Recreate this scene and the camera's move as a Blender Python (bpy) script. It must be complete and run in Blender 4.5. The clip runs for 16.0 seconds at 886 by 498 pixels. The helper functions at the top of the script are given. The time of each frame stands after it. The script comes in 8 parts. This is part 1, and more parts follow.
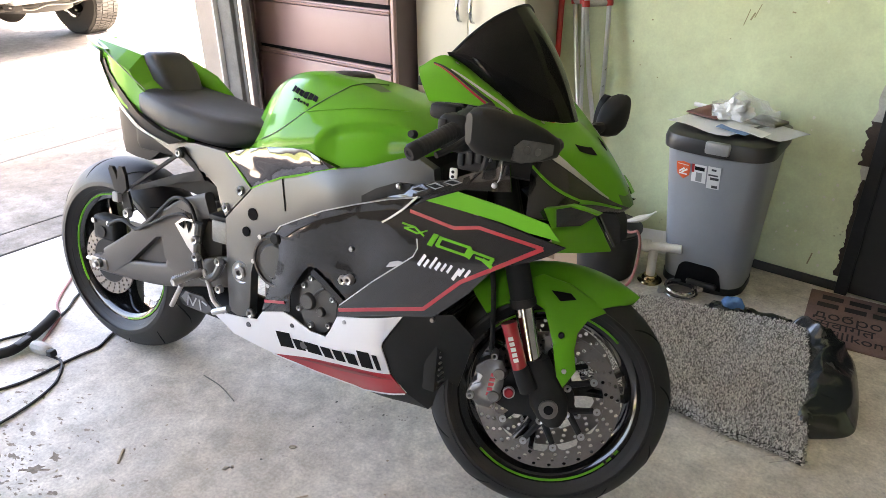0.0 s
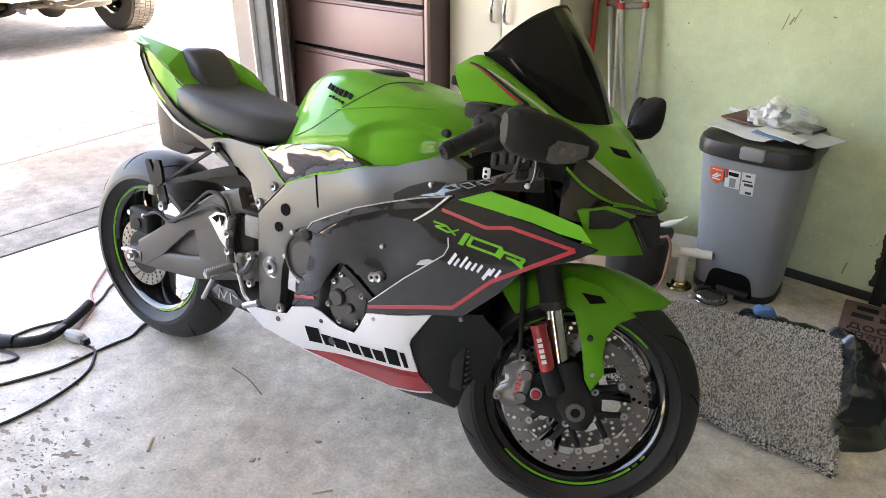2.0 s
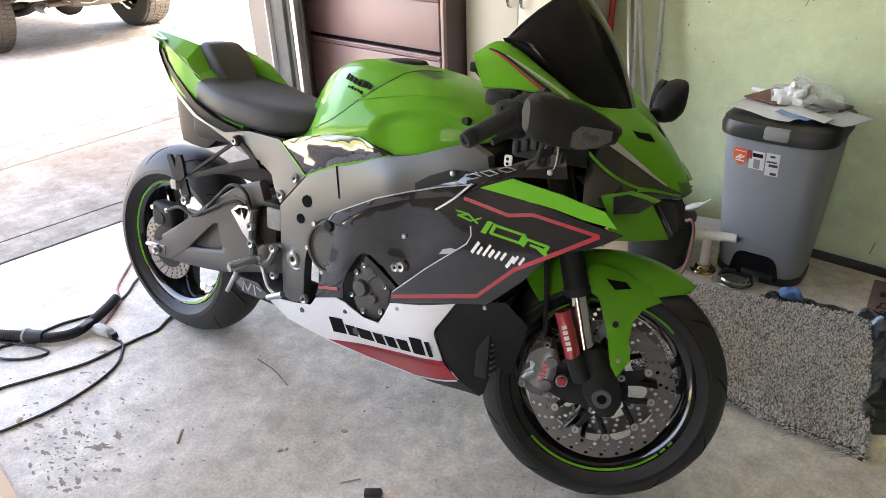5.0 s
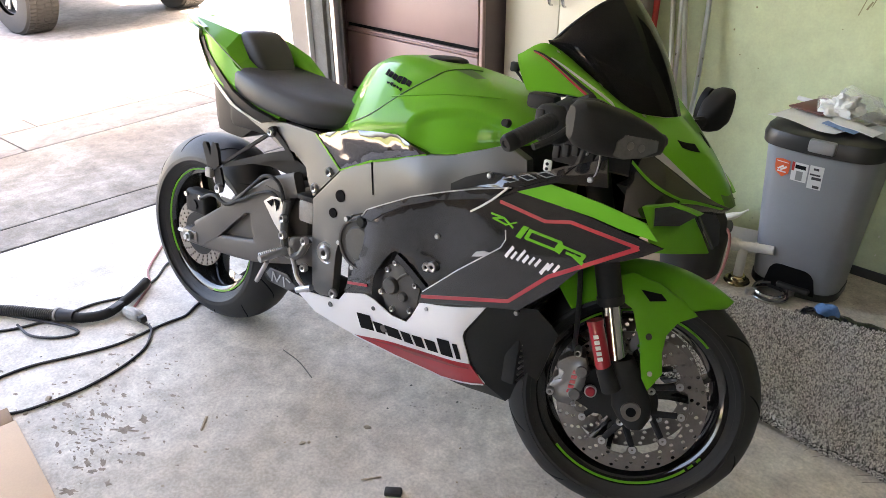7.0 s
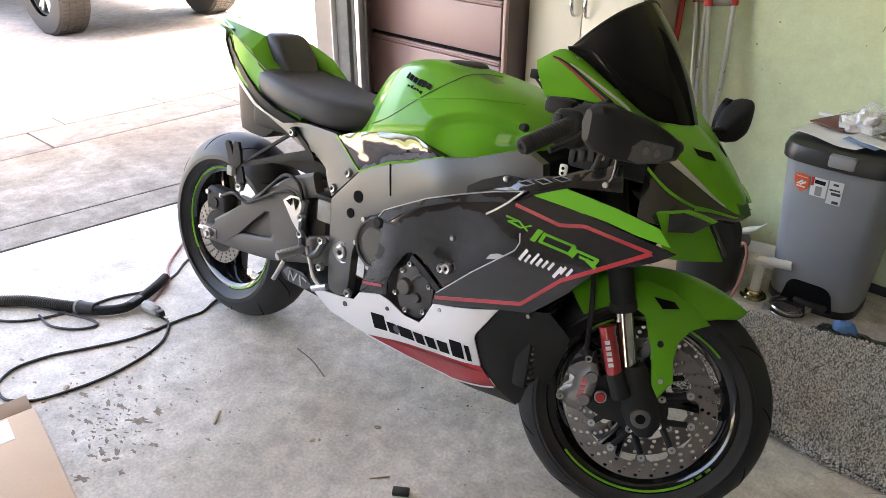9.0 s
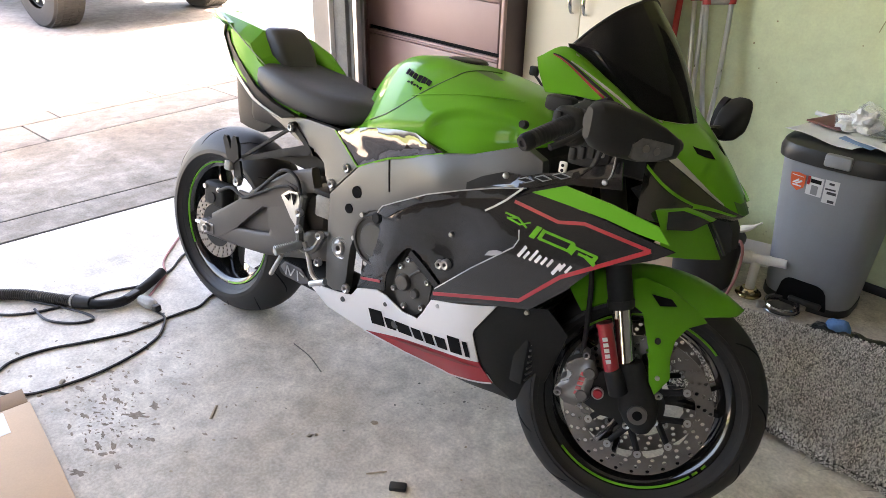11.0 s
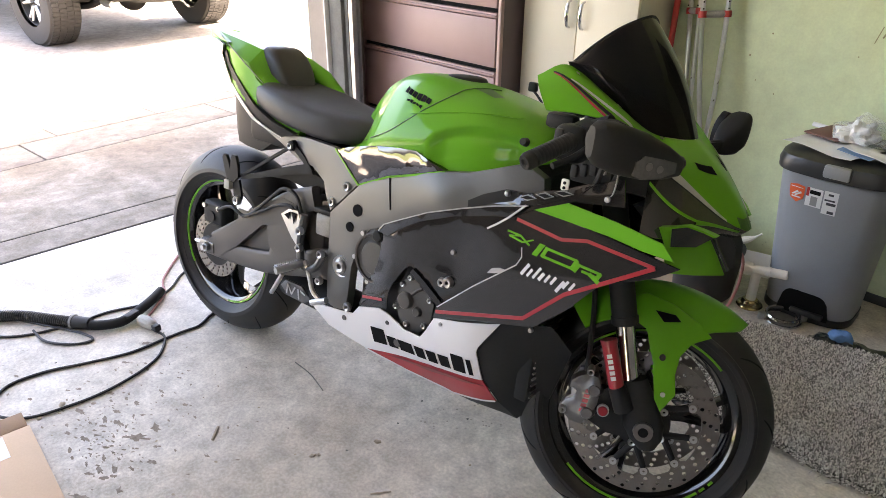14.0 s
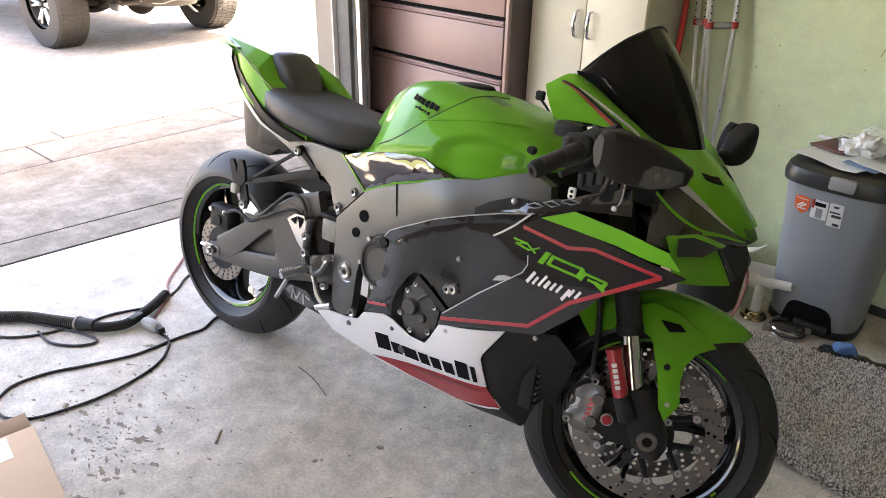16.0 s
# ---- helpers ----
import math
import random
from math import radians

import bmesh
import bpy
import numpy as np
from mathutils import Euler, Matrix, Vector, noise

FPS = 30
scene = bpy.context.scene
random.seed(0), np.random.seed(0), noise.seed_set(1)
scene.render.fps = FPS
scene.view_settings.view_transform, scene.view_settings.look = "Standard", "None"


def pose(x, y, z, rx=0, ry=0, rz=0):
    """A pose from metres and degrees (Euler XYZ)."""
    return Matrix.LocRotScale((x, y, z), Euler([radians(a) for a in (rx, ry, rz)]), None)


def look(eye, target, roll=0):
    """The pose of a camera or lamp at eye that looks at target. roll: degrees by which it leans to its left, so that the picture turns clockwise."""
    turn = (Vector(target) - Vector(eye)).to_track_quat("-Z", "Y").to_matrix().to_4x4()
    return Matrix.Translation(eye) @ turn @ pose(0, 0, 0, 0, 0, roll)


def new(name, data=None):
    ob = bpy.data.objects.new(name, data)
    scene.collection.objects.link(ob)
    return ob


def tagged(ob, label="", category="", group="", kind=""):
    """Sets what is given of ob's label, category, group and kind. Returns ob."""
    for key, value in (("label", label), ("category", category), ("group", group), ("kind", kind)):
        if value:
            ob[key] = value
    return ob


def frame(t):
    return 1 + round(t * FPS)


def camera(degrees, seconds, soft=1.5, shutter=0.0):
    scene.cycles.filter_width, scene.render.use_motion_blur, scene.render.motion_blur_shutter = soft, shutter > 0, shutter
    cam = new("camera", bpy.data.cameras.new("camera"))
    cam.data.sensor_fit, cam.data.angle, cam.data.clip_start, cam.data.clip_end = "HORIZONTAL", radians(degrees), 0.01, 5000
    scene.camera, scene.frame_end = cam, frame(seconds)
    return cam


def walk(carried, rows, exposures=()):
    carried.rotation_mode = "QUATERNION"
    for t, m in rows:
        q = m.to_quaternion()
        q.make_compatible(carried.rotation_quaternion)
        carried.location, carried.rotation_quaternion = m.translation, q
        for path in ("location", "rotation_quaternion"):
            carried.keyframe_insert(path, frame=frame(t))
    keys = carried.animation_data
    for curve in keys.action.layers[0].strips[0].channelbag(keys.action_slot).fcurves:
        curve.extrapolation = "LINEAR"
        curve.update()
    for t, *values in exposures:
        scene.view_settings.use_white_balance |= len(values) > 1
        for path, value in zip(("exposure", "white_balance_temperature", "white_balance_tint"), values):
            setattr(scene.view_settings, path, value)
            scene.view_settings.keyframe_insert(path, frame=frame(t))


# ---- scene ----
cam = camera(65.0, 16.0, 0.8)
PATH = [
    (0, (1.608, -1.222, 1.366), (0.489, 0.165, 0.457), -0.5),
    (0.5, (1.606, -1.225, 1.365), (0.479, 0.155, 0.456), -0.3),
    (1, (1.606, -1.227, 1.365), (0.465, 0.14, 0.454), -0.1),
    (1.5, (1.602, -1.231, 1.363), (0.445, 0.123, 0.453), -0.0),
    (2, (1.601, -1.234, 1.364), (0.427, 0.108, 0.458), -0.1),
    (2.5, (1.604, -1.239, 1.365), (0.417, 0.097, 0.469), -0.4),
    (3, (1.606, -1.238, 1.367), (0.408, 0.096, 0.481), -0.6),
    (3.5, (1.608, -1.238, 1.372), (0.404, 0.096, 0.494), -0.9),
    (4, (1.609, -1.239, 1.369), (0.403, 0.09, 0.485), -1.3),
    (4.5, (1.603, -1.239, 1.367), (0.399, 0.072, 0.456), -1.9),
    (6.8, (1.556, -1.22, 1.358), (0.339, 0.016, 0.363), -0.6),
    (7, (1.559, -1.231, 1.374), (0.312, 0.008, 0.42), -0.5),
    (7.5, (1.569, -1.235, 1.37), (0.287, 0.008, 0.471), -0.3),
    (8, (1.581, -1.236, 1.366), (0.3, 0.002, 0.458), -0.0),
    (8.5, (1.583, -1.24, 1.367), (0.298, -0.013, 0.449), 0.3),
    (9, (1.58, -1.243, 1.363), (0.288, -0.03, 0.436), 0.5),
    (11.5, (1.571, -1.253, 1.364), (0.296, -0.03, 0.427), 1.2),
    (12, (1.564, -1.251, 1.362), (0.279, -0.033, 0.433), 0.9),
    (12.5, (1.563, -1.254, 1.37), (0.273, -0.034, 0.449), 0.6),
    (13, (1.556, -1.256, 1.372), (0.267, -0.032, 0.456), 0.4),
    (13.5, (1.556, -1.255, 1.374), (0.268, -0.024, 0.463), 0.3),
    (14, (1.558, -1.253, 1.376), (0.276, -0.015, 0.468), 0.5),
    (14.5, (1.559, -1.253, 1.376), (0.279, -0.009, 0.474), 0.8),
    (15, (1.562, -1.257, 1.375), (0.278, -0.011, 0.481), 1.0),
    (15.5, (1.556, -1.26, 1.374), (0.267, -0.017, 0.483), 1.2),
    (16, (1.555, -1.262, 1.377), (0.262, -0.023, 0.487), 1.2),
]
walk(cam, [(t, look(eye, target, roll)) for t, eye, target, roll in PATH], [(0, 5.05, 8000, 14.5), (3.5, 4.96, 8000, 14.5), (7, 4.86, 8100, 15), (9, 4.78, 8150, 15), (16, 4.74, 8200, 16)])
# ---- world, sun and exposure ----
world = bpy.data.worlds.new("world")
scene.world = world
world.use_nodes = True
sky = world.node_tree.nodes.new("ShaderNodeTexSky")
sky.sky_type = "NISHITA"
sky.sun_disc = False
sky.sun_elevation = radians(54.6)
sky.sun_rotation = radians(38.7)
sky.air_density = 0.7
sky.dust_density = 4.0
world.node_tree.nodes["Background"].inputs[1].default_value = 0.115
world.node_tree.links.new(sky.outputs[0], world.node_tree.nodes["Background"].inputs[0])
sun = bpy.data.lights.new("sun", "SUN")
sun.energy = 5.0
sun.angle = radians(0.5)
sun.color = (1.0, 0.96, 0.9)
sun_ob = new("sun", sun)
sun_ob.matrix_world = look((4, 5, 9), (0, 0, 0))


# ---- materials ----
def material(name, color, rough=0.5, metal=0.0, vary=0.25, scale=8.0, grain=120.0, bump=0.1, coat=0.0, second=None, spec=0.5):
    """A surface with stains at one scale and grain with fine relief at another."""
    m = bpy.data.materials.new(name)
    m.use_nodes = True
    nt = m.node_tree
    b = nt.nodes["Principled BSDF"]
    co = nt.nodes.new("ShaderNodeTexCoord")
    n1 = nt.nodes.new("ShaderNodeTexNoise")
    n1.inputs["Scale"].default_value = scale
    n1.inputs["Detail"].default_value = 6
    n1.inputs["Roughness"].default_value = 0.6
    n2 = nt.nodes.new("ShaderNodeTexNoise")
    n2.inputs["Scale"].default_value = grain
    n2.inputs["Detail"].default_value = 3
    for n in (n1, n2):
        nt.links.new(co.outputs["Object"], n.inputs["Vector"])
    ramp = nt.nodes.new("ShaderNodeValToRGB")
    ramp.color_ramp.elements[0].position, ramp.color_ramp.elements[1].position = 0.3, 0.7
    dark = second or tuple(c * (1 - vary) for c in color)
    ramp.color_ramp.elements[0].color = (*dark, 1)
    ramp.color_ramp.elements[1].color = (*color, 1)
    nt.links.new(n1.outputs["Fac"], ramp.inputs["Fac"])
    mix = nt.nodes.new("ShaderNodeMix")
    mix.data_type, mix.blend_type = "RGBA", "MULTIPLY"
    mix.inputs["Factor"].default_value = min(1.0, vary)
    nt.links.new(ramp.outputs["Color"], mix.inputs["A"])
    nt.links.new(n2.outputs["Fac"], mix.inputs["B"])
    nt.links.new(mix.outputs["Result"], b.inputs["Base Color"])
    rr = nt.nodes.new("ShaderNodeMapRange")
    rr.inputs["To Min"].default_value, rr.inputs["To Max"].default_value = max(0.02, rough * 0.8), min(1, rough * 1.2)
    nt.links.new(n1.outputs["Fac"], rr.inputs["Value"])
    nt.links.new(rr.outputs["Result"], b.inputs["Roughness"])
    b.inputs["Metallic"].default_value = metal
    b.inputs["Coat Weight"].default_value = coat
    b.inputs["Coat Roughness"].default_value = 0.04
    b.inputs["Specular IOR Level"].default_value = spec
    if bump:
        bp = nt.nodes.new("ShaderNodeBump")
        bp.inputs["Strength"].default_value = bump
        bp.inputs["Distance"].default_value = 0.002 if grain > 40 else 0.02
        nt.links.new(n2.outputs["Fac"], bp.inputs["Height"])
        nt.links.new(bp.outputs["Normal"], b.inputs["Normal"])
    return m


def concrete(name, light, dark, stain, rough=0.7, spots=0.0, stain_at=(0.48, 0.62), relief=0.35, calm=1.0):
    """Trowelled concrete: broad stains, mottling at three scales, pits and fine grit."""
    m = bpy.data.materials.new(name)
    m.use_nodes = True
    nt = m.node_tree
    b = nt.nodes["Principled BSDF"]
    co = nt.nodes.new("ShaderNodeTexCoord")

    def cloud(scale, detail, distort=0.0, rgh=0.6):
        n = nt.nodes.new("ShaderNodeTexNoise")
        n.inputs["Scale"].default_value, n.inputs["Detail"].default_value = scale, detail
        n.inputs["Distortion"].default_value, n.inputs["Roughness"].default_value = distort, rgh
        nt.links.new(co.outputs["Object"], n.inputs["Vector"])
        return n.outputs["Fac"]

    def span(value, a, b_, lo, hi):
        r = nt.nodes.new("ShaderNodeMapRange")
        for k, v in (("From Min", a), ("From Max", b_), ("To Min", lo), ("To Max", hi)):
            r.inputs[k].default_value = v
        nt.links.new(value, r.inputs["Value"])
        return r.outputs["Result"]

    def times(a, b_):
        r = nt.nodes.new("ShaderNodeMath")
        r.operation = "MULTIPLY"
        nt.links.new(a, r.inputs[0])
        nt.links.new(b_, r.inputs[1])
        return r.outputs["Value"]

    def blend(fac, a, b_, mode="MIX"):
        x = nt.nodes.new("ShaderNodeMix")
        x.data_type, x.blend_type = "RGBA", mode
        for key, v in (("Factor", fac), ("A", a), ("B", b_)):
            if isinstance(v, (int, float)):
                x.inputs[key].default_value = v
            elif isinstance(v, tuple):
                x.inputs[key].default_value = (*v, 1)
            else:
                nt.links.new(v, x.inputs[key])
        return x.outputs["Result"]

    broad, mid, small, grit = cloud(0.9, 8, 0.5), cloud(4.5, 8, 0.8, 0.68), cloud(17.0, 6, 0.3, 0.65), cloud(110.0, 3)
    col = blend(span(mid, 0.36, 0.64, 0.0, 1.0), dark, light)
    col = blend(span(broad, stain_at[0], stain_at[1], 0.0, 0.65), col, stain)
    tone = times(times(span(small, 0.3, 0.7, 1 - 0.26 * calm, 1 + 0.18 * calm), span(grit, 0.25, 0.75, 1 - 0.24 * calm, 1 + 0.18 * calm)), span(cloud(2.2, 5), 0.35, 0.65, 0.90, 1.08))
    col = blend(1.0, col, tone, "MULTIPLY")
    v = nt.nodes.new("ShaderNodeTexVoronoi")
    v.inputs["Scale"].default_value = 48
    nt.links.new(co.outputs["Object"], v.inputs["Vector"])
    pits = times(span(v.outputs["Distance"], 0.20, 0.13, 0.0, 1.0), span(cloud(3.2, 5), 0.58 - spots, 0.68 - spots, 0.0, 0.8))
    col = blend(pits, col, tuple(c * 0.45 for c in dark))
    nt.links.new(col, b.inputs["Base Color"])
    nt.links.new(span(mid, 0.3, 0.7, rough * 1.15, rough * 0.85), b.inputs["Roughness"])
    bp = nt.nodes.new("ShaderNodeBump")
    bp.inputs["Strength"].default_value = relief
    bp.inputs["Distance"].default_value = 0.003
    nt.links.new(times(times(small, grit), span(pits, 0, 1, 1, 0.2)), bp.inputs["Height"])
    nt.links.new(bp.outputs["Normal"], b.inputs["Normal"])
    return m


def plain_glass(name, color, rough=0.02, alpha_mix=0.25):
    """Tinted sheet: glossy coat over a see-through tint."""
    m = bpy.data.materials.new(name)
    m.use_nodes = True
    nt = m.node_tree
    b = nt.nodes["Principled BSDF"]
    b.inputs["Base Color"].default_value = (*color, 1)
    b.inputs["Roughness"].default_value = rough
    b.inputs["Alpha"].default_value = 1 - alpha_mix
    b.inputs["Coat Weight"].default_value = 0.0
    b.inputs["Specular IOR Level"].default_value = 0.15
    return m


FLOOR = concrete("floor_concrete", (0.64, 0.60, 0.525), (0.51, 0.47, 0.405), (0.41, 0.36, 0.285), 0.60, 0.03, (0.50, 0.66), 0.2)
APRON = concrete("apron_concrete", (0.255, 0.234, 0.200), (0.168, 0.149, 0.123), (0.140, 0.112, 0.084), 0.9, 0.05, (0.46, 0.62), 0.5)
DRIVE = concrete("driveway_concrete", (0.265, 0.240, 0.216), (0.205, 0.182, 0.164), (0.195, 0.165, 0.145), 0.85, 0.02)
PAVER = concrete("paver", (0.185, 0.169, 0.147), (0.131, 0.118, 0.102), (0.114, 0.100, 0.083), 0.9, 0.06, (0.46, 0.62), 0.5)
JOINT = material("joint_dirt", (0.022, 0.019, 0.016), 0.95, 0, 0.3, 20, 200, 0.3)
WALLPAINT = concrete("green_wall_paint", (0.60, 0.69, 0.435), (0.53, 0.605, 0.375), (0.50, 0.55, 0.335), 0.5, -0.03, (0.47, 0.66), 0.12, 0.25)
PLASTER = material("bare_plaster", (0.62, 0.60, 0.52), 0.9, 0, 0.3, 30, 200, 0.5)
TORN = material("torn_paper", (0.08, 0.055, 0.04), 0.9, 0, 0.5, 30, 200, 0.5)
CEILPAINT = material("ceiling_paint", (0.8, 0.79, 0.75), 0.8, 0, 0.1, 3, 60, 0.2)
BACKPAINT = material("back_wall_board", (0.30, 0.28, 0.25), 0.8, 0, 0.25, 3, 60, 0.2)
STUCCO = material("stucco", (0.36, 0.30, 0.25), 0.9, 0, 0.2, 6, 180, 0.6)
WHITETRIM = material("white_trim", (0.78, 0.77, 0.74), 0.5, 0, 0.1, 6, 100, 0.1)
DARKWOOD = material("dark_jamb", (0.21, 0.205, 0.185), 0.7, 0, 0.4, 12, 120, 0.3)
STEEL = material("galvanised_steel", (0.55, 0.55, 0.55), 0.35, 0.9, 0.2, 14, 120, 0.05)
CABRED = material("mauve_enamel", (0.40, 0.26, 0.24), 0.42, 0, 0.15, 3, 300, 0.06, 0, (0.35, 0.22, 0.205))
CABDARK = material("brown_enamel", (0.12, 0.085, 0.082), 0.45, 0, 0.15, 5, 200, 0.06)
CREAM = material("cream_laminate", (0.72, 0.66, 0.52), 0.45, 0, 0.08, 2, 150, 0.05)
CREAMSIDE = material("cream_side", (0.50, 0.48, 0.38), 0.55, 0, 0.1, 3, 150, 0.05)
CHROME = material("chrome", (0.62, 0.62, 0.62), 0.12, 1.0, 0.1, 20, 120, 0.0)
ALU = material("aluminium", (0.50, 0.505, 0.51), 0.32, 0.95, 0.15, 20, 120, 0.03)
REDPLASTIC = material("red_plastic", (0.50, 0.03, 0.025), 0.4, 0, 0.15, 20, 120, 0.04)
BINGREY = material("grey_bin_plastic", (0.28, 0.30, 0.32), 0.38, 0, 0.1, 6, 260, 0.08)
BINDARK = material("dark_lid_plastic", (0.028, 0.028, 0.027), 0.38, 0, 0.2, 8, 260, 0.08)
LATCH = material("latch_plastic", (0.27, 0.28, 0.28), 0.35, 0, 0.1, 8, 200, 0.05)
PAPER = material("paper", (0.75, 0.76, 0.75), 0.8, 0, 0.08, 10, 100, 0.1)
PAPERBLUE = material("blue_print", (0.22, 0.36, 0.60), 0.7, 0, 0.2, 10, 100, 0.05)
FOLDER = material("maroon_cover", (0.16, 0.055, 0.045), 0.55, 0, 0.2, 10, 100, 0.05)
ORANGE = material("orange_sticker", (0.80, 0.12, 0.03), 0.5, 0, 0.1, 10, 100, 0.02)
STICKWHITE = material("white_sticker", (0.72, 0.73, 0.72), 0.4, 0, 0.05, 10, 100, 0.02)
INK = material("ink", (0.010, 0.010, 0.0105), 0.85, 0, 0.1, 10, 100, 0.0, 0, None, 0.05)
PVC = material("white_pvc", (0.74, 0.72, 0.66), 0.35, 0, 0.08, 12, 100, 0.03)
BRASS = material("brass", (0.55, 0.45, 0.24), 0.2, 1.0, 0.25, 20, 120, 0.03)
CARD = material("cardboard", (0.60, 0.44, 0.31), 0.85, 0, 0.12, 4, 200, 0.15)
CARDDARK = material("cardboard_inside", (0.32, 0.21, 0.13), 0.85, 0, 0.15, 5, 200, 0.15)
BLACKPLASTIC = material("black_plastic", (0.038, 0.037, 0.036), 0.5, 0, 0.25, 14, 200, 0.08, 0, None, 0.35)
BAG = material("black_bag_film", (0.022, 0.027, 0.027), 0.26, 0, 0.3, 10, 60, 0.08, 0.6)
CORD = material("black_cord", (0.02, 0.019, 0.02), 0.55, 0, 0.2, 30, 200, 0.05)
REDCORD = material("red_cord", (0.42, 0.16, 0.15), 0.5, 0, 0.2, 30, 200, 0.05)
PLUGGREY = material("grey_rubber", (0.42, 0.40, 0.36), 0.6, 0, 0.3, 30, 200, 0.1)
RUGBACK = material("rug_backing", (0.045, 0.042, 0.036), 0.95, 0, 0.3, 40, 300, 0.4)
MATRED = material("brick_red_mat", (0.29, 0.185, 0.16), 0.9, 0, 0.4, 9, 160, 0.5)
MATINK = material("mat_lettering", (0.02, 0.017, 0.015), 0.9, 0, 0.3, 12, 160, 0.2)
BLUECLOTH = material("blue_cloth", (0.10, 0.25, 0.52), 0.8, 0, 0.3, 30, 200, 0.3)
GRASS = material("grass", (0.10, 0.16, 0.04), 0.9, 0, 0.5, 3, 60, 0.5, 0, (0.16, 0.15, 0.06))
LEAFBITS = material("wood_bits", (0.50, 0.42, 0.31), 0.85, 0, 0.3, 40, 200, 0.2)
TRUCKTAN = material("truck_tan", (0.17, 0.155, 0.14), 0.35, 0.3, 0.1, 3, 100, 0.0, 0.6)
TIREWORN = material("dusty_tyre", (0.035, 0.033, 0.031), 0.85, 0, 0.35, 18, 200, 0.2)
CALIPER = material("caliper_silver", (0.20, 0.192, 0.185), 0.34, 0.85, 0.2, 20, 120, 0.05)
LIGHTFLASH = material("light_grey_paint", (0.42, 0.43, 0.42), 0.35, 0, 0.05, 6, 200, 0.0, 0.5)
VENTGREY = material("vent_grey", (0.17, 0.17, 0.165), 0.4, 0.3, 0.1, 10, 200, 0.02)
TRUCKGREY = material("truck_paint", (0.09, 0.09, 0.09), 0.3, 0.3, 0.1, 3, 100, 0.0, 0.8)
UNDER = material("undercarriage", (0.028, 0.025, 0.023), 0.8, 0.2, 0.5, 12, 100, 0.3)
TYRE = material("tyre_rubber", (0.014, 0.014, 0.0142), 0.55, 0, 0.35, 18, 260, 0.15)
RUBBER = material("rubber", (0.016, 0.016, 0.016), 0.7, 0, 0.25, 18, 200, 0.12)
GREEN = material("lime_paint", (0.100, 0.350, 0.022), 0.42, 0, 0.05, 4, 300, 0.0, 0.35, None, 0.05)
GLOSSBLACK = material("gloss_black_paint", (0.0125, 0.0130, 0.0132), 0.12, 0, 0.1, 4, 300, 0.0, 0.85, None, 0.2)
SATINBLACK = material("satin_black", (0.030, 0.0305, 0.0305), 0.55, 0, 0.2, 12, 220, 0.06, 0, None, 0.12)
FRAMEGREY = material("frame_paint", (0.117, 0.119, 0.117), 0.40, 0.35, 0.12, 7, 320, 0.06, 0, None, 0.35)
ARMGREY = material("swingarm_paint", (0.10, 0.093, 0.088), 0.5, 0.2, 0.15, 10, 260, 0.08, 0, None, 0.25)
BIKEWHITE = material("white_paint", (0.72, 0.71, 0.72), 0.3, 0, 0.04, 4, 300, 0.0, 0.8)
BIKERED = material("red_paint", (0.36, 0.008, 0.020), 0.3, 0, 0.08, 6, 300, 0.0, 0.8)
DARKRED = material("dark_red_paint", (0.20, 0.008, 0.012), 0.3, 0, 0.1, 6, 300, 0.0, 0.8)
# silver for real parts, and for highlights laid on the bodywork as strips
SILVER = material("silver_paint_glint", (0.45, 0.46, 0.47), 0.3, 0.6, 0.1, 10, 200, 0.02, 0.5)
SEATVINYL = material("seat_vinyl", (0.034, 0.036, 0.040), 0.5, 0, 0.2, 14, 500, 0.25)
DISCSTEEL = material("disc_steel", (0.23, 0.21, 0.195), 0.42, 1.0, 0.2, 30, 300, 0.05)
ENGINEGREY = material("engine_casing", (0.10, 0.098, 0.094), 0.5, 0.5, 0.2, 16, 240, 0.1)
DECALGREY = material("decal_grey", (0.05, 0.05, 0.055), 0.4, 0, 0.05, 10, 100, 0.0, 0.5)
SIGNALLENS = material("signal_lens", (0.13, 0.13, 0.125), 0.15, 0.0, 0.3, 60, 160, 0.2, 1.0)
LAMPGLASS = material("lamp_lens", (0.02, 0.02, 0.02), 0.12, 0.0, 0.2, 30, 120, 0.0, 0.5)
SCREENTINT = plain_glass("smoked_screen", (0.010, 0.010, 0.011), 0.04, 0.03)
TUBEALU = material("polished_tube", (0.80, 0.80, 0.79), 0.30, 1.0, 0.1, 20, 160, 0.02)
FILM = plain_glass("clear_film", (0.75, 0.76, 0.74), 0.12, 0.78)
MIRRORFILM = material("mirror_pad", (0.19, 0.19, 0.195), 0.05, 1.0, 0.35, 9, 13, 0.36)
for n in MIRRORFILM.node_tree.nodes:
    if n.bl_idname == "ShaderNodeTexNoise":
        n.inputs["Detail"].default_value = 0.5
PLYWOOD = material("dark_plywood", (0.16, 0.12, 0.085), 0.7, 0, 0.3, 3, 60, 0.2)


# ---- mesh helpers ----
def finish(name, bm, mat, angle=35):
    bmesh.ops.recalc_face_normals(bm, faces=bm.faces)
    me = bpy.data.meshes.new(name)
    bm.to_mesh(me)
    bm.free()
    for p in me.polygons:
        p.use_smooth = True
    me.set_sharp_from_angle(angle=radians(angle))
    me.materials.append(mat)
    return me


def part(name, bm, mat, parent, label="", basis=None, angle=35):
    ob = new(name, finish(name, bm, mat, angle))
    ob.parent = parent
    if basis is not None:
        ob.matrix_basis = basis
    if label:
        tagged(ob, label)
    return ob


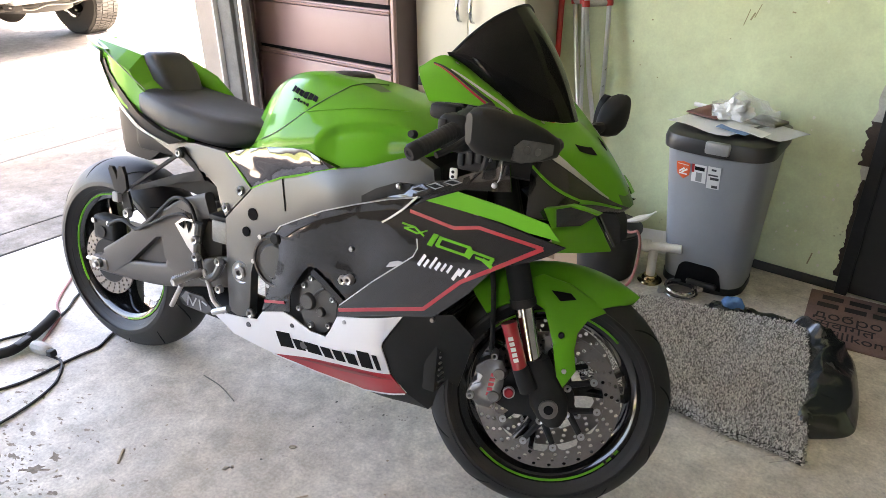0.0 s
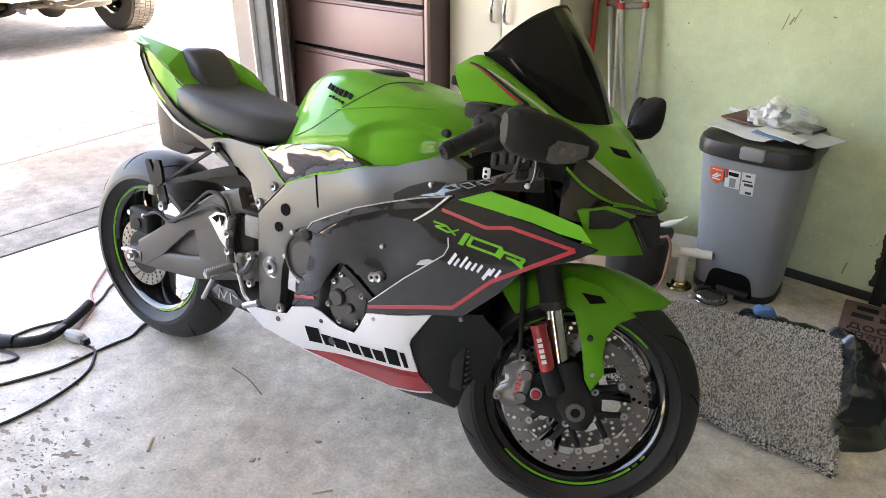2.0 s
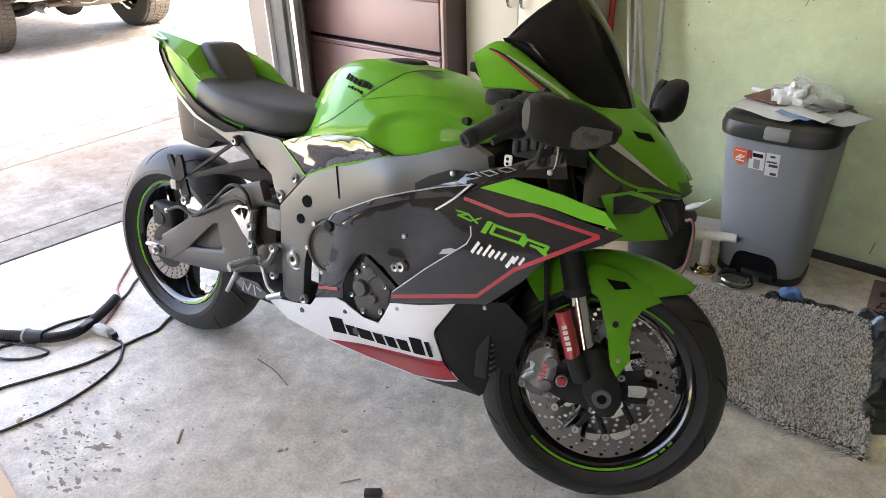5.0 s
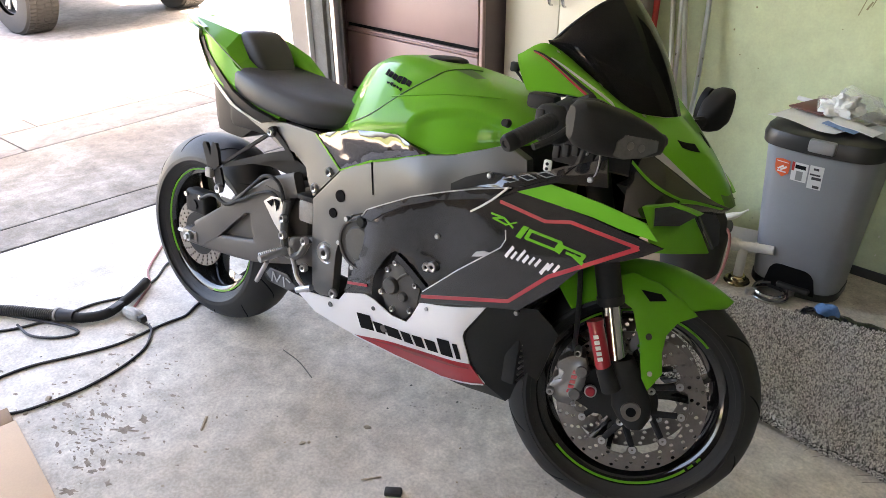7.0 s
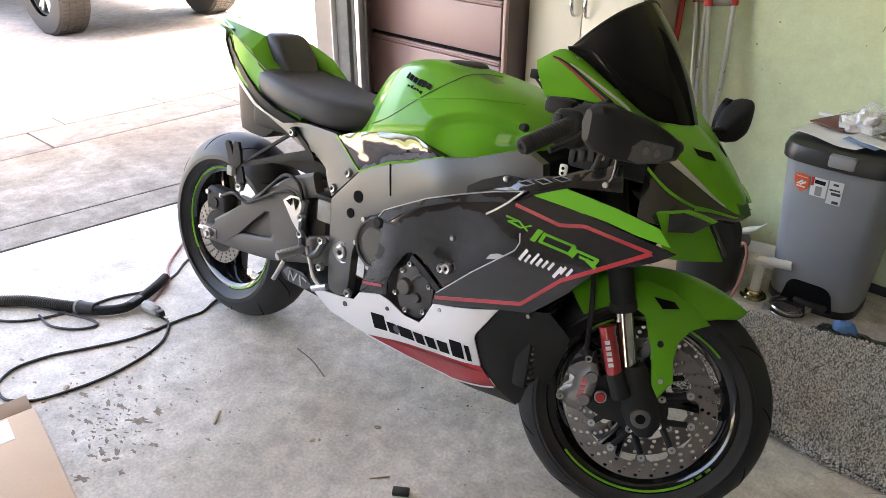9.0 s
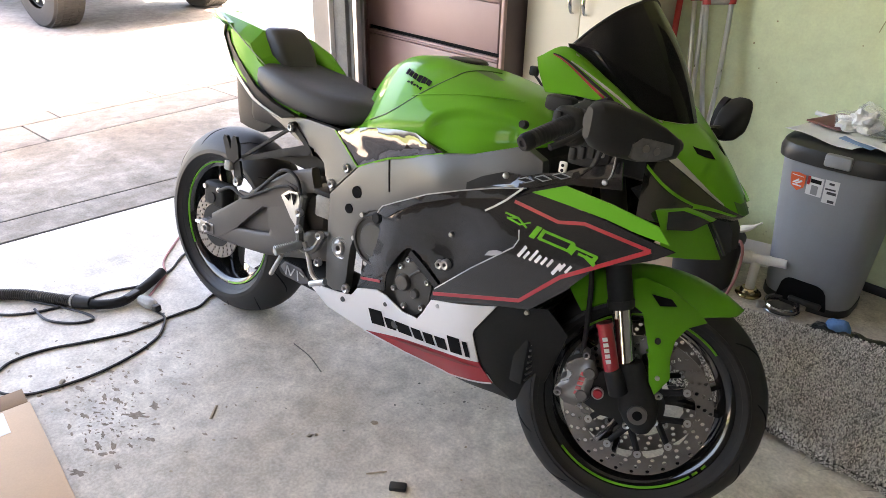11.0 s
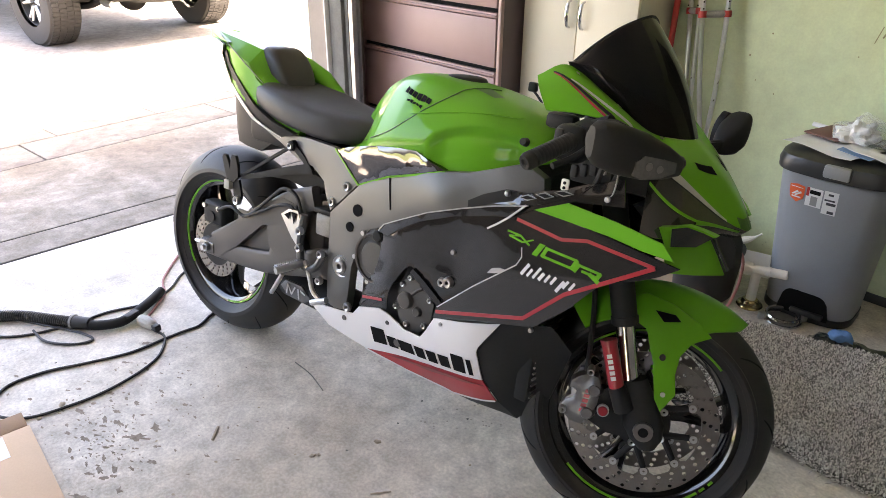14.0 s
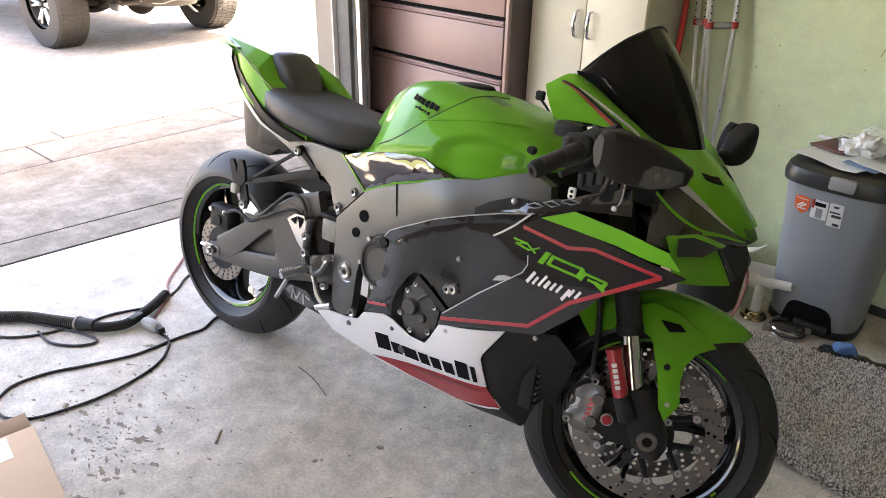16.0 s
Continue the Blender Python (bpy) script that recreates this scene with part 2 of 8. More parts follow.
def thing(name, bm, mat, label, category, m=None, group="", kind="", angle=35):
    ob = new(name, finish(name, bm, mat, angle))
    if m is not None:
        ob.matrix_world = m
    return tagged(ob, label, category, group, kind)


def root(name, label, category, m=None, group=""):
    ob = new(name)
    ob.empty_display_size = 0.1
    if m is not None:
        ob.matrix_world = m
    return tagged(ob, label, category, group)


def setting(name, bm, mat, label):
    return tagged(new(name, finish(name, bm, mat)), label, "", "", "structure")


def box(bm, x0, x1, y0, y1, z0, z1, bevel=0.0, seg=2, m=None):
    g = bmesh.ops.create_cube(bm, size=1, matrix=Matrix.Translation(((x0 + x1) / 2, (y0 + y1) / 2, (z0 + z1) / 2)) @ Matrix.Diagonal((abs(x1 - x0), abs(y1 - y0), abs(z1 - z0), 1)))
    vs = g["verts"]
    if bevel:
        es = list({e for v in vs for e in v.link_edges})
        r = bmesh.ops.bevel(bm, geom=es, offset=bevel, segments=seg, affect="EDGES", profile=0.5)
        vs = list({v for f in r["faces"] for v in f.verts} | {v for v in vs if v.is_valid})
    if m is not None:
        bmesh.ops.transform(bm, matrix=m, verts=vs)
    return bm


def boxed(*a, **k):
    return box(bmesh.new(), *a, **k)


def rod(bm, a, b, r0, r1=None, seg=16, cap=True):
    a, b = Vector(a), Vector(b)
    d = b - a
    m = Matrix.Translation((a + b) / 2) @ d.to_track_quat("Z", "Y").to_matrix().to_4x4()
    bmesh.ops.create_cone(bm, cap_ends=cap, segments=seg, radius1=r0, radius2=r0 if r1 is None else r1, depth=d.length, matrix=m)
    return bm


def smooth_path(pts, n=6):
    """Catmull-Rom through the points."""
    p = [np.array(q, float) for q in pts]
    p = [2 * p[0] - p[1]] + p + [2 * p[-1] - p[-2]]
    out = []
    for i in range(1, len(p) - 2):
        for k in range(n):
            t = k / n
            out.append(0.5 * (2 * p[i] + (p[i + 1] - p[i - 1]) * t + (2 * p[i - 1] - 5 * p[i] + 4 * p[i + 1] - p[i + 2]) * t * t + (3 * p[i] - p[i - 1] - 3 * p[i + 1] + p[i + 2]) * t ** 3))
    out.append(p[-2])
    return out


def sweep(bm, pts, radius, seg=8, n=6, flat=1.0, ribs=0.0):
    """A round tube along a smooth path; radius may be a function of 0..1."""
    path = [Vector(q) for q in smooth_path(pts, n)]
    rings, up = [], Vector((0.13, 0.27, 0.95))
    for i, p in enumerate(path):
        d = (path[min(i + 1, len(path) - 1)] - path[max(i - 1, 0)]).normalized()
        side = d.cross(up).normalized()
        up = side.cross(d).normalized()
        r = radius(i / (len(path) - 1)) if callable(radius) else radius
        r += ribs * (i % 2)
        rings.append([bm.verts.new(p + (side * math.cos(a) + up * math.sin(a) * flat) * r) for a in (2 * math.pi * k / seg for k in range(seg))])
    for a, b in zip(rings, rings[1:]):
        for k in range(seg):
            bm.faces.new((a[k], a[(k + 1) % seg], b[(k + 1) % seg], b[k]))
    bm.faces.new(rings[0][::-1])
    bm.faces.new(rings[-1])
    return bm


def lathe(bm, profile, seg=64, m=None, closed=False):
    """Turns a profile of (radius, y) round the y axis."""
    rings = []
    for k in range(seg):
        a = 2 * math.pi * k / seg
        rings.append([bm.verts.new((r * math.cos(a), y, r * math.sin(a))) for r, y in profile])
    n = len(profile)
    for k in range(seg):
        a, b = rings[k], rings[(k + 1) % seg]
        for i in range(n if closed else n - 1):
            j = (i + 1) % n
            bm.faces.new((a[i], b[i], b[j], a[j]))
    if m is not None:
        bmesh.ops.transform(bm, matrix=m, verts=[v for r in rings for v in r])
    return bm


def loft(bm, rings, cap=True, loop=True):
    rows = [[bm.verts.new(p) for p in r] for r in rings]
    n = len(rows[0])
    for a, b in zip(rows, rows[1:]):
        for k in range(n if loop else n - 1):
            bm.faces.new((a[k], a[(k + 1) % n], b[(k + 1) % n], b[k]))
    if cap and loop:
        bm.faces.new(rows[0][::-1])
        bm.faces.new(rows[-1])
    return bm


def text_bm(words, size, depth=0.0, shear=0.0):
    cu = bpy.data.curves.new("words", "FONT")
    cu.body, cu.size, cu.extrude, cu.shear = words, size, depth, shear
    cu.resolution_u = 3
    ob = bpy.data.objects.new("words", cu)
    me = bpy.data.meshes.new_from_object(ob)
    bm = bmesh.new()
    bm.from_mesh(me)
    bpy.data.objects.remove(ob)
    bpy.data.meshes.remove(me)
    return bm


def skewed(west, east, y0, y1, z0, z1):
    """A slab between two straight edges, each given as x for a y."""
    bm = bmesh.new()
    low, top = ([bm.verts.new((f(y), y, z)) for f, y in ((west, y0), (east, y0), (east, y1), (west, y1))] for z in (z0, z1))
    bm.faces.new(low[::-1])
    bm.faces.new(top)
    for k in range(4):
        bm.faces.new((low[k], low[(k + 1) % 4], top[(k + 1) % 4], top[k]))
    return bm


# ---- the garage shell ----
WALL_Y, DOOR_X, CEIL = 1.517, -1.52, 2.45
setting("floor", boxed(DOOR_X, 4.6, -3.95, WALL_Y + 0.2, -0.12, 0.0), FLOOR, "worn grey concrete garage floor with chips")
setting("wall_north", boxed(DOOR_X - 0.15, 4.6, WALL_Y, WALL_Y + 0.15, 0.0, CEIL), WALLPAINT, "pale green painted garage wall with scuffs")
# unseen wall behind the camera; its opening is added to let fill light in
bm = boxed(DOOR_X - 0.15, 1.6, -3.95, -3.8, 0.0, CEIL)
box(bm, 2.3, 4.6, -3.95, -3.8, 0.0, CEIL)
box(bm, 1.6, 2.3, -3.95, -3.8, 2.05, CEIL)
setting("wall_south", bm, PLYWOOD, "dark plywood wall with an added opening for fill light")
setting("wall_east", boxed(4.5, 4.65, -3.8, WALL_Y, 0.0, CEIL), BACKPAINT, "plain brown board back wall")
bm = boxed(DOOR_X - 0.15, DOOR_X, 0.868, WALL_Y, 0, CEIL)
box(bm, DOOR_X - 0.15, DOOR_X, -3.8, 0.868, 2.28, CEIL)
setting("wall_west", bm, STUCCO, "stucco front wall with the open garage doorway")
setting("ceiling", boxed(DOOR_X - 0.15, 4.65, -3.95, WALL_Y + 0.15, CEIL, CEIL + 0.1), CEILPAINT, "plain off-white garage ceiling")
setting("roof_overhang", skewed(lambda y: -1.990 - 0.109 * y, lambda y: DOOR_X - 0.15, -5.0, 6.0, 2.5, 2.62), STUCCO, "roof overhang above the doorway")
setting("house_front", boxed(DOOR_X - 0.15, DOOR_X, WALL_Y + 0.15, 6.0, 0, 2.62), STUCCO, "stucco house front beside the garage")
setting("baseboard", boxed(-0.5, 1.335, WALL_Y - 0.012, WALL_Y - 0.001, 0.0, 0.036, 0.002), BLACKPLASTIC, "thin dark strip along the wall foot")
setting("trim", boxed(DOOR_X + 0.001, DOOR_X + 0.012, 0.862, 0.898, 0, 2.15, 0.002), WHITETRIM, "white trim at the doorway")
bm = boxed(DOOR_X + 0.013, -1.402, 0.885, 0.985, 0, 2.15, 0.004)
box(bm, -1.400, -1.374, 0.905, 0.985, 0, 2.15, 0.003)
setting("door_jamb", bm, DARKWOOD, "dark inner jamb of the garage doorway")
track = root("door_track", "galvanised steel track of the garage door", "door track")
bm = bmesh.new()
box(bm, -1.366, -1.362, 0.905, 0.955, 0.05, 2.3)
box(bm, -1.362, -1.338, 0.905, 0.909, 0.05, 2.3)
box(bm, -1.362, -1.338, 0.951, 0.955, 0.05, 2.3)
part("rail", bm, STEEL, track)
for z in (0.4, 1.1, 1.8):
    part("bracket", boxed(-1.373, -1.3665, 0.915, 0.945, z, z + 0.04, 0.002), STEEL, track)

# ---- outside ground ----
setting("ground", boxed(-60, 60, -60, 60, -0.5, -0.03), GRASS, "grass verge reaching into the distance")
SKEW = -0.095


def border_edge(x):
    """The driveway border runs slightly aslant to the garage door."""
    return lambda y: x + SKEW * (y - 0.2)


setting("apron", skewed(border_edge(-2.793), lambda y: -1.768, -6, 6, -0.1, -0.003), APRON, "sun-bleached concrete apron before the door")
setting("threshold", boxed(-1.752, DOOR_X - 0.024, -6, 6, -0.1, -0.002), APRON, "concrete strip under the garage door")
setting("joint_bed", boxed(-4.3, DOOR_X + 0.05, -6, 6, -0.12, -0.0125), JOINT, "dark dirt in the slab joints")
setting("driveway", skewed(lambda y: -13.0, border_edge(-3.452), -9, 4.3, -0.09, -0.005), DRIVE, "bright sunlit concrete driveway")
setting("side_yard", boxed(DOOR_X - 0.1, 9.0, -11.0, -3.96, -0.12, -0.02), DRIVE, "bright concrete side yard")
for x0, x1, z in ((DOOR_X - 0.024, DOOR_X, -0.0045), (-1.768, -1.752, -0.0050)):
    setting("joint_fill", boxed(x0, x1, -6, 6, -0.05, z), JOINT, "dark dirt packed into a slab joint")
for x0, x1, z in ((-2.808, -2.793, -0.0060), (-3.213, -3.205, -0.0060)):
    setting("joint_fill", skewed(border_edge(x0), border_edge(x1), -6, 6, -0.05, z), JOINT, "dark dirt packed into a slab joint")
border = new("paver_border")
border.matrix_world = pose(-2.808, 0.2, 0, 0, 0, math.degrees(-math.atan(SKEW)))
tagged(border, "row of concrete pavers edging the driveway", "", "", "structure")
wide = finish("paver", boxed(-0.396, 0.0, 0.003, 1.272, -0.08, -0.003, 0.004, 1), PAVER)
narrow = finish("paver", boxed(-0.640, -0.405, 0.0025, 0.6775, -0.08, -0.0035, 0.004, 1), PAVER)
for mesh, off, gap, count in ((wide, -5.565, 1.275, 9), (narrow, -5.675, 0.68, 17)):
    for k in range(count):
        ob = new("paver", mesh)
        ob.parent = border
        ob.location = (0, off + gap * k, random.uniform(-0.002, 0.002))

# ---- filing cabinet ----
FX0, FX1, FY = -1.497, -0.52, 1.089
cab = root("filing_cabinet", "mauve lateral filing cabinet with dark brown case", "filing cabinet", pose(FX0, FY, 0))
W = FX1 - FX0
bm = boxed(0, W, 0.02, 0.42, 0.03, 1.34, 0.004)
part("case", bm, CABDARK, cab, "dark brown steel case")
bm = boxed(0.0, 0.018, 0.0, 0.02, 0.03, 1.34, 0.002)
box(bm, W - 0.018, W, 0.0, 0.02, 0.03, 1.34, 0.002)
box(bm, 0.018, W - 0.018, 0.0, 0.02, 1.30, 1.34, 0.002)
box(bm, 0.018, W - 0.018, 0.0, 0.02, 0.03, 0.07, 0.002)
part("front_frame", bm, CABRED, cab)
for z0, seam_z in ((0.075, 0.345), (0.348, 0.683), (0.686, 0.938), (0.941, 1.298)):
    top = seam_z - 0.042
    d = part("drawer", boxed(0.024, W - 0.024, -0.004, 0.02, z0, top, 0.003), CABRED, cab)
    bm = boxed(0.024, W - 0.024, -0.003, 0.019, top + 0.003, seam_z - 0.017, 0.002)
    box(bm, 0.024, W - 0.024, -0.012, -0.003, top + 0.010, top + 0.016, 0.002)
    part("handle_lip", bm, CABRED, d)
    part("finger_recess", boxed(0.024, W - 0.024, 0.008, 0.019, seam_z - 0.015, seam_z), INK, d)

# ---- cream cupboard ----
cup = root("cupboard", "cream laminate cupboard with two doors", "cupboard", pose(-0.505, 1.22, 0))
part("carcass", boxed(0.0, 0.57, 0.02, 0.29, 0.0, 1.83, 0.002), CREAMSIDE, cup)
for x0, x1, hx in ((0.002, 0.2865, 0.252), (0.2905, 0.568, 0.320)):
    d = part("cupboard_door", boxed(x0, x1, 0.0, 0.018, 0.06, 1.82, 0.003), CREAM, cup)
    bm = sweep(bmesh.new(), [(hx, 0.0, 0.884), (hx, -0.018, 0.893), (hx, -0.028, 0.938), (hx, -0.018, 0.983), (hx, 0.0, 0.992)], lambda t: 0.0042 + 0.0040 * math.sin(math.pi * t) ** 2, 10, 5)
    part("handle", bm, CHROME, d, "chrome bow handle")

# ---- crutches and broom ----
def crutch(m, label):
    c = root("crutch", label, "crutch", m, "crutches by the cupboard")
    for s in (-1, 1):
        bm = sweep(bmesh.new(), [(s * 0.05, 0, 1.28), (s * 0.046, 0, 0.985), (s * 0.038, 0, 0.82), (s * 0.031, 0, 0.70), (s * 0.027, 0, 0.655), (s * 0.015, 0, 0.55), (s * 0.011, 0, 0.50), (s * 0.011, 0, 0.40)], 0.0095, 10, 5)
        part("side_tube", bm, TUBEALU, c)
        bm = bmesh.new()
        for k in range(6):
            rod(bm, (s * 0.047, -0.012, 0.98 + 0.025 * k), (s * 0.047, -0.004, 0.98 + 0.025 * k), 0.003, seg=8)
        part("pin_hole", bm, INK, c)
        part("clamp", lathe(bmesh.new(), [(0.010, -0.012), (0.016, -0.012), (0.017, 0), (0.016, 0.012), (0.010, 0.012)], 16, pose(s * 0.046, 0, 0.985, 90, 0, 0)), REDPLASTIC, c, "red plastic clamp")
    part("lower_tube", rod(bmesh.new(), (0, 0, 0.05), (0, 0, 0.50), 0.010), TUBEALU, c)
    part("tip", rod(bmesh.new(), (0, 0, 0), (0, 0, 0.06), 0.021, 0.015), RUBBER, c, "black rubber tip")
    part("arm_pad", boxed(-0.075, 0.075, -0.018, 0.018, 1.27, 1.31, 0.012), RUBBER, c, "dark foam arm pad")
    part("hand_grip", rod(bmesh.new(), (-0.046, 0, 0.985), (0.046, 0, 0.985), 0.013), PLUGGREY, c, "grey foam hand grip")
    return c


crutch(pose(0.384, 1.363, 0, -3.8, -6.6, 0) @ pose(0, 0, 0, 0, 0, 42), "aluminium crutch with red clamps leaning on the wall")
crutch(pose(0.292, 1.395, 0, -3.4, -6.8, 0) @ pose(0, 0, 0, 0, 0, -40), "aluminium crutch leaning on the green wall behind another")
broom = root("broom", "broom with a red handle leaning by the cupboard", "broom", pose(0.118, 1.38, 0, -4.5, -1.5, 0))
part("handle", rod(bmesh.new(), (0, 0, 0.12), (0, 0, 1.45), 0.0125), REDPLASTIC, broom, "red painted handle")
part("head", boxed(-0.12, 0.12, -0.025, 0.025, 0.07, 0.13, 0.01), BLACKPLASTIC, broom)
bm = bmesh.new()
for k in range(60):
    x, y = random.uniform(-0.11, 0.11), random.uniform(-0.02, 0.02)
    rod(bm, (x, y, 0.075), (x * 1.15, y * 1.3, 0.0), 0.0015, seg=5)
tagged(part("bristle", bm, BLACKPLASTIC, broom), kind="stuff")


# ---- waste bin ----
def d_ring(w, y0, y1, z, r, cx=0.0, n=5, bow=0.03):
    """A plan outline with round corners and a bowed front (low y)."""
    pts = []
    for cx_, cy_, a0 in ((w - r, y0 + r, -90), (w - r, y1 - r, 0), (-w + r, y1 - r, 90), (-w + r, y0 + r, 180)):
        for k in range(n + 1):
            a = radians(a0 + 90 * k / n)
            x, y = cx_ + r * math.cos(a), cy_ + r * math.sin(a)
            pts.append((x, y))
    for k in range(1, 6):
        x = -w + r + (2 * w - 2 * r) * k / 6
        pts.append((x, y0))
    return [(cx + x, y - (bow * (1 - (x / w) ** 2) if y < (y0 + y1) / 2 else 0), z) for x, y in pts]


bin_ = root("waste_bin", "grey plastic step-on waste bin with dark lid", "waste bin", pose(0.908, 1.262, 0, 0, 0, 3) @ Matrix.Diagonal((0.85, 1, 1, 1)))
rings = [d_ring(0.176 + 0.029 * t, -0.050 - 0.095 * t, 0.15 + 0.03 * t, 0.03 + 0.545 * t, 0.06) for t in (0, 0.04, 0.1, 0.3, 0.5, 0.7, 0.9, 1.0)]
part("body", loft(bmesh.new(), rings), BINGREY, bin_)
rings = [d_ring(0.172, -0.045, 0.148, 0.0, 0.06), d_ring(0.180, -0.053, 0.153, 0.004, 0.06), d_ring(0.180, -0.053, 0.153, 0.032, 0.06)]
part("base", loft(bmesh.new(), rings), BINDARK, bin_, "dark plastic foot")
bm = loft(bmesh.new(), [d_ring(0.208, -0.15, 0.185, 0.566, 0.065), d_ring(0.219, -0.162, 0.192, 0.572, 0.07), d_ring(0.221, -0.164, 0.194, 0.600, 0.07), d_ring(0.214, -0.157, 0.188, 0.622, 0.07), d_ring(0.195, -0.138, 0.17, 0.632, 0.06), d_ring(0.10, -0.06, 0.10, 0.636, 0.04)])
part("lid", bm, BINDARK, bin_)
bm = boxed(-0.026, 0.068, -0.206, -0.18, 0.584, 0.626, 0.008)
part("latch", bm, LATCH, bin_, "light grey lid latch")
# shade inside the pedal arch, drawn as a black sheet on the uncut front
bm = bmesh.new()
rows = []
for k in range(17):
    x = -0.100 + 0.204 * k / 16
    top = 0.012 + 0.112 * (1 - abs((x - 0.002) / 0.103) ** 5) ** 0.5
    rows.append([bm.verts.new((x, -0.050 - 0.174 * (z - 0.03) - 0.03 * (1 - (x / 0.18) ** 2) - 0.0045, z)) for z in (0.012, 0.35 * top + 0.0078, 0.7 * top + 0.0036, top)])
for a, b in zip(rows, rows[1:]):
    for i in range(3):
        bm.faces.new((a[i], b[i], b[i + 1], a[i + 1]))
part("pedal_shade", bm, INK, bin_, "black arched sheet painting the shade of the pedal opening")
part("pedal", boxed(-0.045, 0.088, -0.098, -0.06, 0.026, 0.050, 0.010), BINDARK, bin_)


def front_patch(x0, x1, z0, z1, lift=0.002):
    """A label that follows the bowed front of the bin."""
    bm = bmesh.new()
    n, rows = 6, []
    x0, x1 = 1.05 * x0 + 0.022, 1.05 * x1 + 0.022
    for z in (z0, z1):
        t = (z - 0.03) / 0.545
        w, y0 = 0.176 + 0.029 * t, -0.050 - 0.095 * t
        rows.append([bm.verts.new((x, y0 - 0.03 * (1 - (x / w) ** 2) - lift, z)) for x in (x0 + (x1 - x0) * k / n for k in range(n + 1))])
    for k in range(n):
        bm.faces.new((rows[0][k], rows[0][k + 1], rows[1][k + 1], rows[1][k]))
    return bm


def front_shape(outline, lift=0.002):
    """A cut-out label on the bowed front of the bin."""
    bm = bmesh.new()
    vs = []
    for x, z in outline:
        x, t = 1.05 * x + 0.022, (z - 0.03) / 0.545
        vs.append(bm.verts.new((x, -0.050 - 0.095 * t - 0.03 * (1 - (x / (0.176 + 0.029 * t)) ** 2) - lift, z)))
    bm.faces.new(vs)
    return bm


part("price_sticker", front_shape([(-0.156, 0.524), (-0.128, 0.530), (-0.100, 0.526), (-0.099, 0.500), (-0.102, 0.480), (-0.124, 0.463), (-0.150, 0.478), (-0.155, 0.500)]), ORANGE, bin_, "orange price sticker")
for a in ((-0.144, -0.110, 0.480, 0.485),):
    part("print_bar", front_patch(*a, lift=0.0032), STICKWHITE, bin_)
for a, b in (((-0.146, 0.490), (-0.124, 0.508)), ((-0.136, 0.488), (-0.112, 0.506))):
    part("print_bar", front_shape([a, (a[0] + 0.006, a[1] - 0.002), (b[0] + 0.004, b[1] - 0.006), b], 0.0032), STICKWHITE, bin_)
part("print_bar", front_patch(-0.150, -0.106, 0.517, 0.5195, lift=0.0032), STICKWHITE, bin_)
part("brand_sticker", front_patch(-0.092, -0.035, 0.462, 0.530), STICKWHITE, bin_, "white product label")
part("info_sticker", front_patch(-0.030, 0.018, 0.448, 0.532), STICKWHITE, bin_, "white product label")
part("print_bar", front_patch(-0.080, -0.042, 0.508, 0.522, lift=0.0032), INK, bin_)
part("print_bar", front_patch(-0.092, -0.082, 0.498, 0.530, lift=0.0032), REDPLASTIC, bin_)
part("print_picture", front_patch(-0.074, -0.050, 0.466, 0.500, lift=0.0032), LATCH, bin_)
for a in ((-0.026, 0.010, 0.497, 0.503), (-0.018, 0.014, 0.482, 0.492), (-0.016, 0.002, 0.516, 0.524), (-0.010, 0.012, 0.452, 0.462)):
    part("print_bar", front_patch(*a, lift=0.0032), DECALGREY, bin_)


def sheet(name, w, h, m, mat, label, category, curl=0.01, thick=0.0012, seed=1):
    """A limp sheet with slight waves and real thickness."""
    bm = bmesh.new()
    nx, ny = 10, 8
    rows = []
    for s in (0, 1):
        for i in range(nx + 1):
            rows.append([bm.verts.new(((i / nx - 0.5) * w, (j / ny - 0.5) * h, thick * s + curl * noise.noise((i / nx * 2 + seed, j / ny * 2, seed)))) for j in range(ny + 1)])
    top, bot = rows[nx + 1:], rows[:nx + 1]
    for i in range(nx):
        for j in range(ny):
            bm.faces.new((top[i][j], top[i + 1][j], top[i + 1][j + 1], top[i][j + 1]))
            bm.faces.new((bot[i][j], bot[i][j + 1], bot[i + 1][j + 1], bot[i + 1][j]))
    edge = [(i, 0) for i in range(nx)] + [(nx, j) for j in range(ny)] + [(i, ny) for i in range(nx, 0, -1)] + [(0, j) for j in range(ny, 0, -1)]
    for (a, b), (c, d) in zip(edge, edge[1:] + edge[:1]):
        bm.faces.new((bot[a][b], bot[c][d], top[c][d], top[a][b]))
    return thing(name, bm, mat, label, category, m)


LZ = 0.640
sheet("paper_sheet", 0.24, 0.19, pose(0.862, 1.215, LZ + 0.006, 0, 0, -14), PAPER, "crumpled white paper lying on the bin lid", "paper", 0.012, seed=3)
sheet("paper_sheet", 0.13, 0.15, pose(1.075, 1.235, LZ + 0.005, 0, 0, -24), material("grey_print_paper", (0.50, 0.54, 0.56), 0.7, 0, 0.1, 20, 100, 0.05), "grey printed leaflet on the bin lid", "paper", 0.004, seed=4)
fold = thing("document_cover", boxed(-0.07, 0.07, -0.08, 0.08, 0, 0.006, 0.002), FOLDER, "maroon document cover on the bin lid", "folder", pose(0.835, 1.325, LZ + 0.016, 3, -2, -22))
sheet("envelope", 0.15, 0.055, pose(0.985, 1.175, LZ + 0.017, 3, 5, -14), PAPER, "white envelope with blue print", "envelope", 0.004, 0.002, 5)
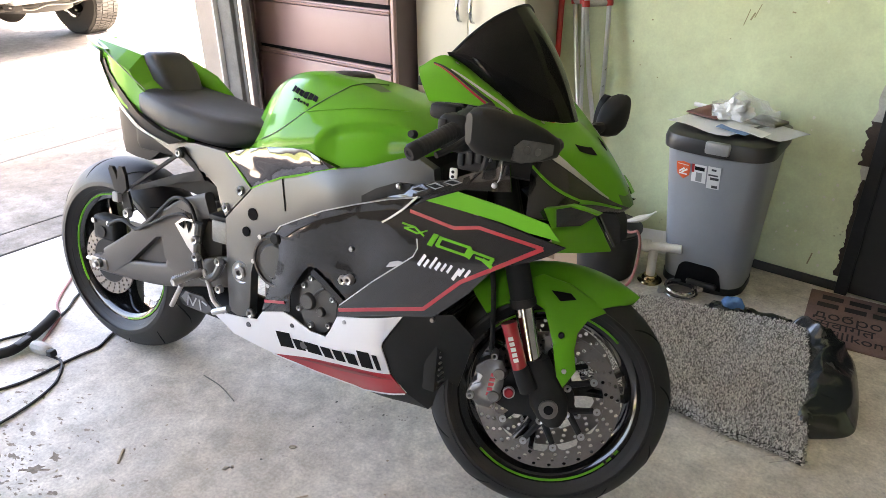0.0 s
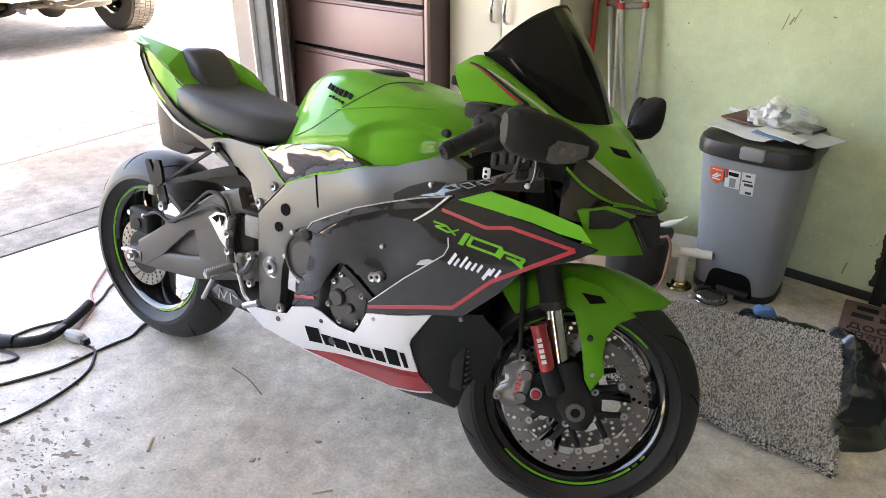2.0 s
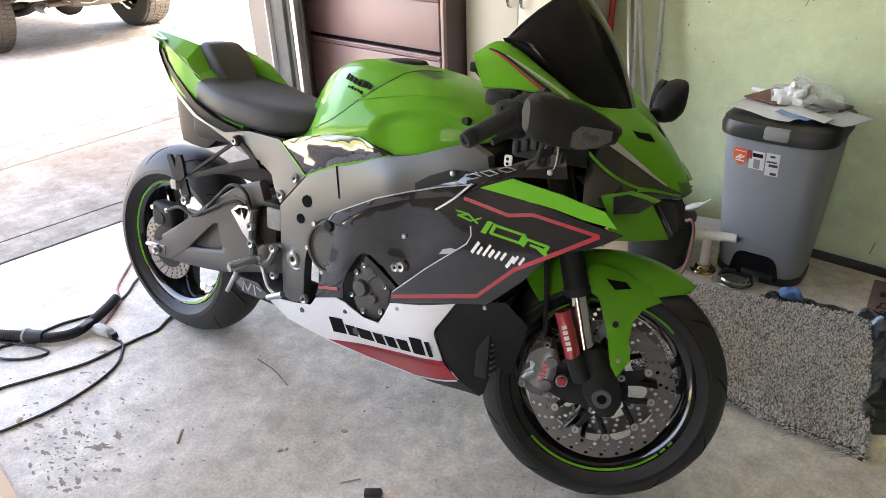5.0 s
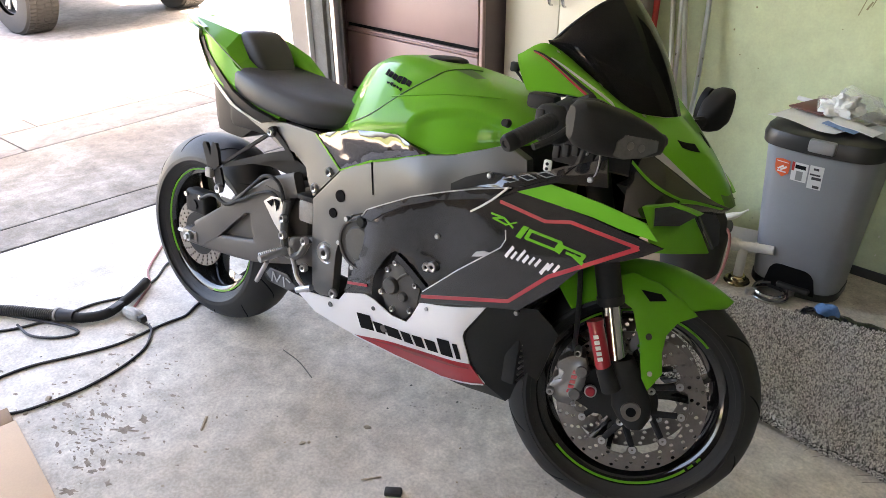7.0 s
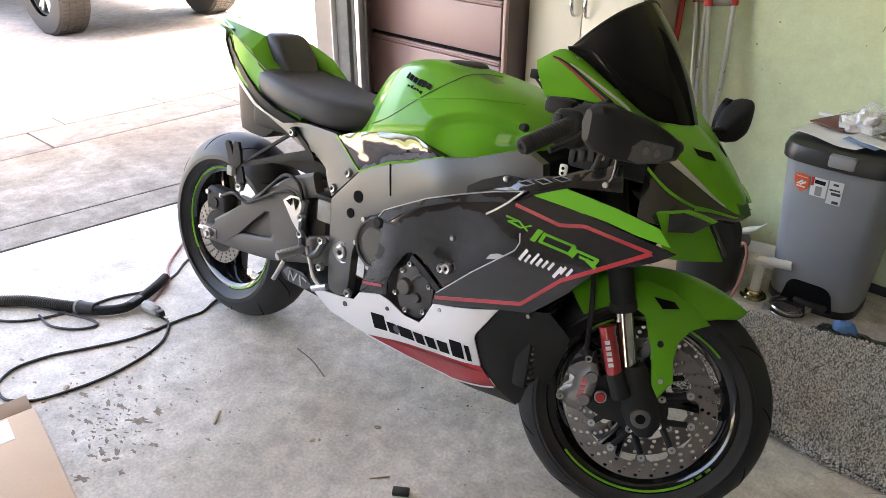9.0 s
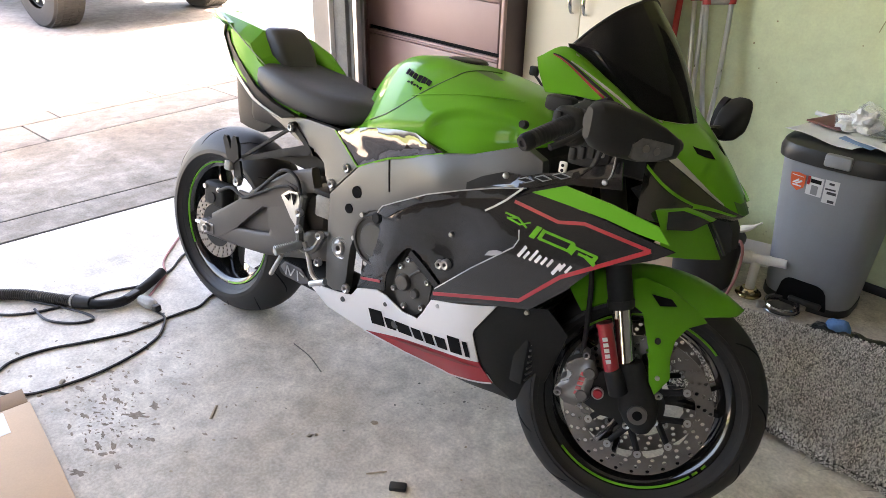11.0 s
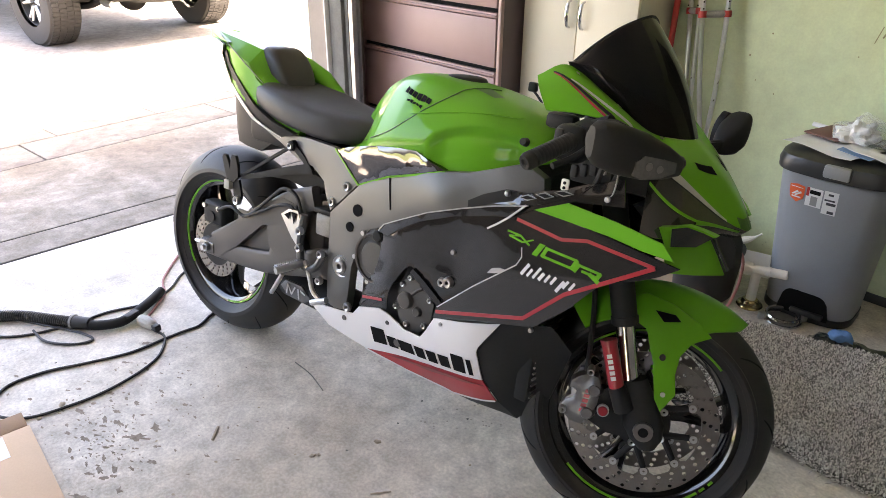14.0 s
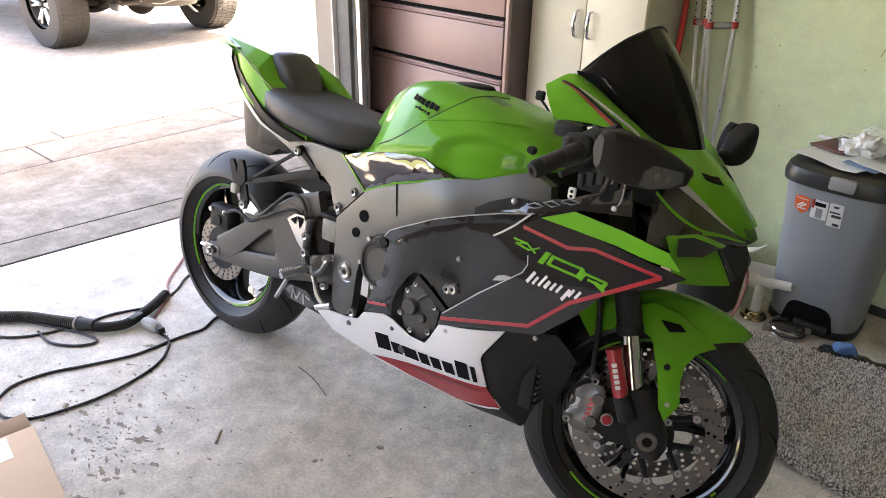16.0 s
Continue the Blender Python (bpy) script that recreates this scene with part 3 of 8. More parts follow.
thing("blue_leaflet", boxed(-0.055, 0.055, -0.022, 0.022, 0, 0.0015), PAPERBLUE, "blue printed leaflet under an envelope", "leaflet", pose(0.952, 1.155, LZ + 0.0135, 3, 3, -14))
thing("paper_roll", rod(bmesh.new(), (-0.05, 0, 0.008), (0.05, 0, 0.008), 0.008), PAPER, "white paper strip beside the folder", "paper", pose(0.775, 1.385, LZ + 0.004, 0, 0, -16))
bm = bmesh.new()
bmesh.ops.create_icosphere(bm, subdivisions=4, radius=1.0)
for v in bm.verts:
    d = 1 + 0.55 * noise.noise(v.co * 1.9) + 0.22 * noise.noise(v.co * 5.0)
    peak = 0.4 * max(0, v.co.z) ** 3
    v.co = Vector((v.co.x * 0.062 * d, v.co.y * 0.055 * d, max(-0.004, v.co.z * (0.045 + 0.03 * peak) * d)))
thing("crumpled_tissue", bm, PAPER, "crumpled white tissue on the bin lid", "tissue", pose(0.905, 1.285, LZ + 0.024), angle=20)
bm = bmesh.new()
bmesh.ops.create_icosphere(bm, subdivisions=4, radius=1.0)
for v in bm.verts:
    d = 1 + 0.45 * noise.noise(v.co * 2.3 + Vector((5, 1, 2))) + 0.18 * noise.noise(v.co * 6.0)
    v.co = Vector((v.co.x * 0.115 * d, v.co.y * 0.075 * d, max(-0.004, v.co.z * 0.060 * d * (1 - 0.5 * v.co.x))))
film = thing("plastic_bag", bm, FILM, "clear crumpled plastic bag on the bin lid", "plastic bag", pose(0.945, 1.30, LZ + 0.024, 0, 0, -12), angle=20)
film.visible_shadow = False
thing("dark_pouch", boxed(-0.055, 0.055, -0.04, 0.04, 0, 0.014, 0.006), BLACKPLASTIC, "flat black pouch among the papers", "pouch", pose(1.015, 1.325, LZ + 0.007, 0, 0, -20))


# ---- motorcycle ----
# Its own axes: x ahead from the rear axle, y to its left, z up along the leaning frame.
YAW, LEAN, STEER = 9.2, 10.0, 23.0
bike = root("motorcycle", "lime green and black sport motorcycle leaning on its side stand", "motorcycle",
            Matrix.Translation((-0.4605, -0.3142, 0.0027)) @ Matrix.Rotation(radians(YAW), 4, "Z") @ Matrix.Rotation(radians(-LEAN), 4, "X"))
AXIS = Vector((-math.sin(radians(25)), 0, math.cos(radians(25))))
PIVOT = Vector((1.555, 0, 0))
TURN = Matrix.Translation(PIVOT) @ Matrix.Rotation(radians(STEER), 4, AXIS) @ Matrix.Translation(-PIVOT)


class Skin:
    """A smooth height y over the side plane (x, z), bent through a few control places."""

    def __init__(self, pts, stiff=1e-4):
        p = np.array(pts, float)
        self.c = p[:, [0, 2]]
        k = self.kernel(self.c)
        n = len(p)
        a = np.zeros((n + 3, n + 3))
        a[:n, :n] = k + stiff * np.eye(n)
        a[:n, n:] = np.c_[np.ones(n), self.c]
        a[n:, :n] = a[:n, n:].T
        self.w = np.linalg.lstsq(a, np.r_[p[:, 1], 0, 0, 0], rcond=None)[0]

    def kernel(self, q):
        d = np.linalg.norm(np.asarray(q)[:, None] - self.c[None], axis=-1)
        return np.where(d > 1e-9, d * d * np.log(d + 1e-12), 0)

    def __call__(self, x, z):
        q = np.array([[x, z]])
        return float((self.kernel(q) @ self.w[:-3])[0] + self.w[-3] + self.w[-2] * x + self.w[-1] * z)


def shell(outline, skin, thick=0.005, lift=0.0, step=0.03, mirror=False, bm=None, dish=0.0, edge=None):
    """A sheet cut to an outline of (x, z), laid on a skin, given thickness inwards and a worn or moulded edge."""
    own = bmesh.new()
    own.faces.new([own.verts.new((p[0], 0, p[-1])) for p in outline])
    area = sum(f.calc_area() for f in own.faces)
    around = sum(e.calc_length() for e in own.edges)
    edge = (0.0018 if thick >= 0.004 else 0.0) if edge is None else edge
    if area < 3.2 * edge * around:
        edge = 0.0
    if edge:
        core = own.faces[:]
        bmesh.ops.inset_region(own, faces=core, thickness=edge, use_even_offset=True)
        # a narrow second ring keeps the sheet's gloss flat up to its edge
        bmesh.ops.inset_region(own, faces=[f for f in core if f.is_valid], thickness=0.4 * edge, use_even_offset=True)
    xs, zs = [p[0] for p in outline], [p[-1] for p in outline]
    for lo, hi, no in ((min(xs), max(xs), (1, 0, 0)), (min(zs), max(zs), (0, 0, 1))):
        n = max(1, int((hi - lo) / step))
        for k in range(1, n):
            at = lo + (hi - lo) * k / n
            bmesh.ops.bisect_plane(own, geom=own.verts[:] + own.edges[:] + own.faces[:], plane_co=Vector(no) * at, plane_no=no, dist=1e-5)
    bmesh.ops.remove_doubles(own, verts=own.verts, dist=2e-4)
    edges = [e for e in own.edges if len(e.link_faces) == 1]
    tops = list(own.verts)
    faces = list(own.faces)
    rim = {v for e in edges for v in e.verts}
    low = {}
    for v in tops:
        y = skin(v.co.x, v.co.z) - lift + (edge if v in rim else 0.0)
        if dish and v not in rim:
            y += dish
        v.co.y = y
    for v in tops:
        low[v] = own.verts.new(v.co + Vector((0, thick - (edge if v in rim else 0.0), 0)))
    for g in faces:
        own.faces.new([low[v] for v in reversed(g.verts)])
    for e in edges:
        a, b = e.verts
        own.faces.new((a, b, low[b], low[a]))
    if mirror:
        for v in own.verts:
            v.co.y *= -1
    if bm is None:
        return own
    tmp = bpy.data.meshes.new("tmp")
    own.to_mesh(tmp)
    own.free()
    bm.from_mesh(tmp)
    bpy.data.meshes.remove(tmp)
    return bm


def both(name, outline, skin, mat, label="", **k):
    """The panel on the bike's right and its twin on the left."""
    a = part(name, shell(outline, skin, **k), mat, bike, label)
    b = part(name, shell(outline, skin, mirror=True, **k), mat, bike, label)
    return a, b


def stripe(path, w, closed=False):
    """An outline of even width along a path of (x, z)."""
    p = [Vector(q) for q in path]
    up, dn = [], []
    for i, q in enumerate(p):
        d = (p[min(i + 1, len(p) - 1)] - p[max(i - 1, 0)]).normalized()
        nrm = Vector((-d.y, d.x))
        up.append(q + nrm * w / 2)
        dn.append(q - nrm * w / 2)
    return [(v.x, v.y) for v in up + dn[::-1]]


# wheels
def tyre_profile(R, w, rim_r, crown):
    pts = [(rim_r, -0.36 * w), (rim_r + 0.012, -0.42 * w), (rim_r + 0.35 * (R - rim_r), -0.495 * w)]
    for k in range(-8, 9):
        a = radians(80 * k / 8)
        pts.append((R - crown + crown * math.cos(a), 0.5 * w * math.sin(a) / math.sin(radians(80))))
    pts += [(rim_r + 0.35 * (R - rim_r), 0.495 * w), (rim_r + 0.012, 0.42 * w), (rim_r, 0.36 * w)]
    return pts


def drilled_ring(bm, r0, r1, rows, n, hole, y0, y1, twist=0.5):
    """A flat ring with real holes, two faces and edges."""
    dr = (r1 - r0) / rows
    for s, y in ((-1, y0), (1, y1)):
        for j in range(rows):
            for k in range(n):
                off = twist * (j % 3)
                a0, a1 = 2 * math.pi * (k + off) / n, 2 * math.pi * (k + 1 + off) / n
                ra, rb = r0 + j * dr, r0 + (j + 1) * dr
                am, rm = (a0 + a1) / 2, (ra + rb) / 2
                corner = [(ra, a0), ((ra), am), (ra, a1), (rm, a1), (rb, a1), (rb, am), (rb, a0), (rm, a0)]
                out = [bm.verts.new((r * math.cos(a), y, r * math.sin(a))) for r, a in corner]
                if (k + j) % 2:
                    bm.faces.new(out)
                    continue
                inn, back = [], []
                cx, cz = rm * math.cos(am), rm * math.sin(am)
                for r, a in corner:
                    d = Vector((r * math.cos(a) - cx, 0, r * math.sin(a) - cz)).normalized() * hole
                    inn.append(bm.verts.new((cx + d.x, y, cz + d.z)))
                    if s < 0:
                        back.append(bm.verts.new((cx + d.x, y1, cz + d.z)))
                for i in range(8):
                    bm.faces.new((out[i], out[(i + 1) % 8], inn[(i + 1) % 8], inn[i]))
                    if s < 0:
                        bm.faces.new((inn[i], inn[(i + 1) % 8], back[(i + 1) % 8], back[i]))
    for r in (r0, r1):
        lathe(bm, [(r, y0), (r, y1)], n * 2)
    bmesh.ops.remove_doubles(bm, verts=bm.verts, dist=2e-5)
    return bm


def wheel(name, R, w, crown, m, spokes, hub_w, arcs):
    rim_r = 0.214
    bm = lathe(bmesh.new(), [(rim_r + 0.004, -0.37 * w), (rim_r + 0.006, -0.345 * w), (rim_r - 0.010, -0.335 * w), (rim_r - 0.020, -0.30 * w), (rim_r - 0.034, -0.10 * w), (rim_r - 0.034, 0.10 * w), (rim_r - 0.020, 0.30 * w), (rim_r - 0.010, 0.335 * w), (rim_r + 0.006, 0.345 * w), (rim_r + 0.004, 0.37 * w), (rim_r - 0.004, 0.30 * w), (rim_r - 0.024, 0.08 * w), (rim_r - 0.024, -0.08 * w), (rim_r - 0.004, -0.30 * w)], 96, None, True)
    wh = part(name, bm, GLOSSBLACK, bike, "black cast wheel with green rim stripe", m)
    part("hub", lathe(bmesh.new(), [(0.014, -hub_w), (0.034, -hub_w), (0.040, -hub_w * 0.6), (0.040, hub_w * 0.6), (0.034, hub_w), (0.014, hub_w)], 32, None, True), GLOSSBLACK, wh)
    for k in range(spokes):
        for d in (-11, 11):
            a0, a1 = 2 * math.pi * (k + 0.12) / spokes, 2 * math.pi * (k + 0.12) / spokes + radians(d)
            rings = []
            for t in (0, 0.35, 0.7, 1.0):
                r = 0.036 + (rim_r - 0.028 - 0.036) * t
                a = a0 + (a1 - a0) * t
                c = Vector((r * math.cos(a), 0, r * math.sin(a)))
                tn = Vector((-math.sin(a), 0, math.cos(a)))
                hw, ht = 0.0105 - 0.002 * t, (0.026 if w < 0.15 else 0.034) * (1 - 0.35 * t)
                rings.append([c + tn * hw * sx + Vector((0, ht * sy, 0)) for sx, sy in ((-0.6, -1), (0.6, -1), (1, -0.5), (1, 0.5), (0.6, 1), (-0.6, 1), (-1, 0.5), (-1, -0.5))])
            part("spoke", loft(bmesh.new(), rings), GLOSSBLACK, wh)
    part("tyre", lathe(bmesh.new(), tyre_profile(R, w, rim_r, crown), 128), TYRE, wh, "black road tyre", angle=60)
    for s in (-1, 1):
        for k in range(11):
            a0 = 2 * math.pi * (k + 0.25 * (s + 1)) / 11
            pts = []
            for i in range(9):
                t = i / 8
                b = radians(14 + 48 * t)
                r, y = R - crown + crown * math.cos(b), 0.5 * w * math.sin(b) / math.sin(radians(80))
                a = a0 + 0.30 * t ** 0.7
                pts.append(((r - 0.0008) * math.cos(a), s * (y - 0.0008), (r - 0.0008) * math.sin(a)))
            part("tread_groove", sweep(bmesh.new(), pts, lambda t: 0.0006 + 0.0020 * math.sin(math.pi * t) ** 0.5, 6, 2), INK, wh)
        for r0, wd in ((rim_r + 0.030, 0.0012), (rim_r + 0.012, 0.0010)):
            part("sidewall_ring", lathe(bmesh.new(), [(r0, s * (np.interp(r0, (rim_r, rim_r + 0.012, rim_r + 0.35 * (R - rim_r)), (0.36 * w, 0.42 * w, 0.495 * w)) - 0.001)), (r0 + 0.5 * wd, s * (np.interp(r0, (rim_r, rim_r + 0.012, rim_r + 0.35 * (R - rim_r)), (0.36 * w, 0.42 * w, 0.495 * w)) + wd)), (r0 + wd, s * (np.interp(r0 + wd, (rim_r, rim_r + 0.012, rim_r + 0.35 * (R - rim_r)), (0.36 * w, 0.42 * w, 0.495 * w)) - 0.001))], 96), TYRE, wh)
        for a0, a1 in arcs:
            n = max(2, int(abs(a1 - a0) / 3))
            rings = []
            for k in range(n + 1):
                a = radians(a0 + (a1 - a0) * k / n)
                rings.append([(r * math.cos(a), s * y * w, r * math.sin(a)) for r, y in ((rim_r - 0.0085, 0.338), (rim_r - 0.0085, 0.352), (rim_r - 0.0035, 0.360), (rim_r - 0.0035, 0.338))])
            part("rim_stripe", loft(bmesh.new(), rings), GREEN, wh, "lime green stripe")
    return wh


front_m = TURN @ Matrix.Translation((1.45, 0, 0.298))
rear_m = Matrix.Translation((0, 0, 0.318))
fw = wheel("front_wheel", 0.288, 0.12, 0.062, front_m, 3, 0.05, ((-132, -42), (-40, -36), (-33, -29.5), (48, 138)))
rw = wheel("rear_wheel", 0.32, 0.19, 0.098, rear_m, 3, 0.07, ((95, 215), (-85, 35)))
for s in (-1, 1):
    d = part("brake_disc", drilled_ring(bmesh.new(), 0.127, 0.165, 3, 56, 0.0050, s * 0.066 - 0.0025, s * 0.066 + 0.0025), DISCSTEEL, fw, "drilled steel brake disc")
    for k in range(5):
        a = 2 * math.pi * (k + 0.7) / 5
        for q in (-0.314, 0.314):
            bm = rod(bmesh.new(), (0.052 * math.cos(a), s * 0.058, 0.052 * math.sin(a)), (0.110 * math.cos(a + q), s * 0.064, 0.110 * math.sin(a + q)), 0.0085, 0.0070, 8)
            part("carrier_arm", bm, SATINBLACK, d)
    bm = lathe(bmesh.new(), [(0.044, s * 0.054), (0.062, s * 0.054), (0.062, s * 0.063), (0.044, s * 0.063)], 40, None, True)
    part("disc_carrier", bm, SATINBLACK, d)
    for k in range(5):
        a = 2 * math.pi * (k + 0.3) / 5 + 0.35
        part("disc_bolt", lathe(bmesh.new(), [(0.003, 0.0), (0.0035, -0.005), (0.0075, -0.006), (0.009, -0.002), (0.009, 0.004)], 12, pose(0.054 * math.cos(a), s * 0.065, 0.054 * math.sin(a), 0, 0, 0 if s < 0 else 180)), ALU, d)
    for k in range(10):
        a = 2 * math.pi * (k + 0.9) / 10
        bm = lathe(bmesh.new(), [(0.003, -0.006), (0.0085, -0.006), (0.0085, 0.006), (0.003, 0.006)], 14, pose(0.1145 * math.cos(a), s * 0.066, 0.1145 * math.sin(a)), True)
        part("disc_bobbin", bm, STEEL, d)
        part("disc_ear", loft(bmesh.new(), [[(r * math.cos(a + q), s * 0.066 + h, r * math.sin(a + q)) for q, h in ((-b, -0.002), (b, -0.002), (b, 0.002), (-b, 0.002))] for r, b in ((0.105, 0.05), (0.112, 0.10), (0.120, 0.11), (0.1285, 0.19))]), DISCSTEEL, d)
d = part("brake_disc", drilled_ring(bmesh.new(), 0.072, 0.110, 3, 44, 0.0042, -0.104, -0.099), DISCSTEEL, rw, "small drilled rear brake disc")
bm = lathe(bmesh.new(), [(0.03, -0.104), (0.074, -0.103), (0.074, -0.099), (0.03, -0.098)], 40, None, True)
part("disc_carrier", bm, SATINBLACK, d)
bm = lathe(bmesh.new(), [(0.05, 0.094), (0.105, 0.094), (0.108, 0.1), (0.105, 0.106), (0.05, 0.106)], 80, None, True)
part("sprocket", bm, STEEL, rw)

# fork, axle and front mudguard turn with the bars
FORK0, FORK1 = Vector((1.412, 0, 0.36)), Vector((1.262, 0, 0.835))
for s in (-1, 1):
    y = Vector((0, s * 0.100, 0))
    d = (FORK1 - FORK0).normalized()
    leg = part("fork_leg", rod(bmesh.new(), FORK0 + d * 0.170 + y, FORK1 + y, 0.0275, seg=24), SATINBLACK, bike, "black upper fork tube", TURN)
    bm = rod(bmesh.new(), FORK0 + d * 0.03 + y, FORK0 + d * 0.21 + y, 0.0215, seg=24)
    part("fork_slider", bm, CHROME, leg, "polished chrome fork slider")
    bm = bmesh.new()
    rod(bm, FORK0 + d * 0.170 + y, FORK0 + d * 0.185 + y, 0.030, seg=24)
    rod(bm, FORK0 + d * 0.165 + y, FORK0 + d * 0.170 + y, 0.026, seg=24)
    part("dust_seal", bm, RUBBER, leg)
    bm = bmesh.new()
    loft(bm, [[(cx + r * math.cos(a), s * 0.100 + ry * math.sin(a), z + k * math.cos(a)) for a in (2 * math.pi * i / 16 for i in range(16))] for cx, z, r, ry, k in ((1.468, 0.255, 0.018, 0.018, 0.004), (1.462, 0.275, 0.034, 0.021, 0.008), (1.450, 0.305, 0.043, 0.022, 0.012), (1.434, 0.345, 0.036, 0.024, 0.012), (1.417, 0.385, 0.029, 0.027, 0.010), (1.407, 0.405, 0.027, 0.027, 0.009))])
    part("fork_bottom", bm, SATINBLACK, leg, "black axle casting")
    bm = lathe(bmesh.new(), [(0.0, -0.004), (0.010, -0.004), (0.011, 0.006), (0.019, 0.006), (0.021, 0.0), (0.021, -0.006), (0.016, -0.007)], 6 if s < 0 else 20, pose(1.45, s * 0.122, 0.298))
    lathe(bm, [(0.011, 0.0), (0.011, -0.008), (0.021, -0.008), (0.022, 0.006)], 24, pose(1.45, s * 0.122, 0.298))
    part("axle_nut", bm, CALIPER, leg)
    part("axle_hole", rod(bmesh.new(), (1.45, s * 0.1275, 0.298), (1.45, s * 0.1295, 0.298), 0.0125, seg=6), INK, leg)
    p0, p1 = Vector((1.336, s * 0.128, 0.478)), Vector((1.374, s * 0.128, 0.382))
    cyl = part("damping_chamber", rod(bmesh.new(), p0, p1, 0.017, seg=24), BIKERED, leg, "red anodised damping chamber")
    dd = (p1 - p0).normalized()
    part("chamber_cap", rod(bmesh.new(), p0 + dd * -0.006, p0 + dd * 0.004, 0.0185, seg=24), BIKERED, cyl)
    part("chamber_foot", rod(bmesh.new(), p0 + dd * 0.098, Vector((1.40, s * 0.118, 0.335)), 0.0185, 0.022, 20), SATINBLACK, cyl)
    bm = bmesh.new()
    for k in range(5):
        c = p0 + dd * (0.028 + 0.0125 * k) + Vector((-0.003, s * 0.0168, -0.001))
        box(bm, -0.0055, 0.0055, -0.0012, 0.0012, -0.0043, 0.0043, m=Matrix.Translation(c) @ Matrix.Rotation(radians(-22), 4, "Y"))
    part("print_bar", bm, BIKEWHITE, cyl)
    part("caliper_mount", shell([(1.330, 0.285), (1.330, 0.345), (1.354, 0.365), (1.385, 0.398), (1.425, 0.405), (1.460, 0.363), (1.478, 0.304), (1.457, 0.268), (1.375, 0.266)], lambda x, z: -0.104, 0.022, 0.0, 0.02, mirror=s > 0), SATINBLACK, leg, "black caliper mount")
    # caliper
    cx, cz, tilt = 1.309, 0.336, radians(6)

    def on_caliper(pts):
        return [(cx + a * math.cos(tilt) + b * math.sin(tilt), cz - a * math.sin(tilt) + b * math.cos(tilt)) for a, b in pts]

    CFACE = Skin([(*on_caliper([(a, 0)])[0][:1], y, on_caliper([(a, b)])[0][1]) for a, b, y in ((-0.036, 0.0, -0.112), (-0.02, 0.03, -0.120), (-0.02, -0.03, -0.120), (0.01, 0.045, -0.128), (0.012, 0.0, -0.131), (0.01, -0.045, -0.128), (0.032, 0.0, -0.122))], 0.02)
    cal = part("brake_caliper", shell(on_caliper([(-0.020, 0.046), (-0.004, 0.058), (0.018, 0.058), (0.030, 0.038), (0.033, 0.0), (0.027, -0.036), (0.014, -0.058), (-0.012, -0.060), (-0.030, -0.050), (-0.041, -0.034), (-0.034, -0.018), (-0.020, -0.008), (-0.016, 0.010), (-0.036, 0.016), (-0.036, 0.028)]), CFACE, 0.045, 0.0, 0.012, mirror=s > 0, edge=0.005), CALIPER, leg, "silver radial brake caliper")
    part("caliper_half", shell(on_caliper([(-0.024, 0.046), (0.018, 0.056), (0.030, 0.0), (0.014, -0.056), (-0.028, -0.048)]), lambda x, z: -0.058, 0.024, 0.0, 0.03, mirror=s > 0, edge=0.004), CALIPER, cal)
    part("caliper_bridge", shell(on_caliper([(-0.032, 0.020), (-0.026, 0.024), (-0.014, -0.002), (-0.022, -0.012), (-0.034, -0.022), (-0.036, -0.016), (-0.026, -0.004)]), lambda x, z: -0.108, 0.05, 0.0, 0.03, mirror=s > 0, edge=0.002), ALU, cal)
    for k in range(5):
        q = on_caliper([(0.000, 0.024 - 0.0115 * k), (0.012, 0.027 - 0.0115 * k), (0.012, 0.019 - 0.0115 * k), (0.000, 0.0165 - 0.0115 * k)])
        part("print_bar", shell(q, CFACE, 0.0012, 0.0018, 0.012, mirror=s > 0), BIKERED, cal)
    for a, b, r in ((-0.002, 0.064, 0.0085), (-0.034, -0.040, 0.0085), (0.022, -0.050, 0.005)):
        (x, z), = on_caliper([(a, b)])
        part("caliper_bolt", lathe(bmesh.new(), [(r * 0.4, -0.004), (r * 0.5, -0.010), (r * 0.85, -0.011), (r, -0.007), (r, 0.030)], 14, pose(x, s * 0.118, z, 0, 0, 0 if s < 0 else 180)), ALU, cal)
    for b in (-0.027, 0.027):
        (x, z), = on_caliper([(0.018, b)])
        part("piston_lobe", rod(bmesh.new(), (x, s * 0.112, z), (x, s * 0.131, z), 0.019, 0.012, 20), CALIPER, cal)
    bm = lathe(bmesh.new(), [(0.0, -0.016), (0.009, -0.016), (0.011, -0.012), (0.011, 0.0)], 20, pose(1.357, s * 0.118 if s > 0 else -0.118, 0.322))
    part("adjuster_cap", bm, BIKERED, leg, "red adjuster cap")
    part("adjuster_ring", lathe(bmesh.new(), [(0.011, -0.010), (0.0135, -0.010), (0.0135, 0.0), (0.011, 0.0)], 20, pose(1.357, s * 0.118, 0.322), True), ALU, leg)
    bm = sweep(bmesh.new(), [(1.305, s * 0.095, 0.392), (1.30, s * 0.08, 0.45), (1.285, s * 0.075, 0.56), (1.25, s * 0.06, 0.70)], 0.006, 8)
    part("brake_hose", bm, RUBBER, leg)
part("front_axle", rod(bmesh.new(), (1.45, -0.12, 0.298), (1.45, 0.12, 0.298), 0.0125), STEEL, bike, "", TURN)
for z, t in ((0.64, 0.03), (0.83, 0.022)):
    x = 1.412 - 0.316 * (z - 0.36)
    bm = boxed(x - 0.035, x + 0.03, -0.135, 0.135, z, z + t, 0.01)
    part("fork_clamp", bm, SATINBLACK, bike, "", TURN)

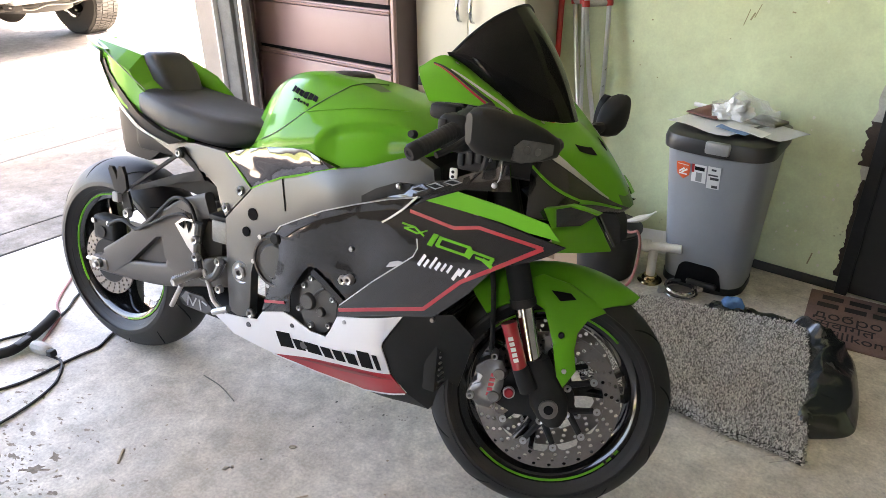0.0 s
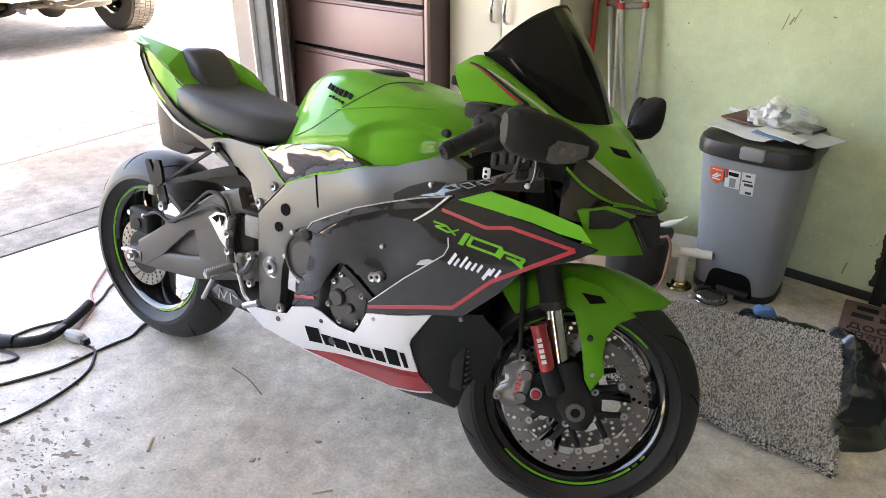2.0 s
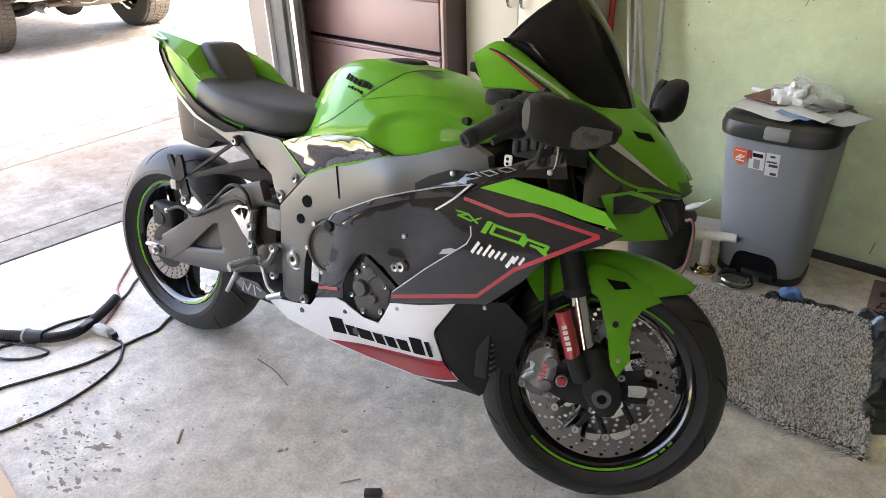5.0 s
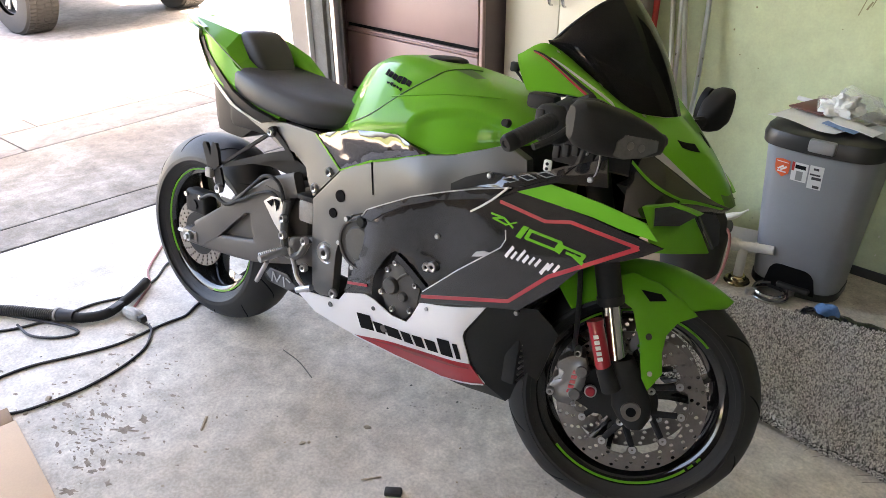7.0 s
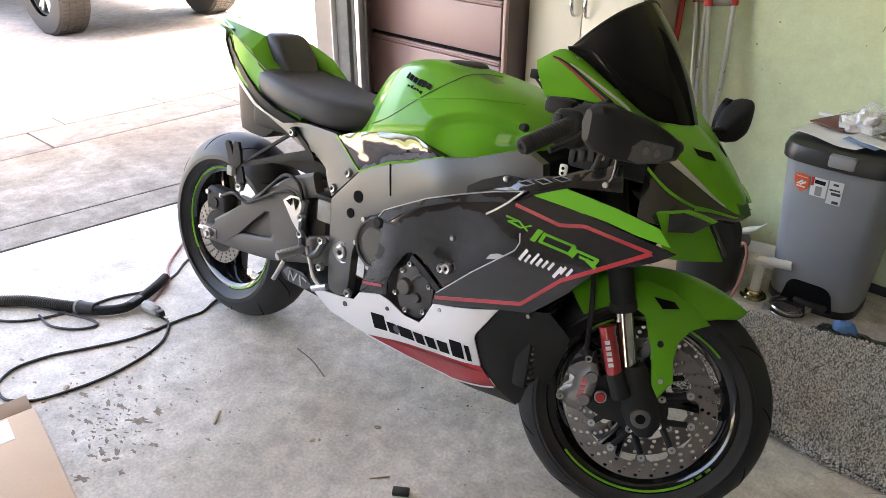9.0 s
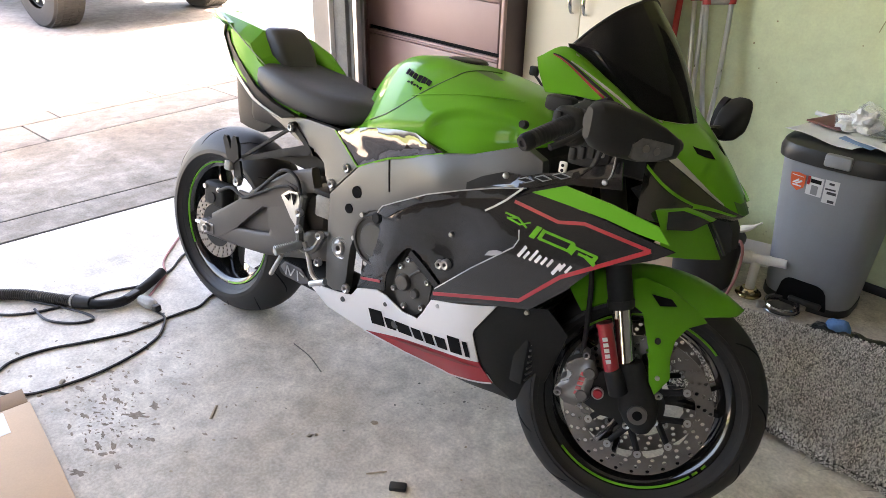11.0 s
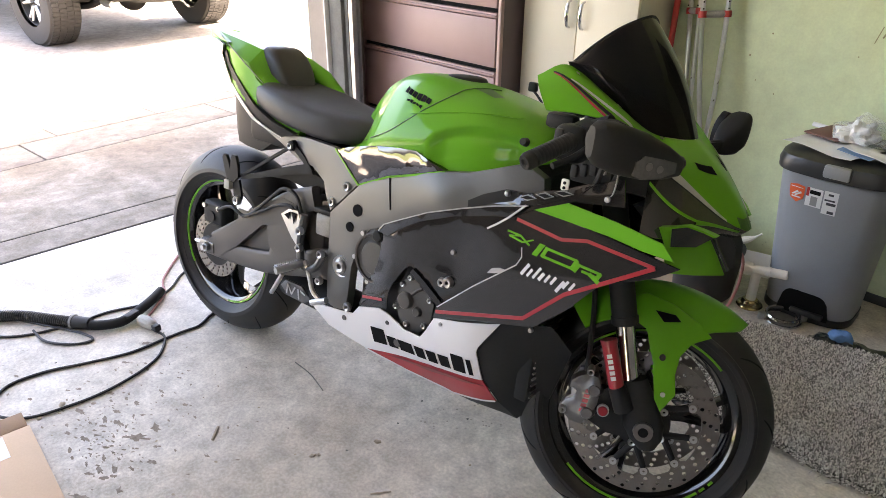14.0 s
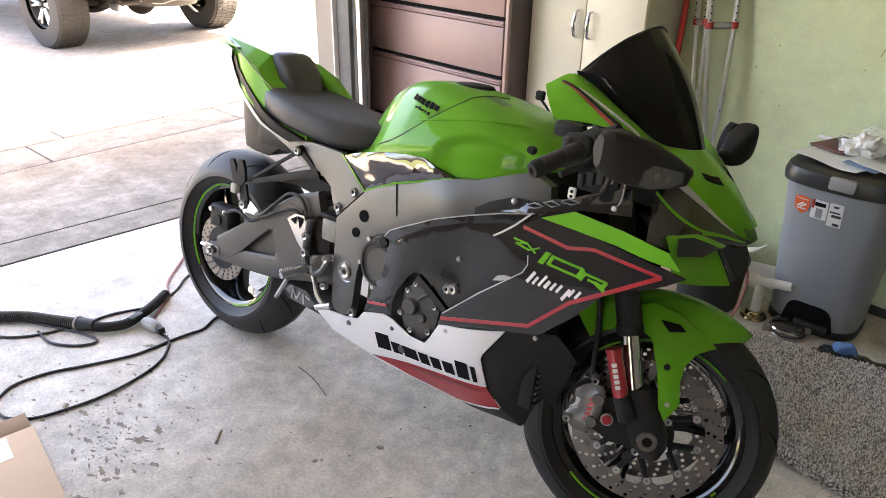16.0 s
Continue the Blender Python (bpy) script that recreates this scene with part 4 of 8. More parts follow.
# front mudguard: an arch over the tyre and a blade down each fork leg
bm = bmesh.new()
rings = []
for k in range(25):
    t = k / 24
    a = radians(133 - 77 * t)
    r = 0.310 - 0.004 * t
    hw = 0.071 * math.sin(math.pi * min(0.5, 0.25 + 0.6 * t)) ** 0.5 * (1 if t < 0.80 else max(0.06, (1 - (t - 0.80) / 0.20) ** 0.55))
    drop = 0.060 if t < 0.80 else 0.060 - 0.052 * (t - 0.80) / 0.20
    ring = []
    for i in range(13):
        b = -1 + i / 6
        y = hw * math.copysign(abs(b) ** 0.8, b)
        rr = r - drop * abs(b) ** 3 + 0.010 * (1 - abs(b))
        ring.append((1.45 + rr * math.cos(a), y, 0.298 + rr * math.sin(a)))
    rings.append(ring)
inner = [[(1.45 + (x - 1.45) * 0.985, y * 0.95, 0.298 + (z - 0.298) * 0.985) for x, y, z in r] for r in rings]
full = [r + q[::-1] for r, q in zip(rings, inner)]
loft(bm, full)
guard = part("front_mudguard", bm, GREEN, bike, "lime green front mudguard", TURN)
BLADE = Skin([(1.379, -0.066, 0.60), (1.45, -0.07, 0.59), (1.53, -0.068, 0.54), (1.485, -0.112, 0.473), (1.498, -0.122, 0.391), (1.473, -0.124, 0.349), (1.431, -0.124, 0.452), (1.40, -0.10, 0.54)])
OUT = [(1.350, 0.570), (1.395, 0.592), (1.455, 0.580), (1.52, 0.548), (1.548, 0.525), (1.508, 0.507), (1.488, 0.478), (1.486, 0.440), (1.496, 0.395), (1.473, 0.352), (1.455, 0.378), (1.436, 0.452), (1.408, 0.520), (1.375, 0.535)]
for mir in (False, True):
    g = part("guard_blade", shell(OUT, BLADE, 0.005, mirror=mir, step=0.02), GREEN, guard)
    part("guard_slot", shell([(1.418, 0.562), (1.462, 0.560), (1.476, 0.548), (1.440, 0.542)], BLADE, 0.003, 0.003, 0.02, mirror=mir), INK, g)
    s = 1 if mir else -1
    for nm, x, z, r, mt in (("guard_bolt", 1.470, 0.392, 0.0065, STEEL), ("guard_plug", 1.452, 0.470, 0.008, SATINBLACK)):
        part(nm, rod(bmesh.new(), (x, s * 0.110, z), (x, s * (abs(BLADE(x, z)) + 0.004), z), r, r * 0.8, 14), mt, g)

# ---- side fairing ----
SIDE = Skin([(1.114, -0.215, 0.703), (1.204, -0.213, 0.767), (1.28, -0.215, 0.80), (1.39, -0.238, 0.79), (1.381, -0.25, 0.762), (1.528, -0.262, 0.747), (1.459, -0.25, 0.701), (1.387, -0.24, 0.671), (1.328, -0.235, 0.596), (1.249, -0.225, 0.519), (0.975, -0.21, 0.436), (1.078, -0.215, 0.555), (1.18, -0.225, 0.639), (1.28, -0.236, 0.70)], 0.05)
MAIN = [(1.114, 0.703), (1.160, 0.742), (1.204, 0.767), (1.290, 0.766), (1.381, 0.762), (1.462, 0.753), (1.528, 0.747), (1.495, 0.722), (1.459, 0.701), (1.387, 0.671), (1.328, 0.596), (1.249, 0.519), (1.17, 0.497), (0.975, 0.436), (0.982, 0.468), (1.078, 0.555), (1.180, 0.639), (1.190, 0.660), (1.186, 0.679)]
sides = both("side_fairing", MAIN, SIDE, GLOSSBLACK, "gloss black side fairing with red pinstripe", thick=0.006, edge=0.0)
STRIPE = [(1.166, 0.738), (1.280, 0.727), (1.338, 0.742), (1.484, 0.735), (1.377, 0.663), (1.309, 0.618), (1.222, 0.531), (0.983, 0.456)]
GREENBAND = [(1.203, 0.768), (1.278, 0.802), (1.394, 0.795), (1.487, 0.783), (1.516, 0.757), (1.450, 0.758), (1.381, 0.765)]
for mir, ob in zip((False, True), sides):
    bm = None
    for a, b in zip(STRIPE, STRIPE[1:]):
        w = 0.0085 if a[0] > 1.2 and b[0] < a[0] else 0.007
        q = shell(stripe([a, b], w), SIDE, 0.0014, 0.0020, 0.012, mirror=mir)
        if bm is None:
            bm = q
        else:
            tmp = bpy.data.meshes.new("tmp")
            q.to_mesh(tmp)
            q.free()
            bm.from_mesh(tmp)
            bpy.data.meshes.remove(tmp)
    part("pinstripe", bm, BIKERED, ob, "red pinstripe")
    part("green_band", shell(GREENBAND, SIDE, 0.006, 0.003, mirror=mir), GREEN, ob, "lime green fairing band")
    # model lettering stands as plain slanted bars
    for a, b, w in (((1.148, 0.708), (1.184, 0.706), 0.004), ((1.184, 0.706), (1.154, 0.699), 0.003), ((1.154, 0.699), (1.190, 0.694), 0.004), ((1.181, 0.707), (1.208, 0.692), 0.004), ((1.188, 0.693), (1.215, 0.706), 0.003)):
        part("print_bar", shell(stripe([a, b], w), SIDE, 0.0012, 0.0016, 0.012, mirror=mir), GREEN, ob)
    part("print_bar", shell([(1.217, 0.676), (1.230, 0.675), (1.246, 0.704), (1.232, 0.704)], SIDE, 0.0012, 0.0016, 0.012, mirror=mir), GREEN, ob)
    for i, (a, b) in enumerate((((1.242, 0.680), (1.317, 0.677)), ((1.251, 0.699), (1.326, 0.696)), ((1.242, 0.678), (1.252, 0.701)), ((1.314, 0.675), (1.325, 0.698)), ((1.321, 0.673), (1.331, 0.692)), ((1.330, 0.6895), (1.382, 0.6865)), ((1.3385, 0.6795), (1.375, 0.6775)), ((1.374, 0.6765), (1.380, 0.688)), ((1.356, 0.6795), (1.379, 0.6685)))):
        part("print_bar", shell(stripe([a, b], 0.0052 if i in (0, 1, 5, 6) else 0.0085), SIDE, 0.0012, 0.0015 + 0.0001 * i, 0.012, mirror=mir), GREEN, ob)
    # a script word drawn as plain leaning strokes
    for k in range(9):
        x = 1.200 + 0.0148 * k
        h = 0.027 if k in (0, 2, 6) else 0.018
        z = 0.626 + 0.0006 * k - (0.012 if k == 6 else 0.0)
        part("print_bar", shell(stripe([(x, z), (x + 0.6 * h, z + h)], 0.0058 if k % 3 else 0.0072), SIDE, 0.0012, 0.0017, 0.012, mirror=mir), BIKEWHITE, ob)

# inner cowl between the side fairing and the engine
INNER = Skin([(0.772, -0.188, 0.597), (0.829, -0.190, 0.637), (0.925, -0.190, 0.683), (1.184, -0.192, 0.768), (1.113, -0.192, 0.702), (1.188, -0.196, 0.659), (1.074, -0.188, 0.553), (0.985, -0.187, 0.465), (0.874, -0.188, 0.535), (1.0, -0.181, 0.60), (0.783, -0.183, 0.388), (0.703, -0.172, 0.36), (0.745, -0.180, 0.459), (0.815, -0.192, 0.44), (0.80, -0.186, 0.53)])
cowls = both("inner_cowl", [(0.770, 0.598), (0.829, 0.637), (0.925, 0.683), (1.105, 0.745), (1.184, 0.768), (1.20, 0.72), (1.205, 0.659), (1.19, 0.63), (1.09, 0.545), (0.985, 0.455), (0.978, 0.472), (0.918, 0.515), (0.880, 0.534), (0.868, 0.530), (0.854, 0.515), (0.837, 0.490), (0.824, 0.466), (0.815, 0.437), (0.813, 0.395), (0.783, 0.388), (0.703, 0.362), (0.722, 0.415), (0.741, 0.459), (0.765, 0.503), (0.773, 0.541), (0.774, 0.577)], INNER, GLOSSBLACK, "gloss black inner cowl notched round the engine cover", thick=0.006, edge=0.003)
for mir, ob in zip((False, True), cowls):
    part("pinstripe", shell(stripe([(0.719, 0.396), (0.797, 0.4165)], 0.0075), INNER, 0.0014, 0.0022, 0.02, mirror=mir), BIKERED, ob, "red pinstripe")
LIP = Skin([(0.768, -0.190, 0.597), (0.829, -0.200, 0.640), (0.925, -0.206, 0.690), (1.105, -0.212, 0.752), (1.19, -0.215, 0.772), (0.80, -0.194, 0.590), (0.93, -0.2045, 0.655), (1.10, -0.2105, 0.712)])
both("cowl_lip", [(0.766, 0.594), (0.785, 0.618), (0.829, 0.640), (0.925, 0.687), (1.02, 0.722), (1.105, 0.750), (1.186, 0.771), (1.150, 0.735), (1.108, 0.728), (1.00, 0.698), (0.90, 0.658), (0.84, 0.622), (0.800, 0.592)], LIP, GLOSSBLACK, "glossy black upper lip of the cowl", thick=0.02)
STRUT = Skin([(0.87, -0.191, 0.54), (0.93, -0.191, 0.50), (0.98, -0.190, 0.47), (0.93, -0.190, 0.55)])
both("cowl_strut", stripe([(0.884, 0.524), (0.920, 0.504), (0.976, 0.466)], 0.016), STRUT, GLOSSBLACK, "glossy diagonal cowl rib", thick=0.012, edge=0.004)
# highlights on the gloss black edges, laid on as silver strips and an oval
both("lip_glint", stripe([(0.767, 0.596), (0.786, 0.6185), (0.829, 0.6405), (0.925, 0.6875), (1.02, 0.7225), (1.105, 0.7505), (1.186, 0.7715)], 0.0026), LIP, SILVER, "silver strip painting the highlight along the cowl lip", thick=0.004, lift=0.0015)
both("cowl_glint", [(1.098, 0.588), (1.108, 0.602), (1.128, 0.610), (1.150, 0.611), (1.140, 0.603), (1.118, 0.594)], INNER, SILVER, "small silver oval painting a reflection behind the fairing edge", thick=0.004, lift=0.004)
both("fairing_glint", stripe([(1.190, 0.682), (1.194, 0.662), (1.184, 0.641), (1.080, 0.5555), (0.984, 0.468)], 0.0028), SIDE, SILVER, "silver strip painting the highlight on the side fairing's inner edge", thick=0.006, lift=0.001)

# belly pan
BELLY = Skin([(0.471, -0.13, 0.284), (0.621, -0.155, 0.313), (0.703, -0.17, 0.358), (0.815, -0.185, 0.382), (0.936, -0.2, 0.366), (0.979, -0.212, 0.437), (1.17, -0.227, 0.497), (1.115, -0.22, 0.401), (1.126, -0.195, 0.324), (0.963, -0.175, 0.289), (0.717, -0.14, 0.228), (0.549, -0.12, 0.231), (1.161, -0.175, 0.274), (1.026, -0.15, 0.228), (0.865, -0.138, 0.226), (1.277, -0.2, 0.519), (1.3, -0.15, 0.452), (1.255, -0.115, 0.293), (1.2, -0.135, 0.229)])
WHITEP = [(0.471, 0.284), (0.621, 0.313), (0.676, 0.326), (0.703, 0.358), (0.783, 0.385), (0.815, 0.382), (0.879, 0.361), (0.936, 0.366), (0.954, 0.391), (0.979, 0.437), (1.168, 0.495), (1.117, 0.416), (1.113, 0.401), (1.126, 0.324), (0.963, 0.289), (0.717, 0.228), (0.549, 0.231)]
bw = both("belly_pan", WHITEP, BELLY, BIKEWHITE, "white belly fairing panel")
br = both("belly_flash", [(0.717, 0.2275), (0.963, 0.2885), (1.126, 0.3235), (1.161, 0.274), (1.026, 0.228), (0.996, 0.228), (0.865, 0.218)], BELLY, BIKERED, "red lower belly panel")
both("belly_front", [(1.172, 0.500), (1.277, 0.519), (1.31, 0.452), (1.262, 0.293), (1.2, 0.225), (1.163, 0.272), (1.128, 0.325), (1.116, 0.401), (1.120, 0.416)], BELLY, SATINBLACK, "satin black front belly panel", lift=-0.005)
both("belly_keel", [(0.865, 0.2165), (0.996, 0.2255), (1.026, 0.2255), (1.160, 0.271), (1.2, 0.2235), (1.012, 0.190), (0.925, 0.192)], Skin([(0.865, -0.136, 0.217), (1.026, -0.148, 0.226), (1.16, -0.172, 0.271), (1.2, -0.133, 0.224), (1.012, -0.10, 0.190), (0.925, -0.10, 0.192)]), SATINBLACK, "black keel of the belly pan", lift=-0.005)
for mir, ob in zip((False, True), bw):
    x = 0.752
    for wd, hgt in ((0.052, 0.046), (0.036, 0.031), (0.056, 0.031), (0.036, 0.031), (0.034, 0.031), (0.036, 0.031), (0.040, 0.046), (0.015, 0.042)):
        z = 0.268 + 0.176 * (x - 0.750)
        up = 0.176 * wd
        part("print_bar", shell([(x + 0.003, z), (x + wd, z + up), (x + wd - 0.008, z + up + hgt), (x - 0.006, z + hgt)], BELLY, 0.0012, 0.0017, 0.012, mirror=mir), INK, ob, "dark lettering bar")
        x += wd + 0.007
    s = 1 if mir else -1
    for x, z, r in ((0.640, 0.298, 0.009), (0.815, 0.355, 0.007), (0.845, 0.305, 0.014), (1.005, 0.432, 0.006), (1.235, 0.50, 0.006)):
        y = abs(BELLY(x, z))
        part("fastener", rod(bmesh.new(), (x, s * (y - 0.004), z), (x, s * (y + 0.003), z), r, r * 0.8, 14), DECALGREY if r > 0.006 else ALU, ob)
for mir, ob in zip((False, True), br):
    part("white_edge", shell(stripe([(0.717, 0.2295), (0.865, 0.2205), (0.996, 0.2305), (1.026, 0.2305), (1.161, 0.2755)], 0.0045), BELLY, 0.001, 0.0022, 0.03, mirror=mir), BIKEWHITE, ob)
    part("dark_flash", shell([(0.78, 0.239), (1.06, 0.302), (1.134, 0.312), (1.09, 0.300), (0.95, 0.266)], BELLY, 0.001, 0.0025, mirror=mir), DARKRED, ob)
part("belly_floor", shell([(0.58, -0.09), (0.72, -0.10), (1.03, -0.09), (1.17, -0.10), (1.17, 0.10), (1.03, 0.09), (0.72, 0.10), (0.58, 0.09)], lambda x, z: 0.0, 0.004), SATINBLACK, bike, "", Matrix(((1, 0, 0, 0), (0, 0, 1, 0), (0, 1, 0, 0.240), (0, 0, 0, 1))))

# ---- engine, frame and rear of the motorcycle ----
bm = boxed(0.66, 1.14, -0.135, 0.135, 0.25, 0.66, 0.04, 3)
box(bm, 0.90, 1.14, -0.12, 0.12, 0.62, 0.80, 0.03, 2)
part("engine", bm, ENGINEGREY, bike, "dark grey engine block")
part("airbox", boxed(0.66, 1.20, -0.135, 0.135, 0.64, 0.84, 0.04, 2), SATINBLACK, bike)
bm = boxed(1.20, 1.235, -0.17, 0.17, 0.30, 0.66, 0.006)
part("radiator", bm, SATINBLACK, bike)
for k in range(22):
    part("radiator_fin", boxed(1.235, 1.239, -0.16, 0.16, 0.31 + 0.0155 * k, 0.314 + 0.0155 * k), ALU, bike)


def round_cover(x, z, r, y0, y1, mat, label, bolts):
    bm = lathe(bmesh.new(), [(0.0, y1), (r * 0.55, y1), (r * 0.62, y1 + 0.006), (r * 0.80, y1 + 0.004), (r * 0.88, y1 + 0.014), (r, y1 + 0.016), (r, y0)], 40, pose(x, 0, z))
    c = part("engine_cover", bm, mat, bike, label)
    for k in range(bolts):
        a = 2 * math.pi * (k + 0.2) / bolts
        part("cover_bolt", rod(bmesh.new(), (x + r * 0.96 * math.cos(a), y1 + 0.014, z + r * 0.96 * math.sin(a)), (x + r * 0.96 * math.cos(a), y1 + 0.004, z + r * 0.96 * math.sin(a)), 0.0065, seg=8), STEEL, c)
    return c


round_cover(0.752, 0.512, 0.078, -0.12, -0.180, ENGINEGREY, "dark grey round clutch cover", 6)
bm = lathe(bmesh.new(), [(0.060, -0.172), (0.061, -0.181), (0.066, -0.182), (0.069, -0.172)], 40, pose(0.752, 0, 0.512), True)
part("cover_ring", bm, ARMGREY, bike, "raised clutch cover edge")
part("oil_filler", lathe(bmesh.new(), [(0.0, -0.19), (0.012, -0.19), (0.016, -0.186), (0.016, -0.15)], 12, pose(0.762, 0, 0.578)), SATINBLACK, bike)
CASE = [(0.830, 0.430), (0.837, 0.462), (0.850, 0.470), (0.847, 0.483), (0.862, 0.492), (0.867, 0.511), (0.884, 0.508), (0.905, 0.480), (0.940, 0.470), (0.950, 0.448), (0.944, 0.394), (0.908, 0.352), (0.858, 0.352), (0.840, 0.392)]
ec = part("engine_case", shell(CASE, lambda x, z: -0.176, 0.05, edge=0.004), ENGINEGREY, bike, "dark engine side cover")
for x, z, r, h in ((0.866, 0.436, 0.0215, 0.012), (0.905, 0.417, 0.0125, 0.008)):
    part("cover_boss", lathe(bmesh.new(), [(0.0, -0.176 - h), (r - 0.003, -0.176 - h), (r, -0.173 - h), (r + 0.002, -0.174)], 28, pose(x, 0, z)), ENGINEGREY, ec)
part("cover_rib", sweep(bmesh.new(), [(0.882, -0.177, 0.456), (0.900, -0.177, 0.474), (0.914, -0.177, 0.482)], 0.0035, 8), ENGINEGREY, ec)
for x, z in ((0.874, 0.500), (0.940, 0.460), (0.874, 0.374), (0.930, 0.388), (0.836, 0.410), (0.852, 0.476)):
    part("cover_bolt", lathe(bmesh.new(), [(0.003, -0.001), (0.0035, -0.005), (0.0065, -0.006), (0.008, -0.002), (0.008, 0.004)], 12, pose(x, -0.177, z)), ALU, ec)
bm = bmesh.new()
for x, z, r in ((0.977, 0.524, 0.0125), (0.994, 0.529, 0.0135)):
    lathe(bm, [(0.004, -0.192), (0.005, -0.196), (r * 0.8, -0.197), (r, -0.193), (r, -0.180)], 6 if r < 0.013 else 20, pose(x, 0, z))
part("cowl_fastener", bm, ALU, bike, "bright metal bolt and bush")
part("cowl_fastener", rod(bmesh.new(), (0.994, -0.178, 0.604), (0.994, -0.187, 0.604), 0.0080, 0.0055, 14), ALU, bike)


SPAR = Skin([(0.56, -0.15, 0.584), (0.664, -0.162, 0.685), (0.771, -0.172, 0.736), (0.951, -0.187, 0.788), (1.016, -0.19, 0.801), (1.146, -0.182, 0.849), (1.205, -0.188, 0.793), (1.178, -0.198, 0.77), (1.024, -0.2, 0.715), (0.893, -0.192, 0.668), (0.776, -0.18, 0.607), (0.683, -0.165, 0.529), (0.647, -0.16, 0.326), (0.564, -0.15, 0.319), (0.561, -0.15, 0.448), (0.95, -0.205, 0.745), (0.62, -0.162, 0.45)])
spar = both("frame_spar", [(0.556, 0.582), (0.664, 0.684), (0.771, 0.736), (0.951, 0.788), (1.016, 0.801), (1.146, 0.849), (1.196, 0.827), (1.205, 0.793), (1.178, 0.768), (1.024, 0.715), (0.893, 0.668), (0.776, 0.607), (0.717, 0.58), (0.69, 0.545), (0.672, 0.50), (0.662, 0.46), (0.655, 0.38), (0.647, 0.326), (0.60, 0.312), (0.564, 0.319), (0.558, 0.448)], SPAR, FRAMEGREY, "grey painted alloy frame spar", thick=0.03)
for mir, ob in zip((False, True), spar):
    s = 1 if mir else -1
    for x, z, r in ((0.672, 0.620, 0.016), (0.645, 0.567, 0.013)):
        y = abs(SPAR(x, z))
        part("frame_hole", rod(bmesh.new(), (x, s * (y - 0.004), z), (x, s * (y + 0.004), z), r, seg=24), INK, ob)
    y = abs(SPAR(0.622, 0.448))
    bm = lathe(bmesh.new(), [(0.0, 0.004), (0.007, 0.004), (0.008, -0.006), (0.015, -0.008), (0.019, -0.004), (0.020, 0.004), (0.025, 0.004), (0.030, 0.0), (0.031, 0.006)], 32, pose(0.622, s * y - 0.002, 0.448) if s < 0 else pose(0.622, s * y, 0.448, 0, 0, 180))
    part("pivot_bolt", bm, ALU, ob)
    part("frame_seam", shell(stripe([(0.775, 0.735), (0.792, 0.655)], 0.003), SPAR, 0.002, 0.0022, mirror=mir), INK, ob)
    y = abs(SPAR(0.648, 0.338))
    part("frame_bolt", lathe(bmesh.new(), [(0.004, 0.0), (0.005, -0.006), (0.010, -0.008), (0.013, -0.003), (0.013, 0.004)], 20, pose(0.655, s * y, 0.338, 0, 0, 0 if s < 0 else 180)), ALU, ob)
PLATE = Skin([(0.193, -0.095, 0.751), (0.309, -0.11, 0.737), (0.544, -0.135, 0.756), (0.655, -0.152, 0.682), (0.555, -0.15, 0.585), (0.511, -0.135, 0.656), (0.384, -0.12, 0.692)])
plates = both("subframe_cover", [(0.193, 0.751), (0.309, 0.748), (0.42, 0.758), (0.544, 0.757), (0.600, 0.72), (0.652, 0.683), (0.555, 0.588), (0.525, 0.625), (0.511, 0.656), (0.458, 0.685), (0.384, 0.692), (0.30, 0.722)], PLATE, FRAMEGREY, "dark grey subframe cover", thick=0.02)
for mir, ob in zip((False, True), plates):
    s = 1 if mir else -1
    for x, z in ((0.614, 0.668), (0.560, 0.612)):
        y = abs(PLATE(x, z))
        part("bolt", lathe(bmesh.new(), [(0.004, 0.0), (0.005, -0.006), (0.010, -0.008), (0.013, -0.003), (0.013, 0.004)], 16, pose(x, s * y, z, 0, 0, 0 if s < 0 else 180)), ALU, ob)

# swingarm
def beam(pts, hw, hh, mat, name, label="", parent=None, n=5):
    """A rounded box beam along (x, y, z) places with half widths across and half heights."""
    bm = bmesh.new()
    rings = []
    path = [Vector(q) for q in smooth_path(pts, n)]
    for i, p in enumerate(path):
        t = i / (len(path) - 1)
        d = (path[min(i + 1, len(path) - 1)] - path[max(i - 1, 0)]).normalized()
        side = Vector((0, 1, 0))
        up = d.cross(side).normalized()
        w, h = hw, (hh[0] + (hh[1] - hh[0]) * t)
        ring = []
        for k in range(16):
            a = 2 * math.pi * k / 16
            c, s_ = math.cos(a), math.sin(a)
            ring.append(p + side * w * math.copysign(abs(c) ** 0.45, c) + up * h * math.copysign(abs(s_) ** 0.45, s_))
        rings.append(ring)
    loft(bm, rings)
    return part(name, bm, mat, parent or bike, label)


